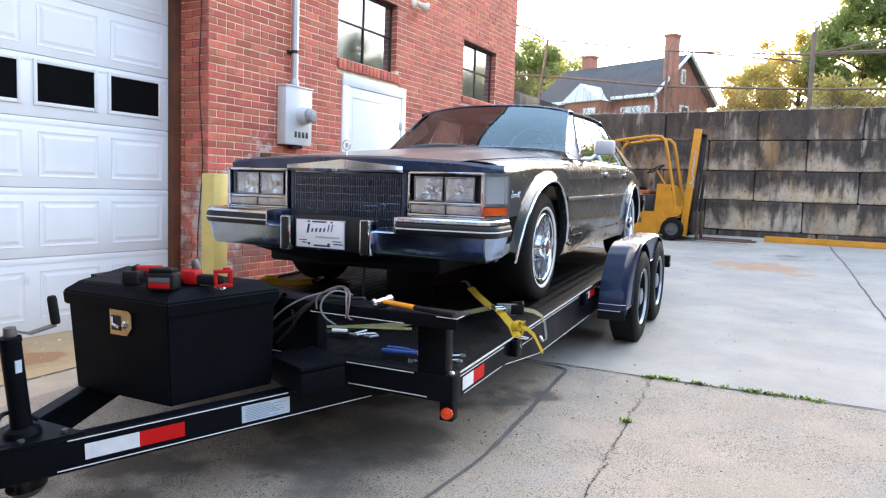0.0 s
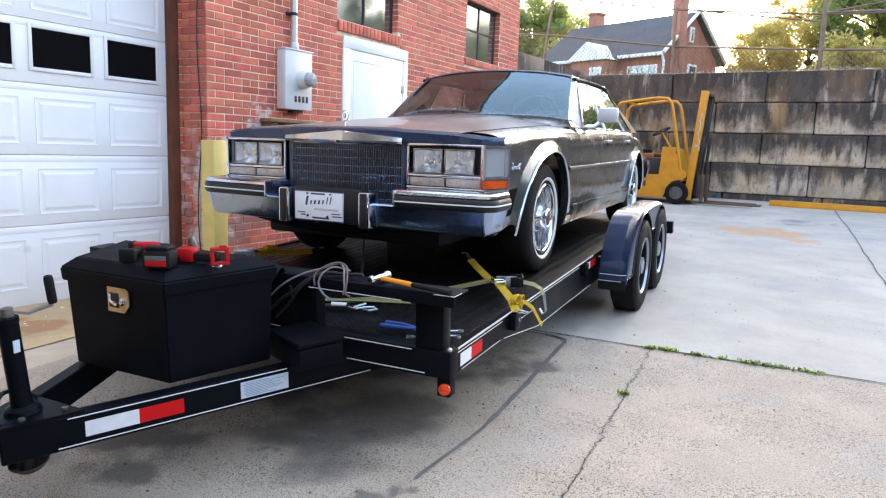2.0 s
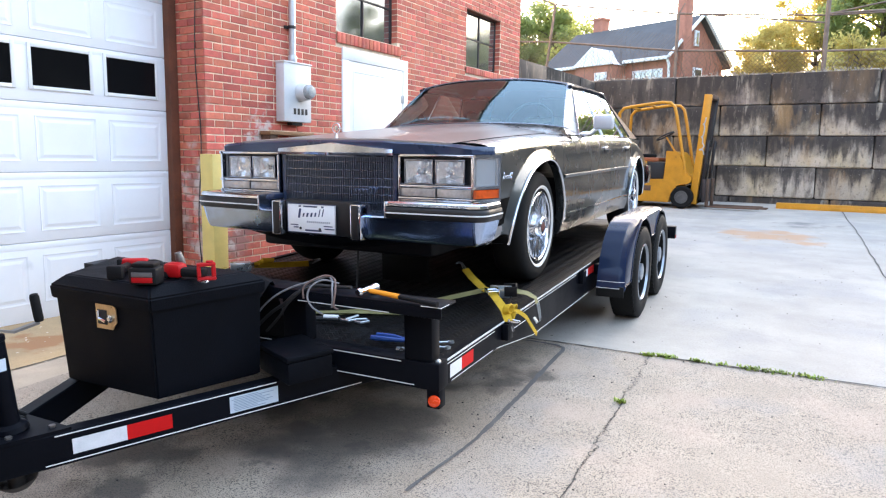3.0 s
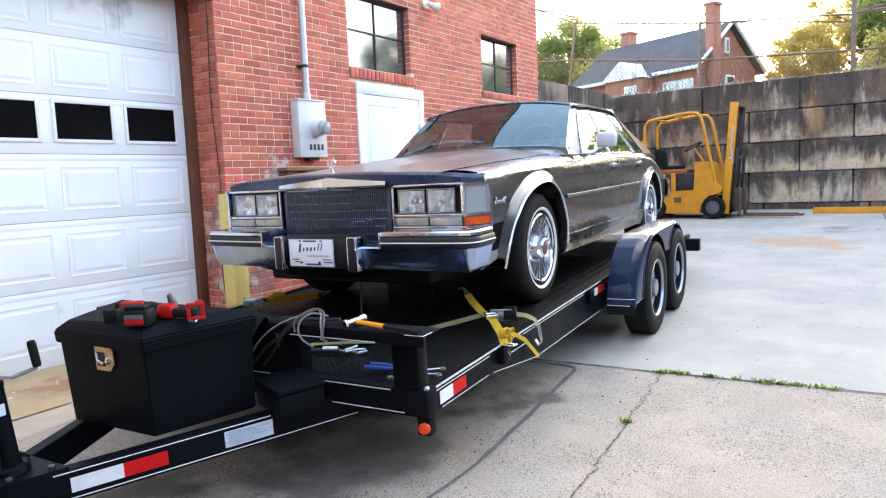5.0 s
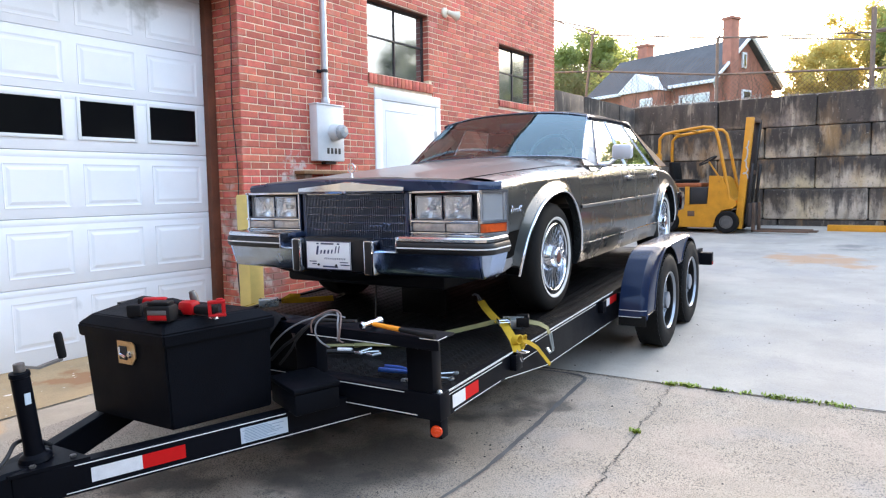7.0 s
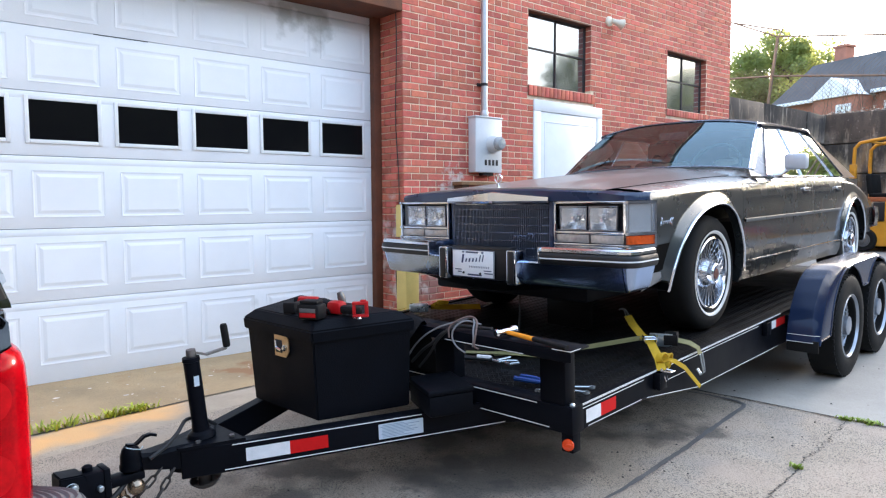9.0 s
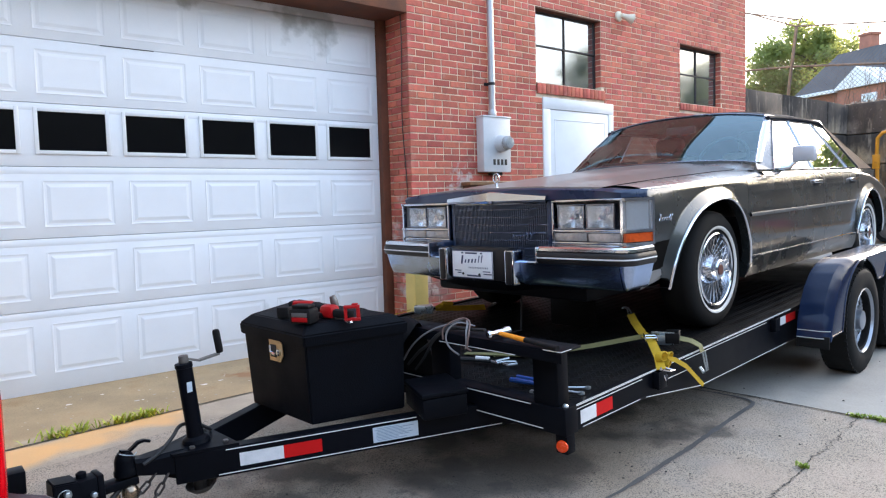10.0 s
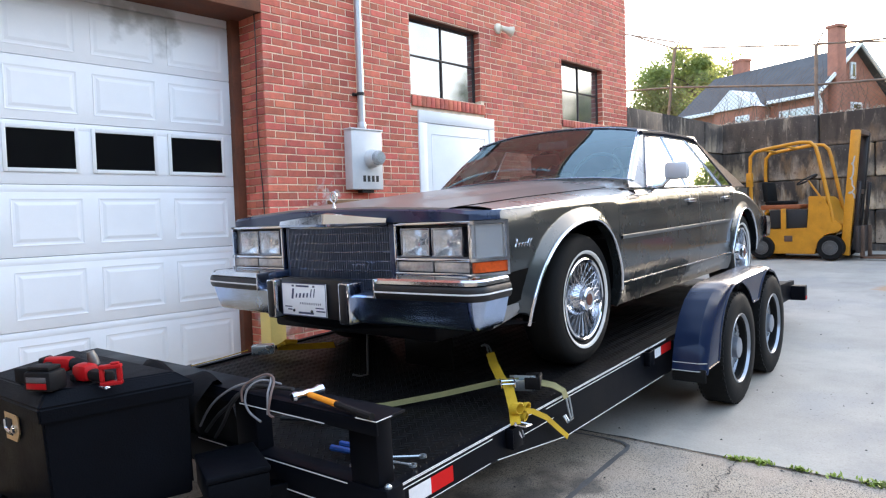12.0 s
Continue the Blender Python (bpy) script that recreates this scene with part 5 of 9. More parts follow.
        for nm, prof, mt in (("bumper_cap", up, M_CHROME), ("rub_strip", rub, M_RUBSTRIP), ("white_line", line, M_WHITE)):
            bm = bmesh.new()
            rows_ = []
            xa = 0.405
            for i in range(15):
                x = xa + (0.855 - xa) * i / 14
                yb = -1.10 + 0.05 * (x / 0.9) ** 2
                rows_.append([(s * x, yb + d, z) for d, z in prof])
            rows_ += wrap_rows(prof, -0.835)[1:]
            grid(bm, rows_)
            part(nm, bm, mt, bumper)
        bm = bmesh.new()
        box(bm, min(s * 0.40, s * 0.41), -1.115, 0.462, max(s * 0.40, s * 0.41), -1.0, 0.548, bevel=0.004)
        part("cap_end", bm, M_CHROME, bumper)
        a, b = sorted((s * 0.218, s * 0.284))
        bm = bmesh.new()
        box(bm, a, -1.15, 0.340, b, -1.05, 0.528, bevel=0.010)
        guard = part("bumper_guard", bm, M_CHROME, bumper, "upright chrome bumper guard")
        a2, b2 = a + 0.010, b - 0.010
        boxpart("guard_pad", (a2, -1.156, 0.348, b2, -1.09, 0.522), M_RUBSTRIP, guard, bevel=0.008)
        # black sheet painted for the shaded opening behind the bumper end, torn filler
        bm = bmesh.new()
        gx = lambda y, z: lerp_table([(-0.88, 0.855), (-0.80, 0.876), (-0.765, side_x(-0.765, z) + 0.006), (-0.6, side_x(-0.65, z) + 0.006)], y)
        grid(bm, [[(s * gx(y, z0 + (z1 - z0) * k / 3), y, z0 + (z1 - z0) * k / 3) for k in range(4)] for y, z0, z1 in ((-0.80, 0.40, 0.545), (-0.745, 0.41, 0.547), (-0.68, 0.415, 0.552), (-0.635, 0.425, 0.555), (-0.60, 0.45, 0.556), (-0.585, 0.49, 0.557), (-0.568, 0.54, 0.558))])
        part("bumper_gap", bm, M_GAP, P, "black sheet for the shaded gap where the bumper filler is missing")
        bm = bmesh.new()
        grid(bm, [[(s * (side_x(-0.70, 0.5) - 0.004 + dx - max(0.0, y + 0.62) * 0.2), y, z) for z, dx in ((0.315 + (y + 0.84) * 0.16, -0.03), (0.330 + (y + 0.84) * 0.16, -0.006), (0.375 + (y + 0.84) * 0.04, 0.004), (0.405 + (y + 0.84) * 0.03, 0.004), (0.413 + (y + 0.84) * 0.03, -0.01))] for y in frange(-0.84, -0.575, 0.03)])
        part("lower_valance", bm, M_FILLER, P, "scuffed pale filler behind the bumper end")
    boxpart("bumper_centre", (-0.216, -1.112, 0.352, 0.216, -1.05, 0.535), M_RUBSTRIP, bumper, "black centre panel behind the plate", bevel=0.008)
    # valance and underside
    bm = bmesh.new()
    rows_ = []
    for i in range(25):
        x = -0.84 + 1.68 * i / 24
        k = abs(x) / 0.84
        k2 = max(0.0, 1 - (abs(x + 0.12) / 0.62) ** 2)
        rows_.append([(x, -0.97, 0.42), (x, -0.95 + 0.05 * k, 0.36 - 0.03 * k2), (x, -0.89, 0.345 - 0.075 * k2), (x, -0.7, 0.32 - 0.10 * k2), (x * 0.9, -0.3, 0.26)])
    grid(bm, rows_)
    part("front_valance", bm, M_GRILLE_BACK, P, "black valance under the bumper")
    bm = bmesh.new()
    box(bm, -0.56, -0.85, 0.24, 0.56, 3.9, 0.74, bevel=0.02)
    box(bm, -0.83, 0.42, 0.25, 0.83, 2.42, 0.62, bevel=0.02)
    box(bm, -0.80, 3.36, 0.35, 0.80, 3.9, 0.6, bevel=0.02)
    box(bm, -0.80, -0.80, 0.45, 0.80, -0.62, 0.72, bevel=0.02)
    part("underbody", bm, M_GRILLE_BACK, P)
    # roof, pillars, glass
    rows_ = []
    for y in frange(0, 1, 0.05):
        row = []
        for x in [-1 + 0.125 * i for i in range(17)]:
            ax = abs(x)
            yy = 1.33 - 0.05 * (1 - ax ** 2) + 1.12 * y + 0.05 * (1 - ax ** 2) * 0
            zt = lerp_table([(1.25, 1.345), (1.5, 1.372), (2.0, 1.375), (2.45, 1.34)], yy)
            row.append((x * (0.645 - 0.02 * y), yy, zt - 0.055 * ax ** 2.5 - 0.02 * ax ** 10))
        row.insert(0, (row[0][0] * 1.03, row[0][1], row[0][2] - 0.035))
        row.append((row[-1][0] * 1.03, row[-1][1], row[-1][2] - 0.035))
        rows_.append(row)
    front_edge = rows_[0]
    bm = bmesh.new()
    rows_.insert(0, [(x, y - 0.012, z - 0.016) for x, y, z in rows_[0]])
    grid(bm, rows_)
    roof = part("roof", bm, M_VINYL, P, "dark padded vinyl roof")
    # rear roof and back window slope
    bm = bmesh.new()
    r2 = [rows_[-1]]
    for k in frange(0, 1, 0.1)[1:]:
        row = []
        for (x, y, z) in rows_[-1]:
            ax = abs(x) / 0.645
            row.append((x * (1 + 0.25 * k * (0.3 + 0.7 * ax)), y + 0.72 * k, z + (0.90 - z) * (k ** 1.25)))
        r2.append(row)
    grid(bm, r2)
    part("rear_roof", bm, M_VINYL_B, P, "sun-browned vinyl rear roof quarter")
    # bustle trunk
    bm = bmesh.new()
    r3 = []
    for k in frange(0, 1, 0.1):
        y = 3.10 + 0.90 * k
        row = []
        for x in [-1 + 0.125 * i for i in range(17)]:
            ax = abs(x)
            hw = side_x(y, lerp_table(SHOULDER, y))
            zc_ = lerp_table([(3.0, 0.95), (3.4, 0.88), (3.8, 0.79), (4.0, 0.70)], y)
            row.append((x * hw, y, zc_ + (lerp_table(SHOULDER, y) - zc_) * ax ** 3))
        r3.append(row)
    r3.append([(x, 4.03, z - 0.08) for x, y, z in r3[-1]])
    r3.append([(x, 4.03, 0.42) for x, y, z in r3[-1]])
    grid(bm, r3)
    part("trunk_lid", bm, M_PAINT, P)
    # cowl and belt filler between hood and glass
    bm = bmesh.new()
    rows_ = []
    for x in [-0.80 + 1.6 * i / 24 for i in range(25)]:
        k = (abs(x) / 0.80) ** 2
        rows_.append([(x, 0.72 - 0.08 * k, hood_z(min(abs(x), 0.68), 0.72) - 0.012), (x, 0.90 + 0.02 * k, 0.985 - 0.125 * k ** 5)])
    grid(bm, rows_)
    part("cowl", bm, M_TOPSHEEN, P)
    base = lambda u: Vector((0.735 * u, 0.80 + 0.09 * u * u - 0.02, 0.985 - 0.03 * u ** 4))
    topc = lambda u: Vector((0.622 * u, 1.275 + 0.05 * u * u, 1.342 - 0.05 * abs(u) ** 2.5))
    bm = bmesh.new()
    grid(bm, [[tuple(base(u).lerp(topc(u), v) + Vector((0, -0.02 * math.sin(math.pi * v), 0.008 * math.sin(math.pi * v)))) for u in [-1 + 0.1 * i for i in range(21)]] for v in (0, 0.2, 0.4, 0.6, 0.8, 1.0)])
    ws = part("windshield", bm, M_GLASS, P, "tinted windshield with faint reflections", smooth=60)
    ws.visible_shadow = False
    bm = bmesh.new()
    tube(bm, [base(-1 + 0.1 * i) for i in range(21)], 0.005, 6)
    tube(bm, [topc(-1 + 0.1 * i) + Vector((0, -0.004, 0.004)) for i in range(21)], 0.005, 6)
    for s in (1, -1):
        tube(bm, [base(s), (base(s) + topc(s)) / 2 + Vector((0, -0.012, 0.006)), topc(s)], 0.006, 6)
    part("windshield_trim", bm, M_CHROME_D, P)
    belt = lambda y: lerp_table([(0.7, 0.89), (1.5, 0.90), (2.6, 0.895), (3.2, 0.88)], y)
    for s in (1, -1):
        sx = lambda y, z: s * (0.845 - (z - 0.89) * 0.52)
        # shoulder plate from the crease up to the glass
        bm = bmesh.new()
        grid(bm, [[(s * side_x(y, lerp_table(SHOULDER, y)), y, lerp_table(SHOULDER, y)), (sx(y, belt(y)), y, belt(y) - 0.005), (sx(y, belt(y)) - s * 0.04, y, belt(y) + 0.0)] for y in frange(0.70, 3.16, 0.1)])
        part("belt_panel", bm, M_PAINT, P)
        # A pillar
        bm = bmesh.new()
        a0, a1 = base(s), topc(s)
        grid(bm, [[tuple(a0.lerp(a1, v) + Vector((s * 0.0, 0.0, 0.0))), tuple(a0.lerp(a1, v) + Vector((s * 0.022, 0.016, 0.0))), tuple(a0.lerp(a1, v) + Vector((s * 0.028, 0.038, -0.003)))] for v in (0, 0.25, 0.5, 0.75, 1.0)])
        # bright metal stands in for sky reflected in the pillar's paint
        part("windshield_pillar", bm, M_STAINLESS, P, "windshield pillar in bright metal that imitates reflected sky")
        # side glass and its frames
        for nm, poly in (("front_side_window", [(0.90, 0.90), (1.62, 0.90), (1.66, 1.262), (1.37, 1.262)]), ("rear_side_window", [(1.64, 0.90), (2.42, 0.90), (2.14, 1.258), (1.68, 1.262)]), ("quarter_window", [(2.45, 0.90), (2.72, 0.90), (2.42, 1.235), (2.17, 1.257)])):
            bm = bmesh.new()
            vs = [bm.verts.new((sx(y, z), y, z)) for y, z in poly]
            bm.faces.new(vs)
            w = part(nm, bm, M_SIDEGLASS, P, "side window mirroring the bright sky")
            w.visible_shadow = False
            bm = bmesh.new()
            tube(bm, [(sx(y, z) + s * 0.003, y, z) for y, z in poly], 0.006, 6, closed=True)
            part("window_trim", bm, M_RUBSTRIP if nm == "quarter_window" else M_STAINLESS, w, "thin window seal")
        bm = bmesh.new()
        grid(bm, [[(sx(y, 1.262), y, 1.262), (sx(y, 1.262) - s * 0.02, y + 0.0, 1.30)] for y in frange(1.30, 2.46, 0.1)])
        part("roof_rail", bm, M_RUBSTRIP, P)
        bm = bmesh.new()
        tube(bm, [(sx(y, 1.27) + s * 0.004, y, 1.272 + 0.012 * math.sin(math.pi * min(1, (y - 1.30) / 1.1)) - (0.03 if y > 2.40 else 0)) for y in frange(1.30, 2.44, 0.1)], 0.016, 8)
        part("drip_rail", bm, M_VINYL, P)
        # sail panel between the pillar and the door glass
        bm = bmesh.new()
        p0, p1 = a0 + Vector((s * 0.028, 0.038, -0.003)), a1 + Vector((s * 0.028, 0.038, -0.003))
        g0, g1 = Vector((sx(0.9, 0.90), 0.93, 0.90)), Vector((sx(1.37, 1.262), 1.375, 1.262))
        grid(bm, [[tuple(p0.lerp(p1, v)), tuple(g0.lerp(g1, v))] for v in (0, 0.5, 1.0)])
        grid(bm, [[tuple(a0), tuple(a0 + Vector((s * 0.028, 0.038, -0.003)))], [(s * 0.80, 0.74, 0.905), tuple(g0)]])
        part("sail_panel", bm, M_TOPSHEEN, P)
        bm = bmesh.new()
        grid(bm, [[(sx(1, z) - s * 0.004, 2.74 - (z - 0.90) * 0.9, z), (sx(1, z) - s * 0.02, 3.16 - (z - 0.90) * 1.75, z)] for z in frange(0.89, 1.27, 0.06)])
        part("rear_pillar", bm, M_VINYL_B, P, "sun-browned vinyl rear pillar")
        # rear lamp
        if s > 0:
            build_mirror(P)
        bm = bmesh.new()
        bm.free()
        # rear lamp and rear bumper corner
        a, b = sorted((s * 0.55, s * 0.74))
        boxpart("tail_lamp", (a, 4.0, 0.45, b, 4.045, 0.68), M_RED, P, "red tail lamp", bevel=0.006)
        bm = bmesh.new()
        rows_ = []
        for k in range(9):
            q = math.pi / 2 * k / 8
            rows_.append([(s * (0.72 + (0.11 - d) * math.sin(q)), 4.02 + (0.13 - d) * math.cos(q), z) for d, z in ((0.06, 0.61), (0.0, 0.60), (-0.01, 0.52), (0.0, 0.41), (0.06, 0.39))])
        rows_.append([(s * (0.83 - d), 3.90, z) for d, z in ((0.06, 0.61), (0.0, 0.60), (-0.01, 0.52), (0.0, 0.41), (0.06, 0.39))])
        rows_.insert(0, [(0, 4.15 - d, z) for d, z in ((0.06, 0.61), (0.0, 0.60), (-0.01, 0.52), (0.0, 0.41), (0.06, 0.39))])
        grid(bm, rows_)
        part("rear_bumper", bm, M_CHROME, P)
    # badge, plate, ornament
    for s in (1, -1):
        bm = bmesh.new()
        squiggle(bm, -0.685, -0.545, s * (side_x(-0.6, 0.67) + 0.004), 0.662, 0.022, 0.003, 6, "y")
        part("script_badge", bm, M_CHROME, P)
    pl = boxpart("number_plate", (-0.19, -1.128, 0.362, 0.118, -1.122, 0.515), M_PLATE, P, "white dealer plate lettered in plain bars", bevel=0.002)
    pl.location.y = 0.043
    boxpart("plate_bracket", (-0.14, -1.079, 0.37, 0.07, -1.04, 0.50), M_RUBSTRIP, P, bevel=0.003)
    def bars(x0, x1, z, h):
        bm = bmesh.new()
        box(bm, x0, -1.1295, z - h / 2, x1, -1.1282, z + h / 2)
        part("ink_bar", bm, M_PLATEINK, pl)
    bm = bmesh.new()
    tube(bm, [(-0.189, -1.1285, 0.363), (0.117, -1.1285, 0.363), (0.117, -1.1285, 0.514), (-0.189, -1.1285, 0.514)], 0.0022, 5, closed=True)
    part("plate_edge", bm, M_PLATEINK, pl)
    bars(-0.085, 0.005, 0.502, 0.008)
    bars(-0.115, -0.10, 0.502, 0.008)
    bars(0.03, 0.045, 0.502, 0.008)
    bars(-0.17, -0.12, 0.402, 0.005)
    bars(0.045, 0.10, 0.402, 0.005)
    bars(-0.15, -0.12, 0.389, 0.006)
    bars(-0.075, 0.03, 0.376, 0.009)
    bars(0.05, 0.11, 0.388, 0.006)
    strokes = [(-0.122, 0.014, 0.440, 0.489, 0.010), (-0.092, 0.010, 0.446, 0.466, 0.006), (-0.068, 0.012, 0.447, 0.468, 0.006), (-0.042, 0.012, 0.448, 0.469, 0.006), (-0.016, 0.010, 0.450, 0.471, 0.006), (0.010, 0.007, 0.451, 0.490, 0.010), (0.032, 0.007, 0.452, 0.492, 0.010)]
    strokes += [(-0.062 + 0.0125 * k, 0.005, 0.416, 0.426, 0.003) for k in range(12)]
    for x, w, z0, z1, lean in strokes:
        bm = bmesh.new()
        bm.faces.new([bm.verts.new((a_, -1.1292, c_)) for a_, c_ in ((x, z0), (x + w, z0), (x + w + lean, z1), (x + lean, z1))])
        part("ink_bar", bm, M_PLATEINK, pl)
    for x in (-0.105, 0.02):
        bm = bmesh.new()
        lathe(bm, [(0.0, 0.006), (0.006, 0.005), (0.007, 0.0)], 10, pose(x, -1.1285, 0.385, 90, 0, 0))
        part("bolt", bm, M_INK, pl)
    bm = bmesh.new()
    tube(bm, [(0.024 * math.cos(a), -0.895, 0.912 + 0.026 * math.sin(a)) for a in [k * math.pi / 12 for k in range(24)]], 0.0035, 6, closed=True)
    tube(bm, [(0, -0.895, 0.855), (0, -0.895, 0.887)], [0.010, 0.004], 8)
    box(bm, -0.009, -0.897, 0.899, 0.009, -0.893, 0.926, bevel=0.002)
    part("hood_ornament", bm, M_CHROME, P, "chrome wreath hood ornament")
    # interior
    for s in (1, -1):
        bm = bmesh.new()
        box(bm, s * 0.36 - 0.27, 1.25, 0.42, s * 0.36 + 0.27, 1.80, 0.62, bevel=0.06)
        seat = part("seat", bm, M_TAN, P, "tan leather seat")
        bm = bmesh.new()
        box(bm, s * 0.36 - 0.26, 1.72, 0.55, s * 0.36 + 0.26, 1.88, 1.06, bevel=0.06)
        part("seat_back", bm, M_TAN, seat)
        bm = bmesh.new()
        box(bm, s * 0.36 - 0.13, 1.76, 1.06, s * 0.36 + 0.13, 1.85, 1.22, bevel=0.04)
        part("headrest", bm, M_TAN, seat)
    bm = bmesh.new()
    grid(bm, [[(-0.30 + 0.12 * u, 1.745 + 0.06 * (v > 0.5) + 0.012 * math.sin(9 * u + 4 * v), 0.95 + 0.29 * v + 0.012 * math.sin(7 * u)) for u in (-1, -0.6, -0.2, 0.2, 0.6, 1)] for v in (0, 0.25, 0.5, 0.75, 1)])
    part("seat_cloth", bm, M_TEAL, P, "teal cloth hung over the front seat")
    bm = bmesh.new()
    box(bm, -0.7, 2.35, 0.5, 0.7, 2.55, 1.02, bevel=0.06)
    part("rear_seat", bm, M_TAN, P)
    bm = bmesh.new()
    box(bm, -0.75, 0.86, 0.70, 0.75, 1.12, 0.93, bevel=0.05)
    part("dashboard", bm, M_DASH, P)
    bm = bmesh.new()
    lathe(bm, [(0.185 + 0.013 * math.cos(a), 0.013 * math.sin(a)) for a in [k * math.pi / 4 for k in range(8)]], 32, pose(0.36, 1.22, 0.99, 62, 0, 0), closed=True)
    tube(bm, [pose(0.36, 1.22, 0.99, 62, 0, 0) @ Vector(p) for p in ((-0.18, 0, 0), (0, -0.03, -0.02), (0.18, 0, 0))], 0.015, 6)
    tube(bm, [(0.36, 1.0, 0.86), (0.36, 1.21, 0.985)], 0.025, 8)
    part("steering_wheel", bm, M_DASH, P, "dark steering wheel")
    bm = bmesh.new()
    box(bm, -0.62, 1.12, 0.93, -0.30, 1.16, 1.02, bevel=0.01)
    box(bm, -0.12, 1.27, 1.21, 0.12, 1.30, 1.27, bevel=0.012)
    part("rear_view_mirror", bm, M_DASH, P)
    # wheels
    for s in (1, -1):
        for y in (0.0, 2.903):
            build_wheel(P, s * 0.765, y, 0.337, s, spoked=(s > 0))
    return car


build_car()
# ---- the car trailer ----
M_TRAILER = mat("black_trailer_paint", (0.0034, 0.0042, 0.0068), 0.38, vary=0.25, scale=4, bump=0.04, fine=180, spec=0.065)
M_FENDER = mat("glossy_blue_black_paint", (0.006, 0.014, 0.043), 0.20, vary=0.15, scale=3, bump=0.015, fine=200, coat=0.06, spec=0.2)
M_TREAD = mat("black_tread_plate", (0.006, 0.006, 0.0065), 0.42, vary=0.3, scale=6, bump=0.1, fine=120, spec=0.08)
M_LINE = mat("white_pinstripe", (0.75, 0.75, 0.75), 0.4, vary=0.05, bump=0)
M_TAPE_W = mat("white_reflective_tape", (0.70, 0.71, 0.73), 0.5, spec=0.2, vary=0.08, scale=25, bump=0.1, fine=250)
M_TAPE_R = mat("red_reflective_tape", (0.55, 0.008, 0.008), 0.5, spec=0.15, vary=0.08, scale=25, bump=0.1, fine=250)
M_STICKER = mat("pale_blue_sticker", (0.50, 0.58, 0.66), 0.4, vary=0.05, bump=0.02)
M_STICKERINK = mat("faded_blue_ink", (0.22, 0.30, 0.40), 0.5, vary=0.1, bump=0)
M_ORANGE = mat("orange_marker_lens", (0.72, 0.055, 0.004), 0.25, vary=0.1, scale=20, bump=0.2, fine=140, emit=None)
M_PLASTIC = mat("black_textured_plastic", (0.0024, 0.0032, 0.0055), 0.55, vary=0.2, scale=6, bump=0.35, fine=160, spec=0.08)
M_BRASS = mat("brass_zinc_latch", (0.55, 0.40, 0.22), 0.3, metal=0.8, vary=0.2, scale=20, bump=0.05)
M_RIM = mat("silver_steel_wheel", (0.34, 0.37, 0.42), 0.30, metal=0.75, vary=0.15, scale=8, bump=0.05)
M_STRAP_Y = mat("yellow_webbing", (0.50, 0.32, 0.007), 0.8, vary=0.15, scale=14, bump=0.4, fine=350)
M_STRAP_O = mat("olive_webbing", (0.21, 0.20, 0.085), 0.85, vary=0.15, scale=14, bump=0.4, fine=350)
M_ZINC = mat("zinc_plated_steel", (0.50, 0.56, 0.60), 0.28, metal=0.85, vary=0.15, scale=15, bump=0.03)
M_CHAIN = mat("dark_chain_steel", (0.07, 0.062, 0.058), 0.5, metal=0.6, vary=0.25, scale=12, bump=0.1)
M_DULL = mat("dull_steel", (0.22, 0.21, 0.20), 0.45, metal=0.8, vary=0.25, scale=12, bump=0.1)
M_TOOLRED = mat("red_tool_plastic", (0.40, 0.006, 0.008), 0.4, spec=0.25, vary=0.08, scale=15, bump=0.05)
M_TOOLBLK = mat("black_tool_rubber", (0.007, 0.007, 0.008), 0.6, spec=0.2, vary=0.2, scale=15, bump=0.15)
M_BLUEGRIP = mat("blue_grip", (0.015, 0.07, 0.30), 0.45, vary=0.1, bump=0.05)
M_ORANGEGRIP = mat("orange_grip", (0.85, 0.30, 0.01), 0.5, vary=0.1, bump=0.05)
M_WIRE_G = mat("grey_cable", (0.20, 0.20, 0.21), 0.55, vary=0.15, bump=0.05)
M_WIRE_B = mat("brown_cable", (0.15, 0.10, 0.085), 0.55, vary=0.15, bump=0.05)
M_CLOTH = mat("black_cover_cloth", (0.006, 0.006, 0.007), 0.7, spec=0.1, vary=0.3, scale=7, bump=0.3, fine=120)

TR = pose(3.655, -2.64, 0.452, 2.4, 0, 4.8)
CX, DW = -1.06, 2.12
DECK = -0.012


def deck_z(y):
    return lerp_table([(0, DECK), (3.2, DECK), (4.45, DECK - 0.045), (5.7, DECK - 0.12)], y)


def strip(bm, pts, w, t=0.003, side=(0, 0, 1)):
    """A flat band of webbing or tape along points, w wide across 'side'."""
    pts = [Vector(p) for p in pts]
    rows_ = []
    for i, p in enumerate(pts):
        d = (pts[min(i + 1, len(pts) - 1)] - pts[max(i - 1, 0)]).normalized()
        s = Vector(side[i]) if isinstance(side, list) else Vector(side)
        n = d.cross(s)
        n = n.normalized() if n.length > 1e-6 else Vector((0, 0, 1))
        u = n.cross(d).normalized()
        rows_.append([tuple(p + u * w / 2 + n * t / 2), tuple(p - u * w / 2 + n * t / 2), tuple(p - u * w / 2 - n * t / 2), tuple(p + u * w / 2 - n * t / 2)])
    grid(bm, rows_, closed=True)


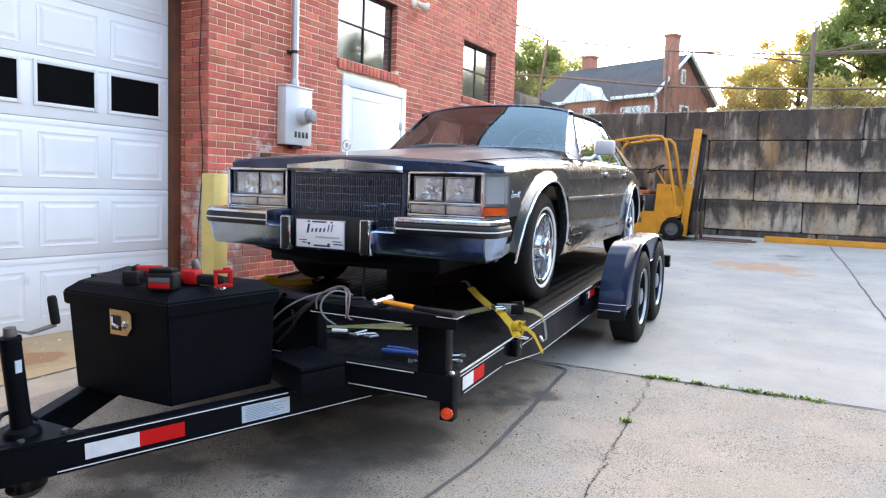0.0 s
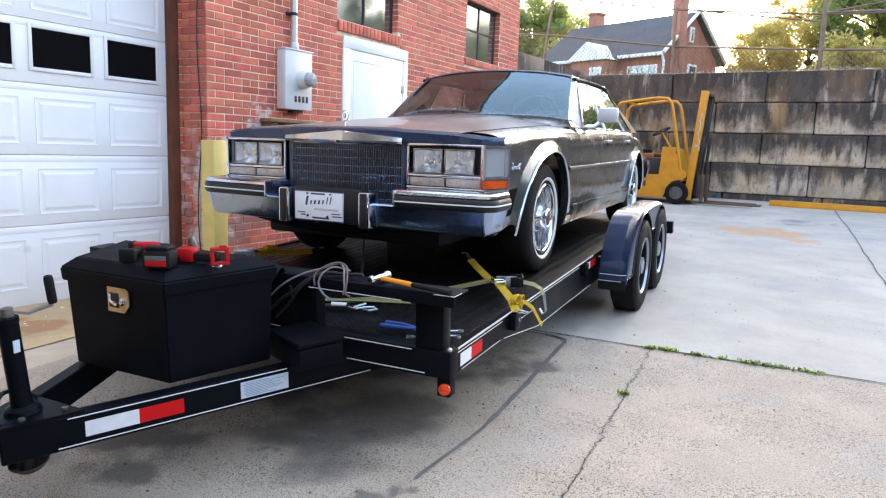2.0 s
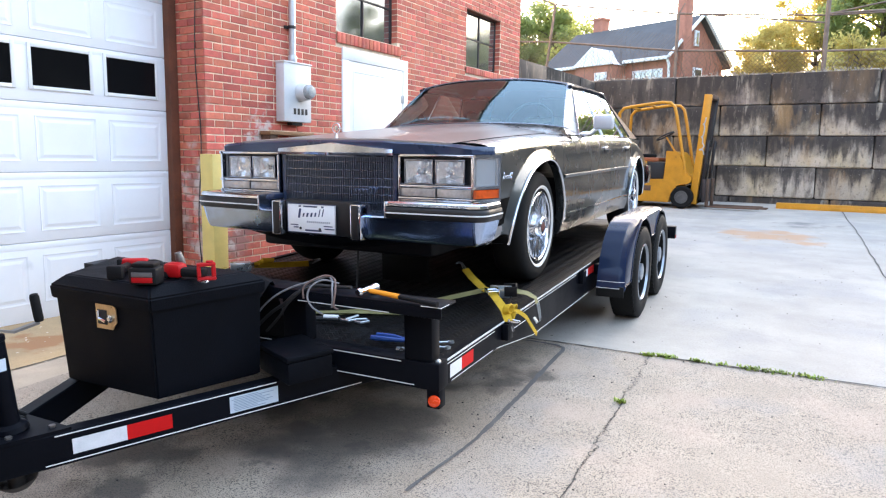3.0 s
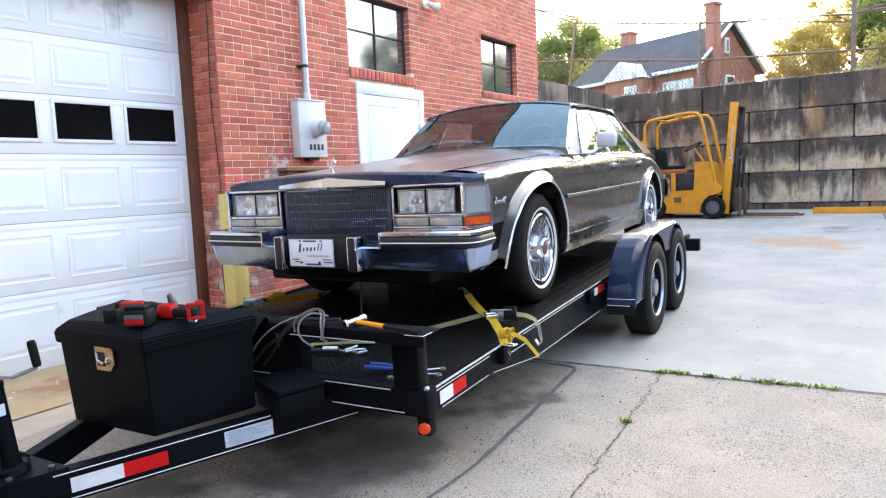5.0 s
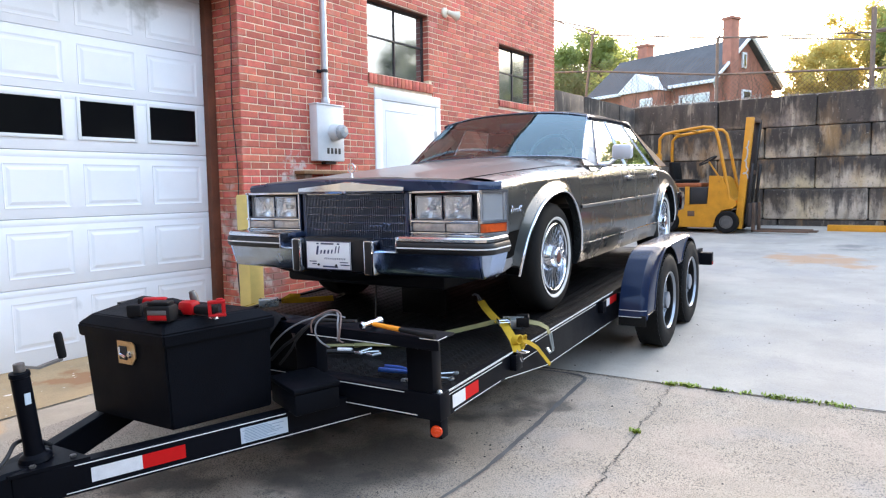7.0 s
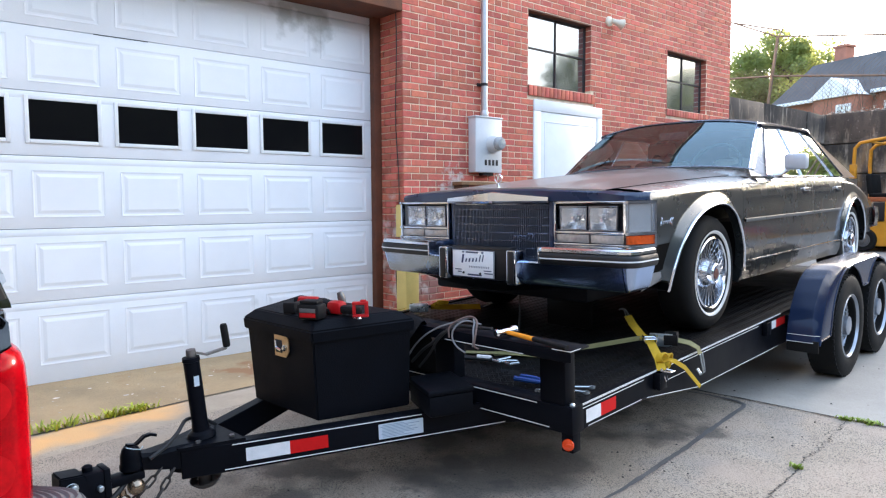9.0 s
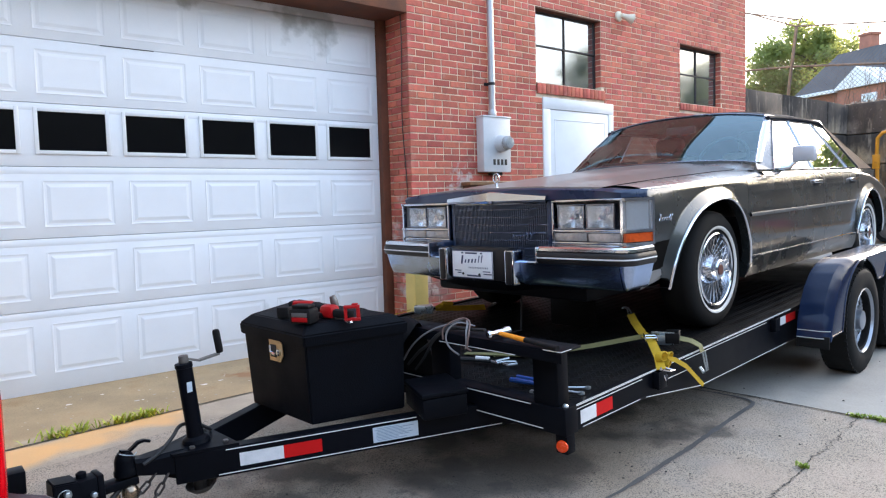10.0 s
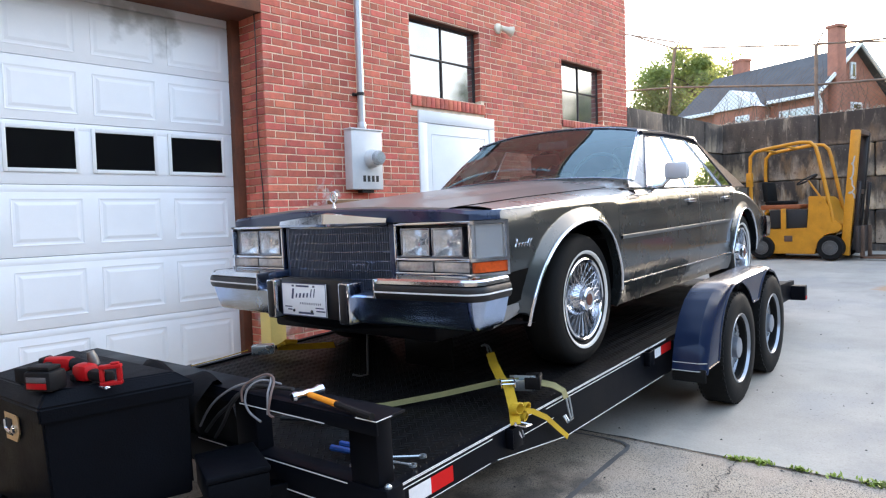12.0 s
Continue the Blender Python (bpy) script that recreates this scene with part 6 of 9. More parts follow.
def build_trailer():
    t = thing("car_trailer", "black steel tandem-axle car hauler trailer with tread-plate deck", "trailer", TR)
    # deck plate with raised lugs
    bm = bmesh.new()
    ys = [0.02, 1, 2, 3.2, 3.8, 4.45, 5.1, 5.7]
    grid(bm, [[(-DW + 0.03, y, deck_z(y)), (-0.03, y, deck_z(y))] for y in ys] + [[(-DW + 0.03, 5.7, deck_z(5.7) - 0.01), (-0.03, 5.7, deck_z(5.7) - 0.01)]])
    grid(bm, [[(-DW + 0.03, y, deck_z(y) - 0.012), (-0.03, y, deck_z(y) - 0.012)] for y in ys])
    deck = part("deck_plate", bm, M_TREAD, t, "black tread-plate deck")
    V, F = [], []
    p = 0.036
    j = 0
    y = 0.05
    while y < 3.4:
        x = -DW + 0.06 + (p / 2 if j % 2 else 0)
        k = 0
        while x < -0.05:
            sg = 1 if (j + k) % 2 else -1
            L, w, h = 0.0145, 0.0045, 0.0018
            ux, uy = 0.707 * L, 0.707 * L * sg
            vx, vy = -0.707 * w * sg, 0.707 * w
            z = deck_z(y)
            q = len(V)
            V += [(x - ux, y - uy, z), (x + vx, y + vy, z), (x + ux, y + uy, z), (x - vx, y - vy, z), (x - ux * 0.4, y - uy * 0.4, z + h), (x + ux * 0.4, y + uy * 0.4, z + h)]
            F += [(q, q + 4, q + 1), (q + 1, q + 4, q + 5), (q + 1, q + 5, q + 2), (q + 2, q + 5, q + 3), (q + 3, q + 5, q + 4), (q + 3, q + 4, q)]
            x += p
            k += 1
        y += p / 2
        j += 1
    me = bpy.data.meshes.new("tread_pattern")
    me.from_pydata(V, [], F)
    me.materials.append(M_TREAD)
    ob = new("tread_pattern", me)
    ob.parent = deck
    tagged(ob, "raised diamond lugs of the tread plate", kind="stuff")
    # side frames with the gusset
    for s, x0, x1 in ((1, -0.035, 0.0), (-1, -DW, -DW + 0.035)):
        bm = bmesh.new()
        top = [(0, 0.0), (3.2, 0.0), (4.45, -0.045), (5.7, -0.12)]
        bot = [(5.7, -0.28), (4.45, -0.24), (3.2, -0.215), (1.10, -0.19), (0.58, -0.112), (0.0, -0.105)]
        prism(bm, top + bot, -0.5, 0.5, Matrix(((0, 0, x1 - x0, (x0 + x1) / 2), (1, 0, 0, 0), (0, 1, 0, 0), (0, 0, 0, 1))))
        side = part("side_rail", bm, M_TRAILER, t)
        xo = x1 + 0.001 if s > 0 else x0 - 0.001
        for pts, w in (([(0.02, -0.004), (2.3, -0.004)], 0.0035), ([(0.02, -0.018), (0.52, -0.018)], 0.003), ([(0.92, -0.018), (1.92, -0.018)], 0.003), ([(0.06, -0.100), (0.50, -0.104)], 0.003), ([(0.55, -0.108), (1.08, -0.186), (1.12, -0.1865), (2.25, -0.202)], 0.0035), ([(0.70, -0.07), (0.98, -0.073)], 0.003)):
            bm = bmesh.new()
            strip(bm, [(xo, y, z) for y, z in pts], w, 0.0012, (0, 0, 1))
            part("pinstripe", bm, M_LINE, side)
    bm = bmesh.new()
    strip(bm, [(0.0, 0.02, -0.002 + 0.0025), (0.0, 2.3, 0.0005)], 0.004, 0.001, (1, 0, 0))
    part("pinstripe", bm, M_LINE, t)
    # conspicuity tape on the side
    for nm, y0, y1, z0, z1, mt in (("white_tape", 0.045, 0.155, -0.085, -0.03, M_TAPE_W), ("red_tape", 0.155, 0.275, -0.085, -0.03, M_TAPE_R), ("white_tape", 2.108, 2.215, -0.076, -0.027, M_TAPE_W), ("red_tape", 2.215, 2.375, -0.076, -0.027, M_TAPE_R)):
        boxpart(nm, (0.0008, y0, z0, 0.0022, y1, z1), mt, t, bevel=0)
    # stake pockets on the side
    for y0, y1 in ((0.61, 0.69), (1.975, 2.045)):
        bm = bmesh.new()
        for c in [(0.0, y0, -0.085, 0.034, y0 + 0.006, -0.006), (0.0, y1 - 0.006, -0.085, 0.034, y1, -0.006), (0.028, y0 + 0.006, -0.085, 0.034, y1 - 0.006, -0.006)]:
            box(bm, *c, bevel=0.002)
        part("stake_pocket", bm, M_TRAILER, t)
    # front cross beam, corner marker lamp
    bm = bmesh.new()
    box(bm, -DW, -0.055, -0.112, 0.001, 0.03, 0.001, bevel=0.005)
    beam = part("front_beam", bm, M_TRAILER, t)
    for x0, x1, z in ((-0.66, -0.17, -0.008), (-0.60, -0.11, -0.098), (-1.02, -0.83, -0.008)):
        bm = bmesh.new()
        strip(bm, [(x0, -0.0565, z), (x1, -0.0565, z)], 0.0035, 0.0012)
        part("pinstripe", bm, M_LINE, beam)
    bm = bmesh.new()
    box(bm, -0.06, -0.045, -0.19, -0.003, 0.01, -0.112, bevel=0.005)
    lampb = part("marker_bracket", bm, M_TRAILER, beam)
    bm = bmesh.new()
    lathe(bm, [(0.023, 0.0), (0.025, 0.004), (0.023, 0.011), (0.014, 0.016), (0.0, 0.017)], 24, pose(-0.025, -0.046, -0.155, 90, 0, 18))
    part("marker_lamp", bm, M_ORANGE, lampb, "round orange marker lamp")
    # posts and the stop bar across the front
    bm = bmesh.new()
    box(bm, -1.95, -0.125, 0.243, 0.045, 0.005, 0.252, bevel=0.002)
    box(bm, -1.95, -0.125, 0.205, 0.045, -0.117, 0.244, bevel=0.002)
    barp = part("stop_bar", bm, M_TRAILER, t, "flat black steel stop bar")
    bm = bmesh.new()
    strip(bm, [(-0.62, -0.1265, 0.209), (-0.18, -0.1265, 0.209)], 0.003, 0.0012)
    strip(bm, [(-0.04, -0.1255, 0.250), (0.046, -0.1255, 0.250), (0.047, -0.06, 0.250)], 0.003, 0.0012)
    part("pinstripe", bm, M_LINE, barp)
    for x0 in (-0.158, -0.765, -1.42, -2.0):
        bm = bmesh.new()
        box(bm, x0, -0.05, 0.0, x0 + 0.125, 0.022, 0.243, bevel=0.006)
        part("post", bm, M_TRAILER, t)
    bm = bmesh.new()
    lathe(bm, [(0.012, 0), (0.012, 0.008), (0.006, 0.014), (0.0, 0.014)], 8, pose(-0.015, -0.03, 0.0))
    part("bolt", bm, M_ZINC, t)
    # tongue
    def beam_between(name, p, q, w, z0, z1):
        bm = bmesh.new()
        p, q = Vector((*p, 0)), Vector((*q, 0))
        d = (q - p).normalized()
        n = Vector((-d.y, d.x, 0)) * w / 2
        A = [p + n, p - n, q - n, q + n]
        prism(bm, [(v.x, v.y) for v in A], z0, z1)
        bmesh.ops.bevel(bm, geom=list(bm.edges), offset=0.004, segments=1, affect="EDGES")
        return part(name, bm, M_TRAILER, t)
    for s in (1, -1):
        tb = beam_between("tongue_beam", (CX + s * (0.602 - 0.027 + 0.20), 0.44), (CX + s * 0.03, -1.30 + 0.12), 0.06, -0.19, -0.075)
        if s > 0:
            d = (Vector((CX + 0.775, 0.44, 0)) - Vector((CX + 0.03, -1.18, 0))).normalized()
            n = Vector((d.y, -d.x, 0))
            o = Vector((CX + 0.03, -1.18, 0)) + n * 0.0312
            def on(y, z):
                k_ = (y - o.y) / d.y
                return (o.x + d.x * k_, y, z)
            for nm, y0, y1, z0, z1, mt in (("white_tape", -0.975, -0.82, -0.158, -0.105, M_TAPE_W), ("red_tape", -0.82, -0.68, -0.158, -0.105, M_TAPE_R), ("sticker", -0.485, -0.305, -0.163, -0.098, M_STICKER)):
                bm = bmesh.new()
                strip(bm, [on(y0, (z0 + z1) / 2), on(y1, (z0 + z1) / 2)], z1 - z0, 0.0016)
                st = part(nm, bm, mt, tb)
                if nm == "sticker":
                    r = random.Random(2)
                    for i in range(9):
                        zz = -0.105 - i * 0.0063
                        a = y0 + 0.006 + 0.01 * r.random()
                        bm = bmesh.new()
                        strip(bm, [on(a, zz), on(y1 - 0.01 - 0.07 * r.random(), zz)], 0.0025, 0.0026)
                        part("ink_bar", bm, M_STICKERINK, st)
            for pts in ([(-1.02, -0.083), (-0.31, -0.083)], [(-1.05, -0.178), (-0.15, -0.178), (0.05, -0.178)]):
                bm = bmesh.new()
                strip(bm, [on(y, z) for y, z in pts], 0.0035, 0.0014)
                part("pinstripe", bm, M_LINE, tb)
    bm = bmesh.new()
    prism(bm, [(CX - 0.155, -0.97), (CX + 0.155, -0.97), (CX + 0.06, -1.2), (CX - 0.06, -1.2)], -0.076, -0.064)
    plate_ = part("tongue_plate", bm, M_TRAILER, t)
    for x, y in ((CX + 0.10, -1.0), (CX - 0.10, -1.0), (CX + 0.06, -1.12)):
        bm = bmesh.new()
        lathe(bm, [(0.011, 0), (0.011, 0.008), (0.0, 0.009)], 6, pose(x, y, -0.064))
        part("bolt", bm, M_DULL, plate_)
    # coupler: a folded channel that narrows into a round ball head
    bm = bmesh.new()
    rows_ = []
    for y, w, z0, z1 in ((-1.10, 0.066, -0.155, -0.066), (-1.18, 0.056, -0.148, -0.058), (-1.24, 0.044, -0.135, -0.058), (-1.29, 0.036, -0.122, -0.058), (-1.325, 0.034, -0.112, -0.050)):
        rows_.append([(CX - w, y, z0), (CX + w, y, z0), (CX + w, y, z1 - 0.014), (CX + w * 0.7, y, z1), (CX - w * 0.7, y, z1), (CX - w, y, z1 - 0.014)])
    grid(bm, rows_, closed=True)
    bmesh.ops.holes_fill(bm, edges=bm.edges, sides=8)
    coup = part("coupler", bm, M_TRAILER, t, "black ball coupler with a latch lever")
    bm = bmesh.new()
    lathe(bm, [(0.0, -0.012), (0.022, -0.014), (0.030, -0.024), (0.037, -0.045), (0.038, -0.075), (0.042, -0.082), (0.042, -0.098), (0.036, -0.104), (0.0, -0.104)], 20, pose(CX, -1.352, -0.006))
    part("ball_head", bm, M_TRAILER, coup)
    bm = bmesh.new()
    strip(bm, [(CX, -1.365, -0.014), (CX, -1.335, -0.022), (CX, -1.318, -0.012), (CX, -1.300, 0.001), (CX, -1.278, 0.003), (CX, -1.255, -0.006)], 0.018, 0.010, (1, 0, 0))
    part("latch_lever", bm, M_TRAILER, coup)
    bm = bmesh.new()
    tube(bm, [(CX + 0.030, -1.378, -0.012), (CX + 0.037, -1.355, -0.022), (CX + 0.038, -1.33, -0.030), (CX + 0.034, -1.318, -0.022)], 0.0024, 6)
    part("safety_pin", bm, M_ZINC, coup)
    bm = bmesh.new()
    tube(bm, spline([(CX - 0.07, -0.98, -0.058), (CX - 0.055, -1.05, -0.01), (CX - 0.02, -1.125, 0.012), (CX + 0.02, -1.18, -0.015), (CX + 0.035, -1.24, -0.052), (CX + 0.040, -1.30, -0.075)]), 0.0075, 8)
    part("brake_cable", bm, M_INK, coup, "black cable looped round the jack")
    # jack with crank
    bm = bmesh.new()
    lathe(bm, [(0.052, -0.07), (0.056, -0.06), (0.05, -0.045), (0.034, -0.035), (0.031, 0.0), (0.031, 0.245), (0.034, 0.247), (0.033, 0.262), (0.0, 0.266)], 20, pose(CX, -1.08, 0.0, 4, 0, 0))
    jack = part("tongue_jack", bm, M_TRAILER, t, "black tongue jack with crank handle")
    bm = bmesh.new()
    lathe(bm, [(0.018, 0.0), (0.02, 0.008), (0.018, 0.03), (0.0, 0.034)], 14, pose(CX, -1.095, 0.262, 4, 0, 0))
    strip(bm, [(CX, -1.10, 0.283), (CX + 0.01, -1.04, 0.262), (CX + 0.012, -0.955, 0.272)], 0.022, 0.008, (1, 0, 0))
    part("crank_arm", bm, M_DULL, jack)
    bm = bmesh.new()
    lathe(bm, [(0.013, 0.0), (0.015, 0.01), (0.015, 0.085), (0.012, 0.095), (0.0, 0.096)], 14, pose(CX + 0.012, -0.95, 0.276, 6, 0, 0))
    part("crank_grip", bm, M_RUBBER, jack)
    bm = bmesh.new()
    lathe(bm, [(0.027, -0.238), (0.027, -0.07)], 14, pose(CX, -1.075, -0.02))
    lathe(bm, [(0.0, -0.012), (0.040, -0.010), (0.052, 0.002), (0.062, 0.014), (0.062, 0.018), (0.045, -0.002), (0.0, -0.004)], 20, pose(CX, -1.07, -0.254, 8, 0, 0))
    part("jack_foot", bm, M_CHAIN, jack, "worn brown jack foot")
    boxpart("jack_sticker", (CX + 0.0285, -1.105, 0.15, CX + 0.0325, -1.085, 0.19), M_STICKER, jack, bevel=0)
    # fenders, axles, wheels
    top = [(2.215, -0.155), (2.24, -0.06), (2.29, 0.05), (2.36, 0.135), (2.45, 0.205), (2.56, 0.252), (2.70, 0.276), (2.9, 0.274), (3.2, 0.270), (3.5, 0.268), (3.68, 0.260), (3.82, 0.228), (3.93, 0.16), (4.00, 0.08), (4.06, -0.03), (4.09, -0.14)]
    outer = [(2.248, -0.155), (2.29, -0.10), (2.365, -0.02), (2.44, 0.05), (2.53, 0.13), (2.61, 0.20), (2.72, 0.262), (2.9, 0.268), (3.2, 0.264), (3.5, 0.262), (3.66, 0.254), (3.80, 0.222), (3.91, 0.155), (3.985, 0.075), (4.05, -0.035), (4.085, -0.14)]
    for s in (1, -1):
        xa, xb = (0.062, 0.245) if s > 0 else (-DW - 0.245, -DW - 0.062)
        bm = bmesh.new()
        xo = xb if s > 0 else xa
        xi = xa if s > 0 else xb
        rows_ = []
        def skirt(y):
            """Lower edge of the outer flange: arcs over both wheels and a rounded drop between them."""
            arc = [-0.145 + math.sqrt(max(0.0, 0.16 - (y - c) ** 2)) for c in (2.88, 3.70)]
            return max(0.075, *arc) if 2.88 < y < 3.70 else max(arc)
        def dense(line):
            out_ = []
            for (a, za), (b, zb) in zip(line, line[1:]):
                n_ = 10 if 2.7 < a < 3.7 else 4
                out_ += [(a + (b - a) * k / n_, za + (zb - za) * k / n_) for k in range(n_)]
            return out_ + [line[-1]]
        for (y, z), (yo, zo) in zip(dense(top), dense(outer)):
            rows_.append([(xi, y, z), (xo - s * 0.045, y, z + 0.003), (xo - s * 0.014, y * 0.5 + yo * 0.5, (z + zo) / 2), (xo, yo, zo - 0.008), (xo, yo, min(zo - 0.016, skirt(yo)))])
        grid(bm, rows_)
        f = part("fender", bm, M_FENDER, t, "glossy blue-black tandem fender", smooth=50)
        bm = bmesh.new()
        tube(bm, [r_[-1] for r_ in rows_], 0.006, 6)
        part("fender_edge", bm, M_FENDER, f)
        if s > 0:
            bm = bmesh.new()
            strip(bm, [(0.066, 2.225, -0.108), (0.205, 2.225, -0.108), (0.242, 2.262, -0.112)], 0.0035, 0.0014)
            strip(bm, [(0.064, 2.212, -0.150), (0.202, 2.212, -0.150), (0.242, 2.242, -0.152)], 0.0035, 0.0014)
            part("pinstripe", bm, M_LINE, f)
            boxpart("mud_flap", (0.060, 2.222, -0.215, 0.246, 2.232, -0.140), M_RUBBER, f, "black rubber flap under the fender", bevel=0.003)
            boxpart("fender_bracket", (0.0, 2.40, -0.10, 0.07, 2.46, -0.03), M_TRAILER, f, bevel=0.003)
            boxpart("fender_bracket", (0.0, 3.96, -0.10, 0.07, 4.02, -0.045), M_TRAILER, f, bevel=0.003)
        for y in (2.875, 3.70):
            cx = (xa + xb) / 2 + s * 0.012
            m = pose(cx, y, -0.152, 0, 90 * s, 0)
            bm = bmesh.new()
            lathe(bm, [(0.19, -0.085), (0.25, -0.098), (0.31, -0.098), (0.333, -0.085), (0.345, -0.07), (0.345, 0.07), (0.333, 0.085), (0.31, 0.098), (0.25, 0.1), (0.21, 0.09), (0.19, 0.07)], 48, m, closed=True)
            # tread blocks round the shoulder
            for k in range(48):
                a = 2 * math.pi * k / 48
                for zz in (-0.082, 0.064):
                    box(bm, -0.008, -0.014, 0, 0.008, 0.014, 0.018, m=m @ pose(0.338 * math.cos(a), 0.338 * math.sin(a), zz, 0, 0, math.degrees(a)))
            w = part("wheel", bm, M_RUBBER, t, "black trailer tyre on a silver steel wheel")
            bm = bmesh.new()
            lathe(bm, [(0.213, 0.075), (0.217, 0.090), (0.207, 0.095), (0.199, 0.084), (0.194, 0.052), (0.188, 0.020), (0.176, 0.004), (0.164, 0.012), (0.150, 0.030), (0.105, 0.042), (0.078, 0.040), (0.066, 0.046), (0.062, 0.082), (0.045, 0.088), (0.0, 0.086)], 40, m, first=False)
            rim = part("rim", bm, M_RIM, w)
            for k in range(8):
                a = 2 * math.pi * k / 8
                bm = bmesh.new()
                lathe(bm, [(0.021, -0.02), (0.021, 0.006), (0.019, 0.007), (0.0, 0.0072)], 14, m @ pose(0.138 * math.cos(a), 0.138 * math.sin(a), 0.030, 0, 19, math.degrees(a)))
                part("rim_hole", bm, M_INK, w)
            for k in range(5):
                a = 2 * math.pi * (k + 0.3) / 5
                bm = bmesh.new()
                lathe(bm, [(0.010, 0.0), (0.010, 0.02), (0.0, 0.022)], 6, m @ pose(0.088 * math.cos(a), 0.088 * math.sin(a), 0.040))
                part("lug_nut", bm, M_ZINC, w)
    bm = bmesh.new()
    for y in (2.875, 3.70):
        tube(bm, [(-DW - 0.1, y, -0.152), (0.1, y, -0.152)], 0.038, 12)
        for x in (-0.2, -DW + 0.2):
            tube(bm, [(x, y - 0.36, -0.22), (x, y, -0.19), (x, y + 0.36, -0.22)], 0.03, 8)
    for y in (0.5, 1.2, 1.9, 2.6, 3.3, 4.0, 4.7, 5.4):
        box(bm, -DW + 0.035, y, deck_z(y) - 0.10, -0.035, y + 0.05, deck_z(y) - 0.013)
    part("axles_and_joists", bm, M_TRAILER, t)
    # rear light bar
    bm = bmesh.new()
    box(bm, -DW - 0.12, 5.56, -0.29, 0.12, 5.66, -0.155, bevel=0.006)
    rb = part("rear_light_bar", bm, M_TRAILER, t)
    boxpart("tail_lamp", (0.02, 5.66, -0.285, 0.115, 5.675, -0.2), M_RED, rb, bevel=0.004)
    boxpart("side_lamp", (0.12, 5.58, -0.285, 0.126, 5.64, -0.25), M_RED, rb, bevel=0.002)
    return t


trailer = build_trailer()


def on_trailer(name, label, category, x=0, y=0, z=0, rz=0):
    return thing(name, label, category, TR @ pose(x, y, z, 0, 0, rz))


# toolbox on the tongue
def build_toolbox():
    b = on_trailer("tongue_toolbox", "black textured plastic tongue toolbox with a brass latch", "toolbox", -1.09, -0.48, -0.068)
    def ring(grow, z, y0=-0.205, y1=0.205):
        return [(-0.26 - grow, y0 - grow, z), (0.26 + grow, y0 - grow, z), (0.41 + grow, y1 + grow, z), (-0.41 - grow, y1 + grow, z)]
    def rounded(rings, name, mt, lab=""):
        bm = bmesh.new()
        grid(bm, rings, closed=True)
        bmesh.ops.holes_fill(bm, edges=bm.edges, sides=4)
        bmesh.ops.bevel(bm, geom=[e for e in bm.edges], offset=0.006, segments=2, affect="EDGES", clamp_overlap=True)
        return part(name, bm, mt, b, lab, smooth=30)
    body = rounded([ring(-0.012, 0.0), ring(0.0, 0.365)], "body", M_PLASTIC)
    lid = rounded([ring(0.011, 0.335), ring(0.014, 0.386), ring(-0.032, 0.425)], "lid", M_PLASTIC, "black lid with sloping edges")
    bm = bmesh.new()
    prism(bm, [(-0.055, -0.05), (0.03, -0.05), (0.055, -0.02), (0.055, 0.03), (0.03, 0.055), (-0.055, 0.055)], 0, 0.004, pose(0.03, -0.2065, 0.295, 90, 0, 0))
    lt = part("latch", bm, M_BRASS, b, "brass paddle latch with a steel lock")
    bm = bmesh.new()
    box(bm, -0.015, -0.214, 0.262, 0.035, -0.209, 0.318, bevel=0.003)
    part("latch_recess", bm, M_INK, lt)
    bm = bmesh.new()
    tube(bm, [(-0.005, -0.2165, 0.315), (-0.005, -0.2165, 0.285), (0.03, -0.2165, 0.275)], 0.006, 6)
    lathe(bm, [(0.014, 0), (0.015, 0.006), (0.008, 0.011), (0.0, 0.011)], 14, pose(0.055, -0.211, 0.288, 90, 0, 0))
    part("latch_lock", bm, M_CHROME, lt)


build_toolbox()

# battery box and folded cover behind the toolbox
bb = on_trailer("battery_box", "small black plastic battery box on the tongue", "battery box", -0.58, -0.205, -0.072, -24)
boxpart("case", (-0.13, -0.10, 0, 0.13, 0.10, 0.09), M_PLASTIC, bb, bevel=0.01)
boxpart("lid", (-0.135, -0.105, 0.09, 0.135, 0.105, 0.115), M_PLASTIC, bb, bevel=0.01)


def build_cover():
    c = on_trailer("folded_cover", "folded black cloth cover over the winch", "cover", -0.98, -0.14, -0.06)
    bm = bmesh.new()
    rows_ = []
    for i in range(17):
        u = i / 16
        row = []
        for j in range(13):
            v = j / 12
            a = math.pi * v
            x = -0.22 + 0.44 * u
            w = 0.105 + 0.012 * math.sin(u * 11)
            row.append((x + 0.01 * math.sin(v * 9 + u * 4), -w * math.cos(a) * (1 + 0.1 * math.sin(u * 7)), (0.34 + 0.02 * math.sin(u * 9 + 1)) * math.sin(a) ** 0.6 + 0.012 * math.sin(v * 14 + u * 6)))
        rows_.append(row)
    grid(bm, rows_)
    bmesh.ops.holes_fill(bm, edges=bm.edges, sides=20)
    part("cloth", bm, M_CLOTH, c, smooth=60)


build_cover()

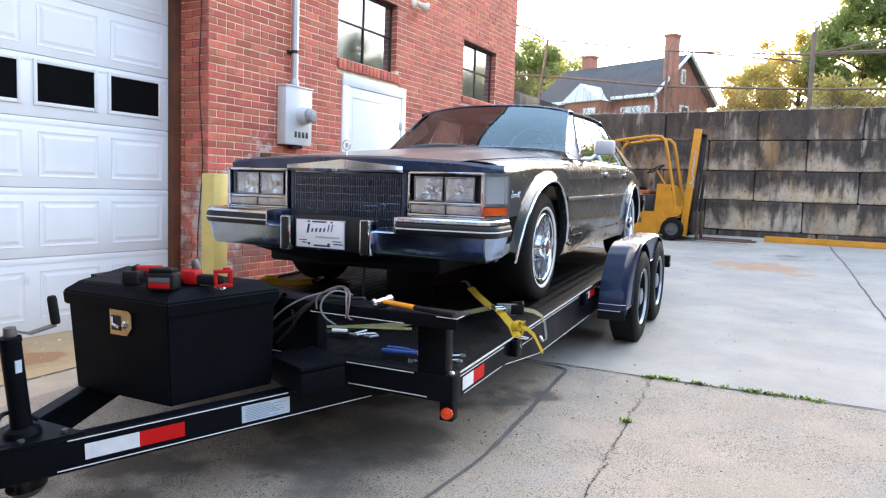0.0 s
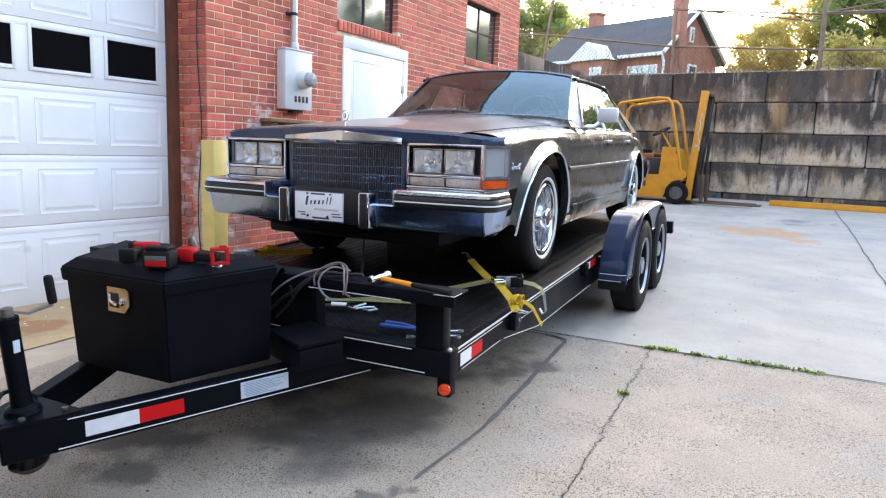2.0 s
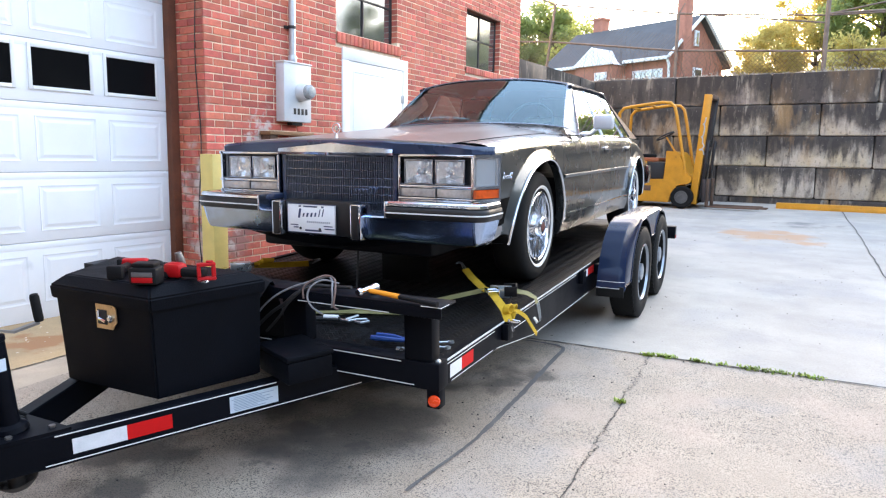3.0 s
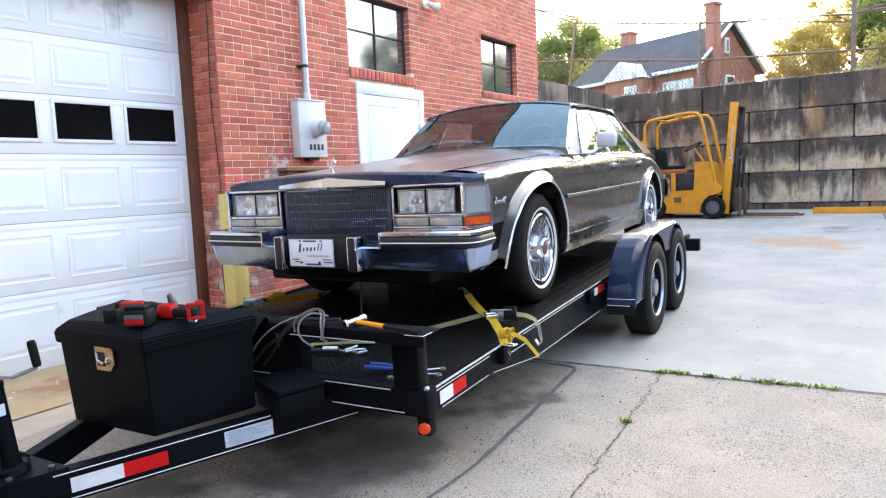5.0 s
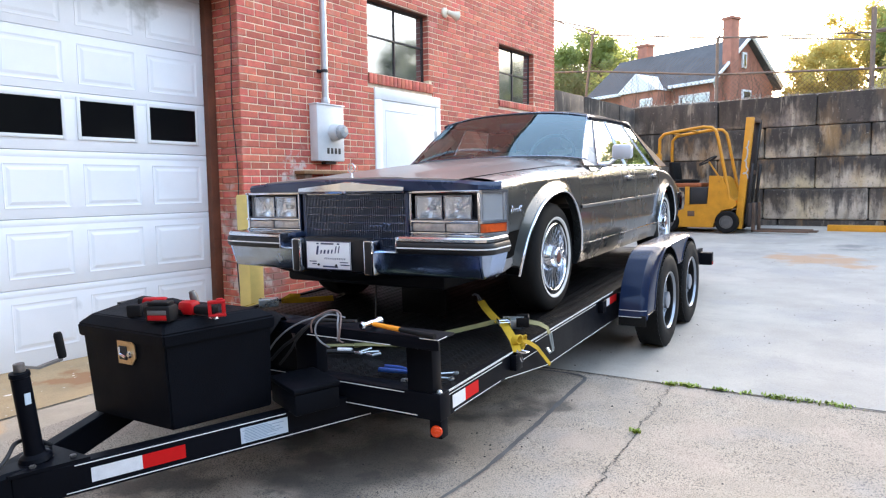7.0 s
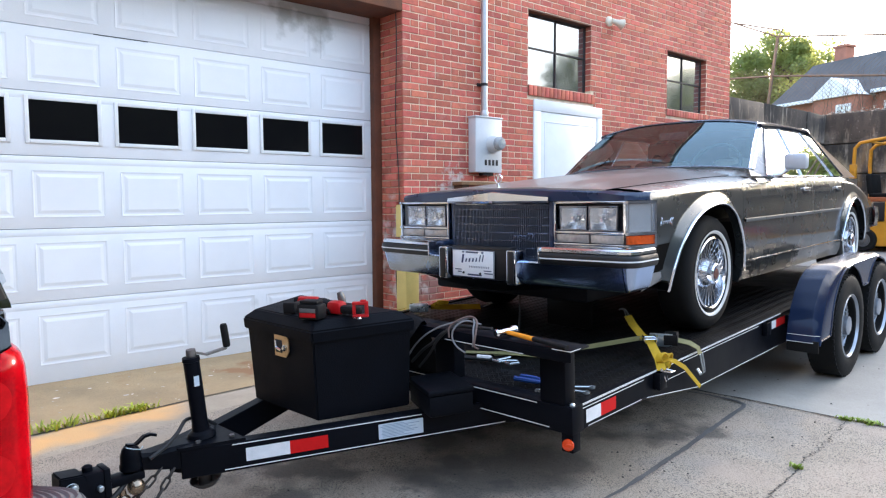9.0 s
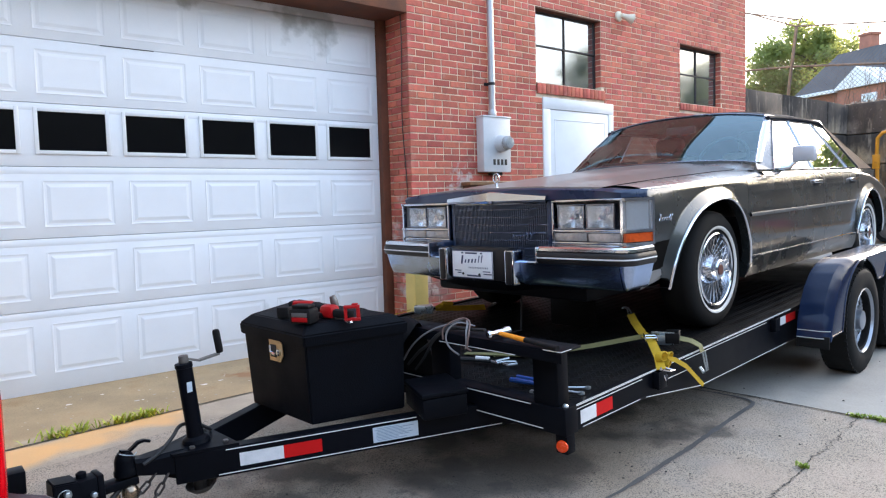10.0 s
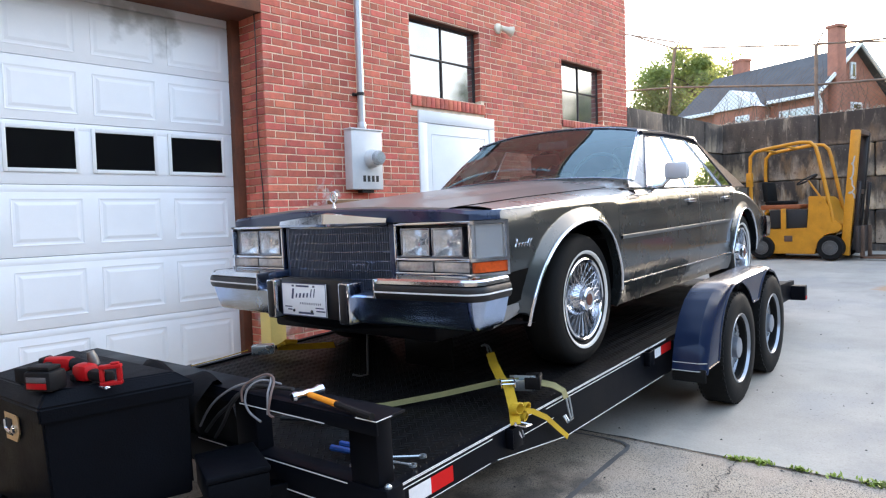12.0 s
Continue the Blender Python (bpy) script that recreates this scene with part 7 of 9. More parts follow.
# hitch: adjustable ball mount under the tow vehicle's bumper
M_BALL = mat("browned_hitch_ball", (0.34, 0.27, 0.20), 0.24, metal=0.95, vary=0.3, scale=14, bump=0.05)
hitch = on_trailer("ball_mount", "black ball mount with browned steel balls and two pins", "hitch", CX, -1.40, -0.12)
boxpart("drawbar", (-0.028, -0.62, -0.05, 0.028, -0.20, 0.01), M_TRAILER, hitch, bevel=0.004)
bm = bmesh.new()
prism(bm, [(-0.21, -0.035), (-0.205, 0.072), (-0.125, 0.062), (-0.105, -0.055), (-0.165, -0.075)], -0.045, 0.045, Matrix(((0, 0, 1, 0), (1, 0, 0, 0), (0, 1, 0, 0), (0, 0, 0, 1))))
bmesh.ops.bevel(bm, geom=list(bm.edges), offset=0.005, segments=2, affect="EDGES")
part("clamp_block", bm, M_TRAILER, hitch)
bm = bmesh.new()
box(bm, -0.036, -0.122, -0.058, 0.036, -0.045, 0.052, bevel=0.006)
box(bm, -0.041, -0.062, -0.052, 0.041, -0.038, 0.056, bevel=0.006)
part("sleeve", bm, M_TRAILER, hitch)
bm = bmesh.new()
box(bm, -0.032, -0.045, -0.028, 0.032, 0.085, 0.006, bevel=0.008)
part("ball_tongue", bm, M_TRAILER, hitch)
for y, z, x in ((-0.165, 0.028, 0.045), (-0.078, -0.006, 0.036)):
    bm = bmesh.new()
    lathe(bm, [(0.0, 0.0), (0.011, 0.0), (0.011, 0.016), (0.008, 0.020), (0.0, 0.021)], 12, pose(x, y, z, 0, 90, 0))
    part("pin", bm, M_ZINC, hitch)
bm = bmesh.new()
tube(bm, [(0.05 + 0.004 * math.sin(k), -0.172 + 0.022 * math.cos(k), 0.024 + 0.022 * math.sin(k)) for k in [i * 0.45 for i in range(14)]], 0.0018, 5, closed=True)
part("pin_clip", bm, M_ZINC, hitch)
bm = bmesh.new()
lathe(bm, [(0.012, 0.0), (0.018, 0.004), (0.018, 0.020), (0.008, 0.026), (0.0, 0.026)], 12, pose(-0.01, -0.10, 0.048))
part("knob", bm, M_TRAILER, hitch)
for nm, x, y, z, r_, tilt in (("ball", 0.022, 0.050, -0.048, 0.031, 60), ("ball", 0.012, 0.006, -0.092, 0.026, 20)):
    bm = bmesh.new()
    prof = [(0.0, -r_)] + [(r_ * math.sin(a), -r_ * math.cos(a)) for a in [i * math.pi / 12 for i in range(1, 11)]] + [(r_ * 0.5, r_ * 1.05), (r_ * 0.5, r_ * 1.7), (0.0, r_ * 1.7)]
    lathe(bm, prof, 18, pose(x, y, z, 0, -tilt * 0.3, 0))
    part(nm, bm, M_BALL, hitch, "browned steel hitch ball")


def build_chain(name, p0, p1, sag, n):
    c = on_trailer(name, "dark steel safety chain hanging below the coupler", "chain")
    bm = bmesh.new()
    a = [(0.010 * math.cos(k * math.pi / 6), 0.014 * math.sin(k * math.pi / 6) + (0.010 if math.sin(k * math.pi / 6) > 0 else -0.010), 0) for k in range(12)]
    tube(bm, a, 0.0046, 5, closed=True)
    me = mesh_of("link", bm, M_CHAIN, 60)
    p0, p1 = Vector(p0), Vector(p1)
    def at(u):
        return p0.lerp(p1, u) + Vector((0, 0, -sag * 4 * u * (1 - u)))
    for i in range(n):
        u = (i + 0.5) / n
        d = (at(u + 0.01) - at(u - 0.01)).normalized()
        ob = new("link", me)
        ob.matrix_world = Matrix.Translation(at(u)) @ d.to_track_quat("Y", "Z").to_matrix().to_4x4() @ pose(0, 0, 0, 0, 90 * (i % 2) + 20, 0)
        ob.parent = c
    c.matrix_world = TR


build_chain("safety_chain", (CX + 0.03, -1.25, -0.12), (CX + 0.02, -1.58, -0.30), 0.04, 10)
build_chain("safety_chain", (CX + 0.04, -1.21, -0.135), (CX + 0.05, -1.45, -0.385), 0.02, 9)
hose = on_trailer("hitch_cable", "black trailer light cable drooping at the hitch", "cable")
bm = bmesh.new()
tube(bm, spline([(CX + 0.0, -1.36, -0.13), (CX + 0.02, -1.42, -0.175), (CX + 0.03, -1.53, -0.225), (CX + 0.05, -1.66, -0.235), (CX + 0.06, -1.85, -0.14)]), 0.010, 8)
part("cable", bm, M_INK, hose)


# power tools on the toolbox lid
ZT = -0.068 + 0.425


def build_tools():
    d = on_trailer("cordless_drill", "red and black cordless drill lying on its side", "drill", -1.085, -0.50, ZT + 0.027, 28)
    d.matrix_world = d.matrix_world @ Matrix.Scale(0.74, 4)
    bm = bmesh.new()
    box(bm, -0.11, -0.03, -0.03, 0.045, 0.035, 0.036, bevel=0.02)
    part("motor_housing", bm, M_TOOLRED, d)
    bm = bmesh.new()
    lathe(bm, [(0.0, 0.0), (0.03, 0.0), (0.031, 0.03), (0.022, 0.065), (0.012, 0.075), (0.0, 0.076)], 16, pose(0.045, 0.0, 0.0, 0, 90, 0))
    part("chuck", bm, M_TOOLBLK, d)
    bm = bmesh.new()
    box(bm, -0.075, -0.165, -0.022, -0.035, -0.02, 0.022, bevel=0.014)
    part("handle", bm, M_TOOLBLK, d)
    bm = bmesh.new()
    box(bm, -0.115, -0.035, -0.033, -0.085, 0.04, 0.039, bevel=0.012)
    part("end_cap", bm, M_TOOLBLK, d)
    bm = bmesh.new()
    box(bm, -0.095, -0.20, -0.034, -0.015, -0.16, 0.034, bevel=0.01)
    part("battery", bm, M_TOOLBLK, d)
    p = on_trailer("battery_pack", "black and red cordless tool battery pack", "battery", -0.89, -0.64, ZT, 22)
    p.matrix_world = p.matrix_world @ Matrix.Scale(0.86, 4)
    bm = bmesh.new()
    box(bm, -0.062, -0.04, 0.0, 0.062, 0.04, 0.075, bevel=0.012)
    box(bm, -0.05, -0.03, 0.075, 0.05, 0.03, 0.092, bevel=0.006)
    part("case", bm, M_TOOLBLK, p)
    boxpart("label", (-0.045, -0.0425, 0.012, 0.045, -0.0395, 0.034), M_TOOLRED, p, bevel=0.001)
    boxpart("window_strip", (-0.045, -0.0422, 0.036, 0.045, -0.0395, 0.056), mat("grey_label", (0.12, 0.11, 0.11), 0.4), p, bevel=0.001)
    w = on_trailer("impact_driver", "red and black impact driver lying on the toolbox", "impact driver", -0.825, -0.515, ZT + 0.029, 8)
    w.matrix_world = w.matrix_world @ Matrix.Scale(0.88, 4)
    bm = bmesh.new()
    box(bm, -0.10, -0.035, -0.03, -0.01, 0.03, 0.035, bevel=0.02)
    part("motor_housing", bm, M_TOOLRED, w)
    bm = bmesh.new()
    box(bm, -0.02, -0.025, -0.024, 0.10, 0.018, 0.018, bevel=0.014)
    box(bm, -0.105, -0.04, -0.031, -0.07, 0.02, 0.0, bevel=0.01)
    part("handle", bm, M_TOOLBLK, w)
    bm = bmesh.new()
    lathe(bm, [(0.0, 0.0), (0.018, 0.0), (0.019, 0.03), (0.014, 0.055), (0.0, 0.057)], 14, pose(-0.05, 0.035, 0.02, 10, -10, 0))
    part("nose", bm, M_DULL, w)
    foot = bmesh.new()
    t_ = 0.012
    for c in [(0.095, -0.038, -0.03, 0.125, 0.038, -0.016), (0.095, -0.038, 0.030, 0.125, 0.038, 0.044), (0.10, -0.038, -0.016, 0.12, -0.022, 0.030), (0.10, 0.020, -0.016, 0.12, 0.038, 0.030), (0.097, 0.0, 0.044, 0.118, 0.030, 0.052)]:
        box(foot, *c, bevel=0.004)
    for v in foot.verts:
        v.co = pose(0.10, 0, 0, 0, 0, -48) @ (Vector((v.co.x - 0.10, v.co.y, v.co.z)))
    part("battery_foot", foot, M_TOOLRED, w, "open red battery foot")
    bm = bmesh.new()
    box(bm, 0.10, -0.055, -0.032, 0.14, -0.035, -0.026, bevel=0.002)
    box(bm, 0.105, -0.06, -0.024, 0.145, -0.045, -0.020, bevel=0.002)
    part("contacts", bm, M_CHROME, w)


build_tools()

# hammer on the stop bar
hm = on_trailer("hammer", "steel hammer with an orange and black handle on the bar", "hammer", 0.03, -0.125, 0.263, 0)
hd = Vector((-0.34, 0.045, 0.012))
bm = bmesh.new()
tube(bm, [(0, 0, 0), hd * 0.52], [0.0115, 0.0095], 10)
part("grip", bm, M_TOOLBLK, hm)
bm = bmesh.new()
tube(bm, [hd * 0.52, hd * 0.95], [0.0105, 0.0095], 10)
part("handle", bm, M_ORANGEGRIP, hm)
bm = bmesh.new()
u = Vector((0.13, 0.99, 0)).normalized()
lathe(bm, [(0.0, -0.055), (0.012, -0.055), (0.017, -0.045), (0.012, -0.025), (0.014, 0.0), (0.012, 0.025), (0.018, 0.045), (0.018, 0.06), (0.0, 0.061)], 14, Matrix.Translation(hd) @ u.to_track_quat("Z", "Y").to_matrix().to_4x4())
part("head", bm, M_CHROME, hm)



# cable bundle looped over the bar and post
cb = on_trailer("cable_bundle", "grey and brown cable loops hung over the bar", "cable")
bm = bmesh.new()
tube(bm, spline([(-0.86, -0.14, 0.09), (-0.81, -0.14, 0.15), (-0.76, -0.135, 0.197), (-0.70, -0.13, 0.236), (-0.64, -0.12, 0.265), (-0.57, -0.10, 0.288), (-0.50, -0.08, 0.312), (-0.455, -0.11, 0.303), (-0.435, -0.14, 0.275), (-0.427, -0.15, 0.235), (-0.432, -0.15, 0.205)]), 0.0042, 8)
part("grey_loop", bm, M_WIRE_G, cb)
bm = bmesh.new()
tube(bm, spline([(-0.575, -0.145, 0.225), (-0.578, -0.14, 0.268), (-0.55, -0.12, 0.298), (-0.50, -0.09, 0.318), (-0.45, -0.10, 0.308), (-0.42, -0.14, 0.27), (-0.418, -0.155, 0.215), (-0.40, -0.15, 0.20)]), 0.0040, 7)
part("brown_loop", bm, M_WIRE_B, cb)
bm = bmesh.new()
tube(bm, spline([(-0.485, -0.14, 0.168), (-0.53, -0.15, 0.196), (-0.552, -0.15, 0.236), (-0.537, -0.14, 0.28), (-0.50, -0.11, 0.303), (-0.45, -0.07, 0.285)]), 0.0040, 8)
part("grey_loop", bm, M_WIRE_G, cb)
bm = bmesh.new()
tube(bm, spline([(-0.84, -0.13, 0.07), (-0.76, -0.13, 0.14), (-0.69, -0.13, 0.186), (-0.63, -0.125, 0.236), (-0.56, -0.10, 0.272), (-0.48, -0.07, 0.268), (-0.39, -0.07, 0.275)]), 0.007, 8)
part("black_loop", bm, M_INK, cb)
bm = bmesh.new()
tube(bm, spline([(-0.80, -0.12, 0.05), (-0.72, -0.13, 0.125), (-0.66, -0.13, 0.20), (-0.58, -0.115, 0.262), (-0.50, -0.05, 0.262)]), 0.006, 8)
part("black_loop", bm, M_INK, cb)

# shackle lead with open hook lying on the deck
sh = on_trailer("steel_hook", "zinc steel hook with a short black lead on the deck", "hook", -0.80, 0.26, 0)
bm = bmesh.new()
tube(bm, [(-0.06, -0.03, 0.012), (0.0, 0.0, 0.012), (0.10, 0.03, 0.012)], 0.012, 8)
part("lead", bm, M_INK, sh)
bm = bmesh.new()
tube(bm, [(0.02, 0.005, 0.022), (0.09, 0.028, 0.022)], 0.011, 8)
part("white_sleeve", bm, M_WHITE, sh)
bm = bmesh.new()
tube(bm, [(0.10, 0.03, 0.012), (0.15, 0.02, 0.012), (0.17, 0.06, 0.012), (0.21, 0.09, 0.012), (0.24, 0.06, 0.012), (0.22, 0.02, 0.012), (0.18, 0.03, 0.012)], 0.006, 7)
tube(bm, [(0.12, 0.04, 0.012), (0.13, 0.09, 0.012), (0.14, 0.12, 0.014)], 0.006, 7)
part("hook", bm, M_ZINC, sh)

# pliers and wrenches on the deck
plr = on_trailer("pliers", "pliers with blue grips lying on the deck", "pliers", -0.35, 0.10, 0.004)
for dy, nm in ((0.0, "grip"), (0.045, "grip")):
    bm = bmesh.new()
    tube(bm, [(-0.05, dy - 0.01, 0.014), (0.03, dy - 0.005, 0.016), (0.11, 0.015 + dy * 0.3, 0.014)], [0.012, 0.011, 0.008], 8)
    part(nm, bm, M_BLUEGRIP, plr)
bm = bmesh.new()
tube(bm, [(0.11, 0.02, 0.012), (0.17, 0.02, 0.012)], [0.016, 0.006], 8)
part("jaws", bm, M_DULL, plr)
for x, y, rz in ((-0.17, 0.055, 20), (-0.13, 0.17, 35), (-0.12, 0.12, 10)):
    wr = on_trailer("wrench", "small steel wrench lying on the deck", "wrench", x, y, 0.004, rz)
    wr["group"] = "wrenches on the deck"
    bm = bmesh.new()
    tube(bm, [(-0.05, 0, 0.006), (0.06, 0, 0.006)], 0.005, 6)
    part("shank", bm, M_ZINC, wr)
    bm = bmesh.new()
    lathe(bm, [(0.007, 0.0), (0.014, 0.0), (0.014, 0.009), (0.007, 0.009)], 14, pose(0.068, 0, 0.001), closed=True)
    part("ring_end", bm, M_ZINC, wr)
    bm = bmesh.new()
    box(bm, -0.075, -0.011, 0.001, -0.052, -0.003, 0.010)
    box(bm, -0.075, 0.003, 0.001, -0.052, 0.011, 0.010)
    box(bm, -0.056, -0.010, 0.001, -0.045, 0.010, 0.010)
    part("jaw", bm, M_ZINC, wr)


# tie-down straps
def hook_shape(bm, p, d, s=1.0):
    p, d = Vector(p), Vector(d)
    for o in (-0.012, 0.012):
        w = Vector((0, o, 0))
        tube(bm, [p + w, p + w + d * 0.04 * s, p + w * 0.6 + d * 0.085 * s, p + w * 0.6 + d * 0.10 * s + Vector((-0.02, 0, 0)), p + w * 0.6 + d * 0.075 * s + Vector((-0.035, 0, 0))], 0.0045, 6)


def build_straps():
    s = on_trailer("ratchet_strap", "yellow ratchet strap knotted through the stake pocket", "strap")
    bm = bmesh.new()
    strip(bm, [(-0.455, 1.19, 0.115), (-0.37, 1.09, 0.095), (-0.262, 0.98, 0.072), (-0.15, 0.875, 0.065), (-0.03, 0.725, 0.035), (0.02, 0.655, 0.0)], 0.042, 0.003, (0.75, 0.6, 0.2))
    part("webbing", bm, M_STRAP_Y, s)
    bm = bmesh.new()
    for c, ang, rad, wide in (((-0.002, 0.700, 0.046), 0.3, 0.019, 0.030), ((0.006, 0.745, 0.040), 1.1, 0.017, 0.028), ((0.012, 0.730, 0.008), 2.0, 0.016, 0.024)):
        ring_ = [Vector((c[0] + 0.35 * rad * math.cos(a), c[1] + rad * math.cos(a + ang), c[2] + rad * 1.1 * math.sin(a + ang))) for a in [q * math.pi / 6 for q in range(13)]]
        strip(bm, ring_, wide, 0.006, (0.9, 0.25 * math.cos(ang), 0.25))
    part("knot", bm, M_STRAP_Y, s)
    bm = bmesh.new()
    strip(bm, [(0.0, 0.72, 0.035), (0.03, 0.77, 0.02), (0.037, 0.86, -0.03), (0.038, 1.03, -0.165)], 0.022, 0.003, (0, 0.6, 0.7))
    part("loose_tail", bm, M_STRAP_Y, s)
    bm = bmesh.new()
    hook_shape(bm, (0.02, 0.665, 0.01), (0.25, 0.1, -0.9), 0.8)
    tube(bm, [(0.02, 0.645, 0.0), (0.06, 0.665, -0.005), (0.06, 0.705, -0.01), (0.02, 0.685, 0.0)], 0.004, 6, closed=True)
    part("hook", bm, M_CHROME, s)
    bm = bmesh.new()
    hook_shape(bm, (-0.46, 1.195, 0.117), (-0.5, 0.4, 0.4), 0.7)
    part("hook", bm, M_ZINC, s)
    bm = bmesh.new()
    for k in (-1, 1):
        box(bm, -0.026, k * 0.02 - 0.002, -0.006, 0.026, k * 0.02 + 0.002, 0.016, bevel=0.001, m=pose(-0.165, 0.89, 0.07, 0, 0, -52) @ Matrix.Scale(1.45, 4))
    for u in (-0.018, 0.018):
        tube(bm, [pose(-0.165, 0.89, 0.07, 0, 0, -52) @ Matrix.Scale(1.45, 4) @ Vector((u, -0.022, 0.008)), pose(-0.165, 0.89, 0.07, 0, 0, -52) @ Matrix.Scale(1.45, 4) @ Vector((u, 0.022, 0.008))], 0.0055, 8)
    part("buckle", bm, M_CHROME, s, "small chrome buckle")
    o = on_trailer("olive_strap", "olive ratchet strap stretched across the deck", "strap")
    bm = bmesh.new()
    strip(bm, [(-0.80, 0.42, 0.002), (-0.60, 0.58, 0.004), (-0.42, 0.76, 0.03), (-0.25, 0.93, 0.062), (-0.17, 0.99, 0.066)], 0.024, 0.003, [(0, 0.3, 1), (0, 0.3, 1), (0.1, 0.2, 1), (0.1, 0.2, 1), (0, 0, 1)])
    strip(bm, [(-0.95, 0.36, 0.001), (-0.75, 0.46, 0.002), (-0.5, 0.55, 0.002)], 0.045, 0.003, (0.4, -0.9, 0))
    strip(bm, [(-0.085, 1.02, 0.06), (-0.02, 1.03, 0.052), (0.022, 1.04, 0.03), (0.032, 1.04, 0.0)], 0.042, 0.003, [(0.1, 1, 0.3), (0.1, 1, 0.2), (0, 1, 0), (0, 1, 0)])
    part("webbing", bm, M_STRAP_O, o)
    bm = bmesh.new()
    hook_shape(bm, (0.034, 1.05, 0.0), (0.15, 0.05, -1.0), 1.1)
    part("hook", bm, M_ZINC, o)
    rt = bmesh.new()
    m = pose(-0.155, 0.985, 0.06, 6, 0, 22)
    for dx in (-0.026, 0.026):
        box(rt, -0.055, dx - 0.002, -0.03, 0.06, dx + 0.002, 0.022, bevel=0.002, m=m)
    tube(rt, [m @ Vector((-0.03, -0.03, 0)), m @ Vector((-0.03, 0.03, 0))], 0.012, 10)
    tube(rt, [m @ Vector((0.055, -0.03, 0.01)), m @ Vector((0.055, 0.03, 0.01))], 0.007, 8)
    for dx in (-0.03, 0.03):
        lathe(rt, [(0.022, -0.002), (0.022, 0.002), (0.0, 0.0021)], 14, m @ pose(-0.03, dx, 0, 90, 0, 0))
    part("ratchet", rt, M_ZINC, o, "zinc ratchet buckle")
    bm = bmesh.new()
    for dx in (-0.03, 0.03):
        box(bm, 0.02, dx - 0.004, -0.02, 0.085, dx + 0.004, 0.034, bevel=0.003, m=m)
    box(bm, 0.078, -0.034, -0.02, 0.088, 0.034, 0.036, bevel=0.003, m=m)
    part("ratchet_handle", bm, M_TOOLBLK, o)
    bm = bmesh.new()
    box(bm, -0.02, -0.024, -0.02, 0.045, 0.024, 0.008, bevel=0.008, m=m)
    part("strap_roll", bm, mat("teal_webbing", (0.02, 0.10, 0.12), 0.8), o)
    l = on_trailer("ratchet_strap", "yellow ratchet strap with a blue-grey ratchet at the deck edge", "strap")
    bm = bmesh.new()
    strip(bm, [(-2.06, 0.55, 0.02), (-2.02, 0.72, 0.03), (-1.99, 0.88, 0.045)], 0.03, 0.004, (0.9, 0.2, 0.3))
    strip(bm, [(-1.86, 1.0, 0.05), (-1.74, 1.1, 0.045), (-1.58, 1.2, 0.05)], 0.045, 0.004, (0.3, -0.4, 0.8))
    tube(bm, [(-1.84, 1.0, 0.06), (-1.80, 1.02, 0.085), (-1.76, 1.06, 0.08), (-1.80, 1.08, 0.055)], 0.016, 7, closed=True)
    part("webbing", bm, M_STRAP_Y, l)
    bm = bmesh.new()
    m2 = pose(-1.92, 0.95, 0.045, 0, 0, 45)
    box(bm, -0.07, -0.03, -0.03, 0.06, 0.03, 0.03, bevel=0.01, m=m2)
    lathe(bm, [(0.026, -0.034), (0.026, 0.034)], 14, m2 @ pose(0.035, 0, 0, 90, 0, 0))
    part("ratchet", bm, M_ZINC, l)
    bm = bmesh.new()
    hook_shape(bm, (-1.56, 1.22, 0.05), (0.5, 0.5, 0.3), 0.8)
    tube(bm, [(-2.10, 0.50, 0.0), (-2.06, 0.56, 0.02)], 0.012, 6)
    part("hook", bm, M_DULL, l)
    h = on_trailer("winch_cable", "thin dark cable hanging under the car nose", "cable")
    bm = bmesh.new()
    tube(bm, [(-0.985, 0.90, 0.36), (-0.99, 0.89, 0.2), (-0.995, 0.88, 0.02), (-1.04, 0.87, 0.008), (-1.1, 0.88, 0.006)], 0.006, 6)
    part("cable", bm, M_INK, h)
    v = on_trailer("tread_ramp_plate", "small tread-plate panel standing under the car", "plate", -0.86, 1.2, 0)
    bm = bmesh.new()
    box(bm, -0.16, 0, 0.0, 0.16, 0.012, 0.17, bevel=0.002)
    part("panel", bm, M_TREAD, v)


build_straps()


# ---- forklift ----
M_HUBGREY = mat("grey_hub_paint", (0.10, 0.095, 0.09), 0.6, vary=0.2, scale=9, bump=0.05)


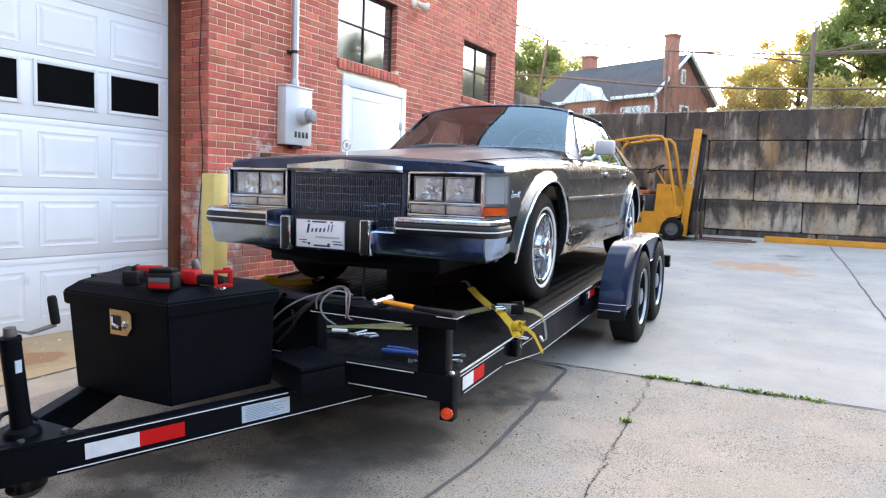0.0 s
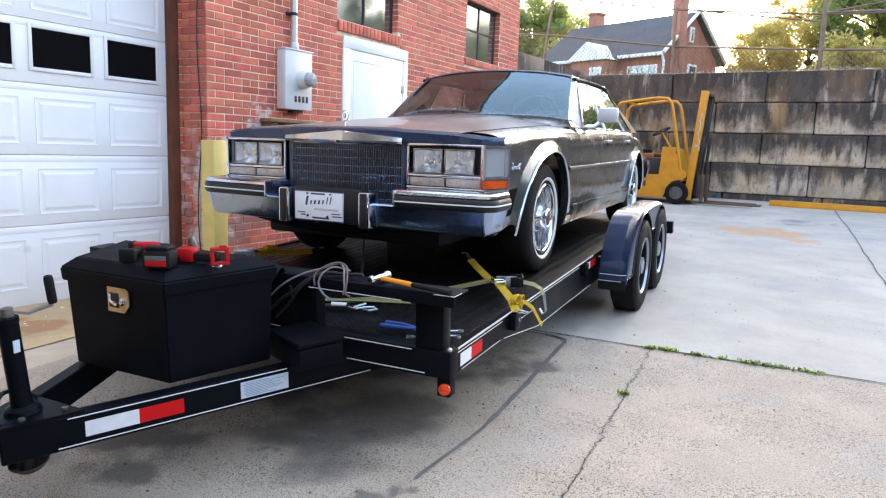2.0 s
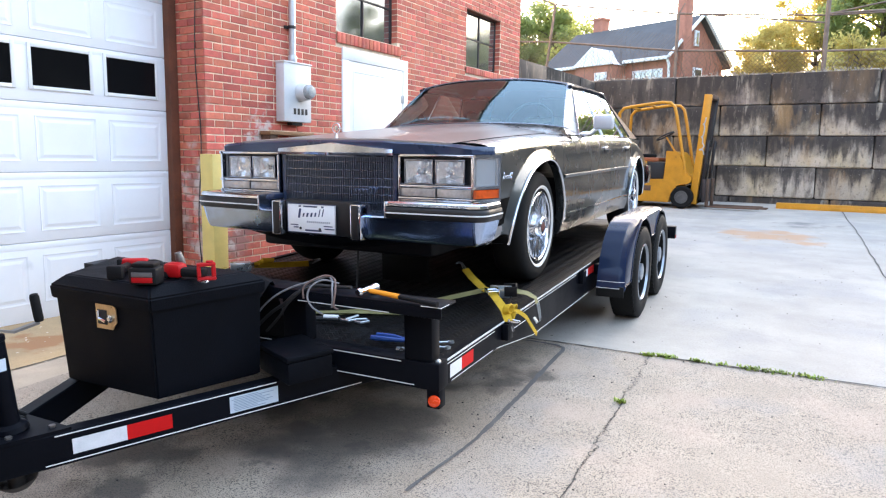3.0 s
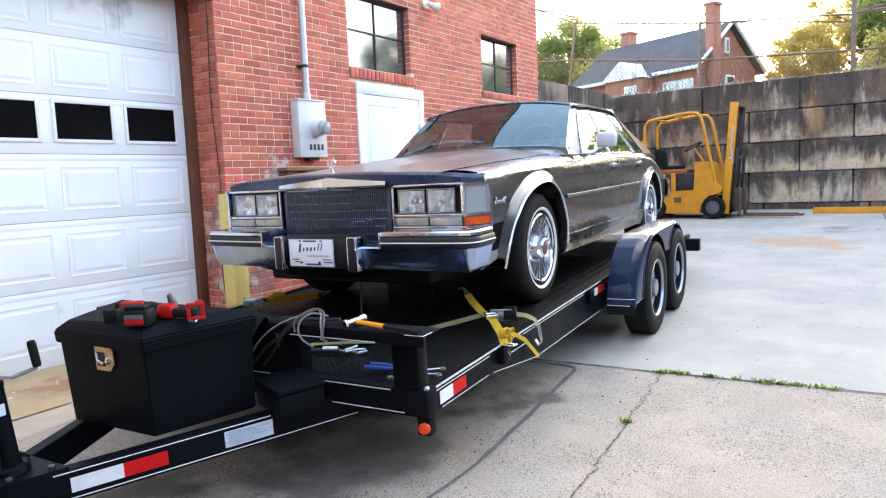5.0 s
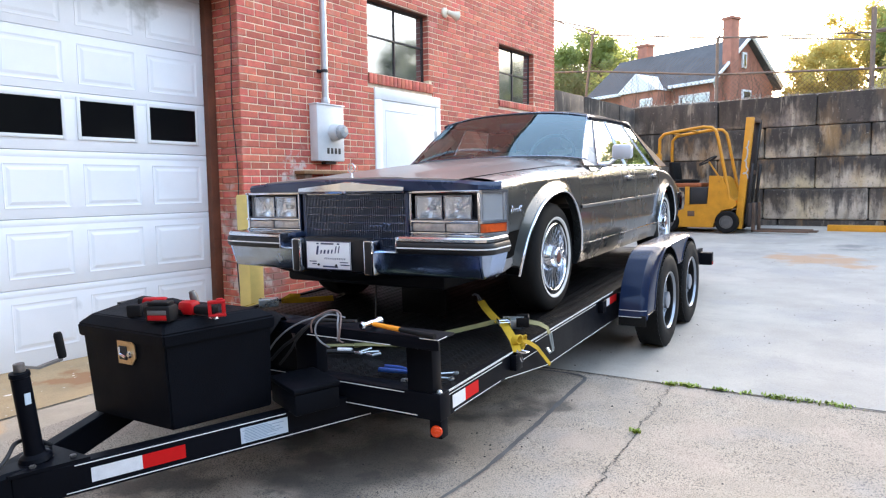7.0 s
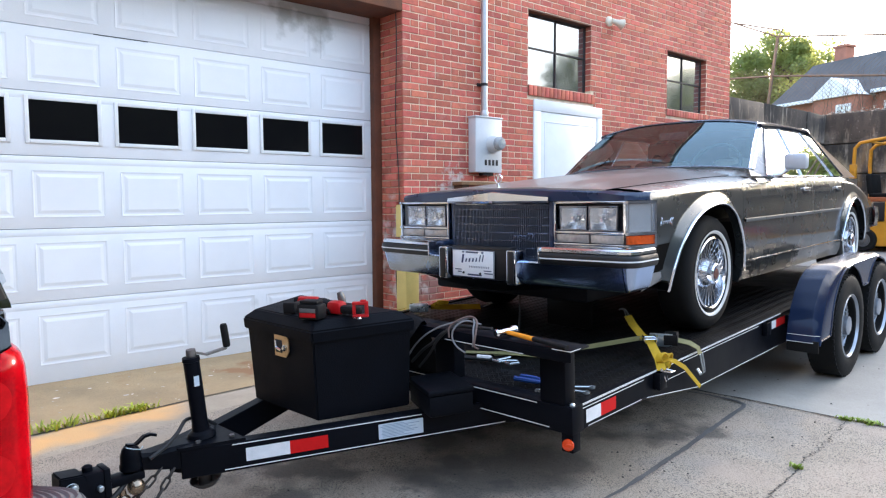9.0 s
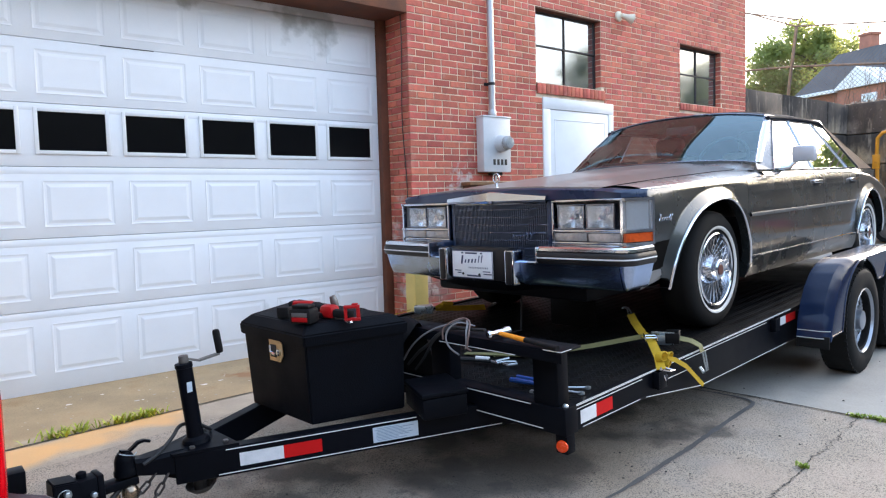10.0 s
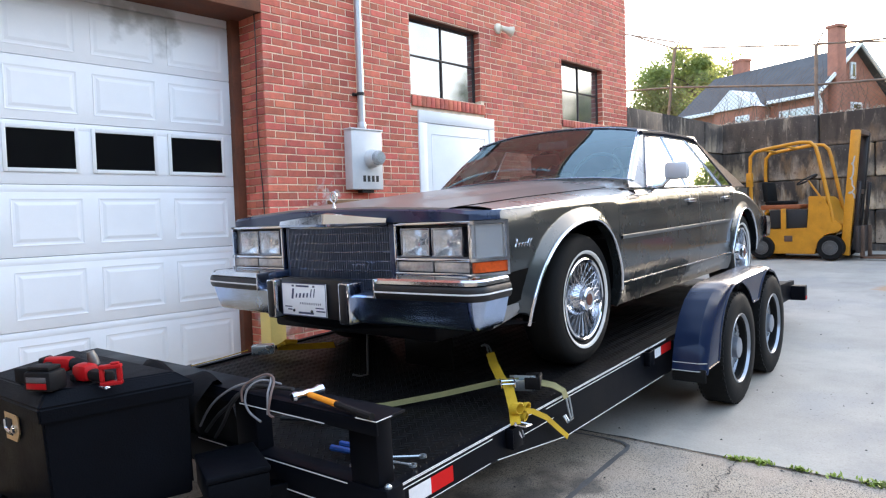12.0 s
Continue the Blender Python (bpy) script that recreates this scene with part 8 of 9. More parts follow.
def build_forklift():
    z0 = ground_z(1.8, 8.9)
    f = thing("forklift", "yellow forklift truck parked by the block wall", "forklift", pose(1.72, 8.9, z0))
    # side outline: x forward to the mast, z up
    M_SIDE = lambda s: Matrix(((1, 0, 0, 0), (0, 0, s, 0), (0, 1, 0, 0), (0, 0, 0, 1)))
    body = bmesh.new()
    outline = [(-0.55, 0.09), (0.22, 0.09), (0.27, 0.30), (0.36, 0.42), (0.55, 0.44), (0.62, 0.50), (0.62, 0.58), (0.52, 0.64), (0.40, 0.98), (0.33, 1.05), (0.13, 1.06), (0.12, 0.52), (-0.45, 0.52), (-0.60, 0.45)]
    prism(body, outline, -0.42, 0.42, Matrix(((1, 0, 0, 0), (0, 0, -1, 0), (0, 1, 0, 0), (0, 0, 0, 1))))
    bmesh.ops.bevel(body, geom=list(body.edges), offset=0.012, segments=2, affect="EDGES", clamp_overlap=True)
    part("chassis", body, M_FORK, f)
    bm = bmesh.new()
    box(bm, -0.95, -0.40, 0.22, -0.56, 0.40, 0.80, bevel=0.05)
    part("counterweight", bm, M_FORK, f)
    boxpart("engine_bay", (-0.50, -0.36, 0.52, 0.10, 0.36, 0.84), M_INK, f, bevel=0.01)
    boxpart("pillar", (-0.30, -0.43, 0.50, -0.22, -0.40, 0.86), M_FORK, f)
    bm = bmesh.new()
    box(bm, -0.66, -0.34, 0.85, -0.02, 0.34, 0.93, bevel=0.02)
    part("seat_deck", bm, mat("rust_brown_deck", (0.30, 0.085, 0.025), 0.6, vary=0.3, scale=6, bump=0.1), f)
    bm = bmesh.new()
    box(bm, -0.62, -0.25, 0.93, -0.2, 0.25, 1.0, bevel=0.03)
    st = part("seat", bm, M_RUBBER, f, "black worn seat")
    bm = bmesh.new()
    box(bm, -0.64, -0.24, 0.98, -0.54, 0.24, 1.34, bevel=0.03)
    for v in bm.verts:
        v.co.x -= (v.co.z - 0.98) * 0.12
    part("seat_back", bm, M_RUBBER, st)
    bm = bmesh.new()
    tube(bm, [(0.22, 0, 1.02), (0.02, 0, 1.33)], 0.018, 8)
    part("steering_column", bm, M_FORK, f)
    bm = bmesh.new()
    lathe(bm, [(0.17 + 0.014 * math.cos(a), 0.014 * math.sin(a)) for a in [k * math.pi / 3 for k in range(6)]], 24, pose(0.0, 0, 1.35, 0, -28, 0), closed=True)
    tube(bm, [pose(0.0, 0, 1.35, 0, -28, 0) @ Vector(p) for p in ((-0.17, 0, 0), (0, 0, -0.02), (0.17, 0, 0))], 0.012, 6)
    part("steering_wheel", bm, M_INK, f)
    for y in (-0.40, 0.40):
        bm = bmesh.new()
        tube(bm, [(0.50, y, 0.62), (0.46, y, 0.85), (0.28, y, 1.72), (0.24, y, 1.87), (0.16, y, 1.95), (0.0, y, 1.965), (-0.55, y, 1.90), (-0.72, y, 1.87), (-0.80, y, 1.78), (-0.81, y, 1.5), (-0.78, y, 0.75)], 0.030, 10)
        part("overhead_guard", bm, M_FORK, f)
    bm = bmesh.new()
    for x, z in ((0.05, 1.963), (-0.3, 1.935), (-0.62, 1.893)):
        tube(bm, [(x, -0.40, z), (x, 0.40, z)], 0.02, 8)
    part("guard_bars", bm, M_FORK, f)
    boxpart("lamp_box", (-0.86, -0.46, 1.26, -0.76, -0.38, 1.50), M_FORK, f, bevel=0.008)
    for y in (-0.33, 0.33):
        bm = bmesh.new()
        lean = pose(0.60, 0, 0.08, 0, 4.5, 0)
        box(bm, -0.01, y - 0.05, 0.0, 0.12, y + 0.05, 2.02, bevel=0.008, m=lean)
        part("mast_rail", bm, M_FORK if y < 0 else M_BLACK, f)
        bm = bmesh.new()
        box(bm, 0.15, y - 0.035, 0.1, 0.20, y + 0.035, 1.2, bevel=0.006, m=lean)
        part("inner_rail", bm, M_BLACK, f)
    lean = pose(0.60, 0, 0.08, 0, 4.5, 0)
    for z in (0.15, 1.0, 1.96):
        bm = bmesh.new()
        box(bm, 0.0, -0.28, z, 0.12, 0.28, z + 0.08, bevel=0.006, m=lean)
        part("mast_crossbar", bm, M_RUST, f)
    bm = bmesh.new()
    squiggle(bm, 0.9, 1.6, -0.385, 0.0, 0.05, 0.012, 3)
    for v in bm.verts:
        u_, w_ = v.co.x, v.co.z
        v.co = lean @ Vector((0.06 + w_, -0.384 + (v.co.y + 0.385) * 0.2, u_))
    part("painted_mark", bm, M_CHALK, f)
    bm = bmesh.new()
    box(bm, 0.20, -0.42, 0.12, 0.25, 0.42, 0.55, bevel=0.006, m=pose(0.62, 0, 0))
    part("carriage", bm, M_STEELDARK, f)
    for y in (-0.26, 0.26):
        bm = bmesh.new()
        box(bm, 0.86, y - 0.05, 0.02, 1.80, y + 0.05, 0.055, bevel=0.006)
        box(bm, 0.86, y - 0.05, 0.02, 0.91, y + 0.05, 0.55, bevel=0.006)
        part("fork", bm, M_RUST, f)
    for x, r_ in ((0.47, 0.205), (-0.60, 0.20)):
        for y, s in ((-0.44, -1), (0.44, 1)):
            bm = bmesh.new()
            lathe(bm, [(0.10, -0.07), (r_ - 0.02, -0.075), (r_, -0.05), (r_, 0.05), (r_ - 0.02, 0.075), (0.10, 0.07)], 28, pose(x, y, r_ - 0.003, 90, 0, 0), closed=True)
            w = part("wheel", bm, M_RUBBER, f)
            bm = bmesh.new()
            lathe(bm, [(0.12, -0.06), (0.12, 0.074), (0.105, 0.078), (0.10, 0.060), (0.05, 0.062), (0.045, 0.085), (0.0, 0.086)], 24, pose(x, y, r_ - 0.003, 90 if s < 0 else -90, 0, 0))
            part("hub", bm, M_HUBGREY, w, "grey steel wheel hub")
    boxpart("vent", (-0.25, -0.428, 0.30, -0.12, -0.419, 0.40), M_RUST, f, bevel=0.003)


build_forklift()


# ---- tow vehicle ----
def build_suv():
    M_SUV = mat("gloss_black_car_paint", (0.003, 0.003, 0.0035), 0.06, vary=0.1, scale=3, bump=0.002, fine=300, coat=0.6, spec=0.5)
    M_SKYBAND = mat("painted_sky_band", (0.30, 0.31, 0.33), 0.3, metal=0.3, vary=0.08, scale=5, bump=0.01)
    M_STEP = mat("ribbed_grey_plastic", (0.12, 0.12, 0.12), 0.8, vary=0.15, scale=8, bump=0.1)
    M_REDLAMP = mat("red_lamp_lens", (0.30, 0.001, 0.004), 0.12, vary=0.3, scale=7, bump=0.02, fine=120, spec=0.12)
    M_REDREF = mat("bright_red_reflector", (0.38, 0.001, 0.004), 0.35, vary=0.2, scale=40, bump=0.1, fine=60, spec=0.15)
    M_REVERSE = mat("clear_ribbed_lens", (0.42, 0.42, 0.43), 0.12, vary=0.2, scale=20, bump=0.3, fine=90, coat=0.4)
    v = thing("tow_vehicle", "black pickup with a cap and red tail lamp towing the trailer", "truck", pose(2.66, -4.547, -0.055))
    # rear view shape: x across, y forward is negative
    bm = bmesh.new()
    rows_ = []
    for y, k in ((0.0, 0.0), (-0.05, 0.02), (-0.5, 0.03), (-2.2, 0.03), (-4.9, 0.0)):
        w = 0.906 + k * 0.2
        right = [(w - 0.05, 0.45), (w, 0.60), (w + 0.01, 0.86), (w + 0.007, 0.93), (w - 0.001, 0.98), (w - 0.014, 1.04), (w - 0.036, 1.10)]
        rows_.append([(-x, y, z) for x, z in right] + [(x, y, z) for x, z in right[::-1]])
    grid(bm, rows_, closed=True)
    bmesh.ops.holes_fill(bm, edges=bm.edges, sides=14)
    bmesh.ops.bevel(bm, geom=[e for e in bm.edges if abs(e.verts[0].co.y) < 0.01 and abs(e.verts[1].co.y) < 0.01], offset=0.05, segments=4, affect="EDGES", clamp_overlap=True)
    part("body", bm, M_SUV, v, smooth=80)
    bm = bmesh.new()
    rows_ = []
    for z, w, y in ((1.088, 0.874, 0.002), (1.10, 0.872, 0.0), (1.25, 0.842, -0.05), (1.45, 0.770, -0.15), (1.62, 0.66, -0.27), (1.68, 0.55, -0.34)):
        rows_.append([(-w, y, z), (0, y + 0.02, z), (w, y, z), (w, -4.2 + z, z), (-w, -4.2 + z, z)])
    grid(bm, rows_, closed=True)
    bm.faces.new(list(bm.verts)[-5:])
    cap = part("cap", bm, M_SUV, v, "black rounded cap")
    for s in (1, -1):
        bm = bmesh.new()
        tube(bm, [(s * 0.872, -0.022, 1.105), (s * 0.840, -0.07, 1.25), (s * 0.77, -0.17, 1.45), (s * 0.66, -0.28, 1.62)], 0.017, 8)
        part("cap_pillar", bm, M_RUBBER, cap, "matt black corner trim")
    bm = bmesh.new()
    vs = [bm.verts.new(p) for p in [(-0.76, -0.015, 1.16), (0.76, -0.015, 1.16), (0.62, -0.185, 1.50), (-0.62, -0.185, 1.50)]]
    bm.faces.new(vs)
    part("rear_window", bm, M_DARKGLASS, cap)
    bm = bmesh.new()
    tube(bm, [(-0.78, -0.01, 1.145), (0.78, -0.01, 1.145), (0.64, -0.18, 1.515), (-0.64, -0.18, 1.515)], 0.018, 6, closed=True)
    part("window_frame", bm, M_GREYPAINT, cap, "pale window surround")
    boxpart("tailgate", (-0.66, -0.01, 0.62, 0.66, 0.022, 1.06), M_SUV, v, bevel=0.015)
    for s in (1, -1):
        bm = bmesh.new()
        rows_ = []
        # the lens wraps from the rear face round the corner onto the flank
        for z, o in ((0.49, 0.0), (0.50, 0.022), (0.70, 0.028), (0.88, 0.028), (0.955, 0.024), (0.985, 0.016), (1.0, 0.0)):
            q = 0.012 * max(0.0, (z - 0.95) / 0.05)
            row = [(0.70, 0.0 + o), (0.80, 0.004 + o), (0.87, 0.0 + o), (0.905 + o * 0.4, -0.012 + o * 0.8), (0.925 + o * 0.7, -0.03), (0.93 + o * 0.8, -0.07), (0.932 + o * 0.7, -0.09 + q), (0.932 + o * 0.3, -0.118 + 2 * q), (0.915, -0.125 + 2 * q)]
            rows_.append([(s * x, y, z + 0.42 * min(0.0, y + 0.02) * max(0.0, (z - 0.85) / 0.15)) for x, y in row])
        grid(bm, rows_)
        tl = part("tail_lamp", bm, M_REDLAMP, v, "large red tail lamp wrapping round the corner")
        bm = bmesh.new()
        box(bm, min(s * 0.90, s * 0.958), -0.062, 0.575, max(s * 0.90, s * 0.958), 0.018, 0.645, bevel=0.008)
        rv = part("reverse_lamp", bm, M_REVERSE, tl, "ribbed clear reversing lens")
        for k in range(2):
            zz = 0.685 + 0.165 * k
            bm = bmesh.new()
            rib = []
            for i in range(23):
                u = i / 22
                z = zz + 0.10 * (1 - u)
                reach = 0.012 + 0.04 * math.sqrt(max(0.0, 1 - (2 * u - 1) ** 2)) if u > 0.5 else 0.052 * math.sin(u * math.pi) ** 0.5
                ya, yb = -0.068, -0.068 + max(0.002, reach)
                out = 0.0045 + (0.0007 if i % 2 else 0.0)
                rib.append([(s * (lerp_table([(-0.09, 0.951), (-0.07, 0.9524), (-0.03, 0.9446), (-0.01, 0.938)], ya + (yb - ya) * j / 4) + out), ya + (yb - ya) * j / 4, z) for j in range(5)])
            grid(bm, rib)
            part("bulb_reflector", bm, M_REDREF, tl)
        bm = bmesh.new()
        vs = [bm.verts.new(p) for p in [(s * 0.876, -0.075, 1.15), (s * 0.876, -1.25, 1.15), (s * 0.755, -1.25, 1.50), (s * 0.755, -0.27, 1.50), (s * 0.82, -0.15, 1.345)]]
        bm.faces.new(vs)
        part("side_window", bm, M_DARKGLASS, cap, "dark tinted quarter glass")
        # pale ring added to imitate sky reflected in the black paint
        bm = bmesh.new()
        ring_o = [(0.884, -0.04, 1.115), (0.884, -1.29, 1.115), (0.745, -1.29, 1.535), (0.745, -0.235, 1.535), (0.826, -0.095, 1.345)]
        ring_i = [(0.879, -0.085, 1.16), (0.879, -1.24, 1.16), (0.760, -1.24, 1.49), (0.760, -0.285, 1.49), (0.822, -0.165, 1.345)]
        A_, B_ = [[bm.verts.new((s * x, y, z)) for x, y, z in q] for q in (ring_o, ring_i)]
        for i in range(5):
            bm.faces.new((A_[i], A_[(i + 1) % 5], B_[(i + 1) % 5], B_[i]))
        part("window_surround", bm, M_SKYBAND, cap, "pale band round the quarter glass, painted as reflected sky")
    def lip(x):
        k = min(1.0, max(0.0, (abs(x) - 0.70) / 0.14))
        e = min(1.0, max(0.0, (abs(x) - 0.87) / 0.065))
        return 0.05 + 0.10 * k * k * (3 - 2 * k) - 0.07 * e * e
    xs = [-0.935 + 1.87 * i / 60 for i in range(61)]
    bm = bmesh.new()
    grid(bm, [[(x, -0.02, 0.42), (x, lip(x) - 0.02, 0.43), (x, lip(x), 0.46), (x, lip(x), 0.585), (x, lip(x) - 0.012, 0.605), (x, -0.02, 0.612)] for x in xs])
    bmesh.ops.holes_fill(bm, edges=bm.edges, sides=8)
    bp = part("rear_bumper", bm, M_STEP, v, "grey moulded bumper")
    bm = bmesh.new()
    grid(bm, [[(x, -0.0 + (lip(x) - 0.015) * j / 40, 0.616 + 0.0022 * math.sin(j * 1.2566) - (0.008 if j > 38 else 0)) for j in range(41)] for x in xs[1:-1]])
    part("step_pad", bm, M_STEP, bp, "ribbed grey step pad")
    boxpart("receiver", (-0.04, -0.3, 0.36, 0.04, 0.16, 0.44), M_TRAILER, v)
    for s in (1, -1):
        for y in (-1.15, -4.2):
            bm = bmesh.new()
            lathe(bm, [(0.2, -0.11), (0.34, -0.11), (0.37, -0.08), (0.37, 0.08), (0.34, 0.11), (0.2, 0.11)], 36, pose(s * 0.80, y, 0.37, 0, 90, 0), closed=True)
            w = part("wheel", bm, M_RUBBER, v)
            bm = bmesh.new()
            lathe(bm, [(0.205, -0.08), (0.205, 0.08), (0.1, 0.06), (0.0, 0.06)], 28, pose(s * 0.80, y, 0.37, 0, 90 * s, 0))
            part("rim", bm, M_RIM, w)
    bm = bmesh.new()
    box(bm, -0.7, -4.6, 0.35, 0.7, -0.05, 0.5)
    part("chassis", bm, M_INK, v)


build_suv()
# ---- beyond the wall: upper ground, fence, house, trees ----
bm = bmesh.new()
V = [[bm.verts.new((x, y, 2.9 if y < 14 else 2.6)) for x in (-200, -60, -6, 0, 6, 20, 60, 200)] for y in (10.9, 14, 30, 60, 400)]
for j in range(4):
    for i in range(7):
        bm.faces.new((V[j][i], V[j][i + 1], V[j + 1][i + 1], V[j + 1][i]))
tagged(part("upper_ground", bm, mat("rough_grass_ground", (0.08, 0.10, 0.035), 0.95, vary=0.4, scale=0.7, bump=0.4, fine=12)), "rough grassy ground above the retaining wall", "ground", kind="structure")

M_FENCE = mat("rusty_fence_steel", (0.20, 0.145, 0.11), 0.7, metal=0.2, vary=0.3, scale=6, bump=0.2)


def build_fence():
    f = thing("chain_link_fence", "rusty chain-link fence with barbed wire above the wall", "fence", pose(0, 10.62, 3.0))
    for x, lean, h in [(-1.62, 0.30, 1.80), (1.43, 0.0, 1.36), (4.24, 0.0, 1.55), (7.1, 0.02, 1.5), (10.0, 0, 1.5)]:
        bm = bmesh.new()
        tube(bm, [(x, 0, -0.2), (x + lean * 0.8, 0, h)], 0.044 if x > 4 else 0.034, 10)
        tube(bm, [(x + lean * 0.8, 0, h - 0.02), (x + lean * 0.8 + 0.12, 0.02, h + 0.22)], 0.014, 6)
        part("post", bm, M_FENCE, f)
    for pts, r in [([(-5, 0, 1.25), (-1.45, 0, 0.98), (1.43, 0, 0.60), (4.24, 0, 0.42), (10, 0, 0.25)], 0.022), ([(4.24, 0, 1.12), (10, 0, 1.02)], 0.022)]:
        bm = bmesh.new()
        tube(bm, pts, r, 8)
        part("rail", bm, M_FENCE, f)
    for pts in [[(-5, 0, 2.95), (-2.42, 0, 2.32), (-1.4, 0, 1.82), (1.43, 0, 1.36), (4.24, 0, 1.09), (10, 0, 0.95)], [(-5, 0, 3.2), (-1.35, 0, 1.95)], [(4.24, 0, 0.95), (1.43, 0, 1.38)], [(4.3, 0, 1.12), (7.1, 0, 1.55)]]:
        bm = bmesh.new()
        tube(bm, pts, 0.017, 5)
        part("wire", bm, M_FENCE, f)
    # woven mesh, wire by wire
    V, F = [], []

    def wire(p, q):
        p, q = Vector(p), Vector(q)
        d = (q - p).normalized()
        n = Vector((-d.z, 0, d.x)) * 0.003
        k = len(V)
        for a in (p + n, p - n, q - n, q + n):
            V.append(tuple(a))
        V.extend([(p.x, 0.006, p.z), (q.x, 0.006, q.z)])
        F.extend([(k, k + 1, k + 2, k + 3), (k, k + 3, k + 5, k + 4), (k + 1, k + 4, k + 5, k + 2)])
    s, x = 0.09, -4.5
    while x < 9.5:
        for sg in (1, -1):
            def top(xx):
                return 1.2 - 0.19 * min(5.6, max(0, xx + 1.45)) * 0.72 - (0.1 if xx > 1 else 0)
            h = max(0.25, top(x))
            wire((x, 0, 0), (x + sg * h, 0, h))
        x += s
    me = bpy.data.meshes.new("mesh")
    me.from_pydata(V, [], F)
    me.materials.append(M_FENCE)
    ob = new("woven_mesh", me)
    ob.parent = f
    # dry vines hanging in the mesh
    r = random.Random(6)
    bm = bmesh.new()
    for k in range(70):
        x = r.choice([r.uniform(-0.6, 2.4), r.uniform(3.6, 7.5)])
        pts, p = [], Vector((x, 0.02, -0.05))
        for i in range(7):
            pts.append(p.copy())
            p += Vector((r.uniform(-0.07, 0.07), r.uniform(-0.02, 0.02), r.uniform(0.08, 0.22)))
        tube(bm, pts, [0.006 - 0.0007 * i for i in range(7)], 4)
    vine = part("dry_vines", bm, M_BARK, f, "bare dry vines in the mesh")


build_fence()


def build_house():
    # local frame: x to the right along the eave, y into the depth, z up
    H = pose(-2.64, 26.69, 2.6, 0, 0, -20.6)
    h = thing("brick_house", "red brick house with dark slate roof and chimneys", "house", H)
    M_HB = mat("house_brick", (0.36, 0.15, 0.10), 0.9, vary=0.2, scale=3, bump=0.3, fine=30)
    Wd, D, E_, R_ = 7.3, 4.95, 3.25, 5.3
    bm = bmesh.new()
    box(bm, -Wd, 0.25, 0, -0.1, D - 0.25, E_)
    # gable end
    vs = [bm.verts.new(p) for p in [(-0.1, 0.25, E_), (-0.1, D - 0.25, E_), (-0.1, D / 2, R_ - 0.12), (-0.4, 0.25, E_), (-0.4, D - 0.25, E_), (-0.4, D / 2, R_ - 0.12)]]
    bm.faces.new(vs[:3])
    bm.faces.new(vs[3:][::-1])
    bm.faces.new((vs[0], vs[2], vs[5], vs[3]))
    bm.faces.new((vs[2], vs[1], vs[4], vs[5]))
    part("wall", bm, M_HB, h)
    bm = bmesh.new()
    ridge_l = -7.45
    for sgn, y0 in ((1, -0.15), (-1, D + 0.15)):
        A = [(0.15, y0, E_ - 0.05), (0.15, D / 2, R_), (ridge_l, D / 2, R_), (-Wd - 0.3, y0, E_ - 0.05)]
        vs = [bm.verts.new(p) for p in A] + [bm.verts.new((p[0], p[1], p[2] - 0.12)) for p in A]
        bm.faces.new(vs[:4])
        bm.faces.new(vs[4:][::-1])
        for i in range(4):
            bm.faces.new((vs[i], vs[4 + i], vs[4 + (i + 1) % 4], vs[(i + 1) % 4]))
    vs = [bm.verts.new(p) for p in [(-Wd - 0.3, -0.15, E_ - 0.05), (-Wd - 0.3, D + 0.15, E_ - 0.05), (ridge_l, D / 2, R_)]]
    bm.faces.new(vs)
    roof = part("roof", bm, M_ROOF, h)
    for x, y, z1, w in [(0.12, 1.05, 5.95, 0.26), (-5.95, D / 2 + 0.3, 6.0, 0.36)]:
        bm = bmesh.new()
        box(bm, x - w, y - 0.28, 0 if x > 0 else R_ - 0.8, x + w * 0.7, y + 0.28, z1, bevel=0.02)
        box(bm, x - w - 0.05, y - 0.32, z1 - 0.12, x + w * 0.7 + 0.05, y + 0.32, z1, bevel=0.01)
        part("chimney", bm, M_HB, roof)
    # porch gable, white
    porch = bmesh.new()
    vs = [porch.verts.new(p) for p in [(-4.7, -0.9, 3.02), (-2.3, -0.9, 3.02), (-3.55, -0.9, 3.88), (-4.7, 1.2, 3.02), (-2.3, 1.2, 3.02), (-3.55, 1.2, 3.88)]]
    for q in ((0, 1, 2), (3, 5, 4), (0, 2, 5, 3), (1, 4, 5, 2), (0, 3, 4, 1)):
        porch.faces.new([vs[i] for i in q])
    part("porch_gable", porch, M_WHITE, h)
    bm = bmesh.new()
    box(bm, -4.6, -0.7, 0, -2.4, 0.3, 3.02)
    part("porch_wall", bm, M_HB, h)
    for c in [(-2.25, -0.22, E_ - 0.18, 0.15, -0.08, E_ - 0.03), (-7.5, -0.22, E_ - 0.18, -4.75, -0.08, E_ - 0.03)]:
        boxpart("gutter", c, M_WHITE, h, bevel=0.02)
    bm = bmesh.new()
    tube(bm, [(0.02, -0.05, E_ - 0.1), (0.05, 0.1, E_ - 0.4), (0.05, 0.1, 0)], 0.06, 8)
    part("downpipe", bm, M_WHITE, h)
    for s in (1, -1):
        bm = bmesh.new()
        tube(bm, [(0.18, D / 2 - s * (D / 2 + 0.15), E_ - 0.05), (0.18, D / 2, R_ + 0.02)], 0.08, 6)
        part("verge_board", bm, M_WHITE, h)
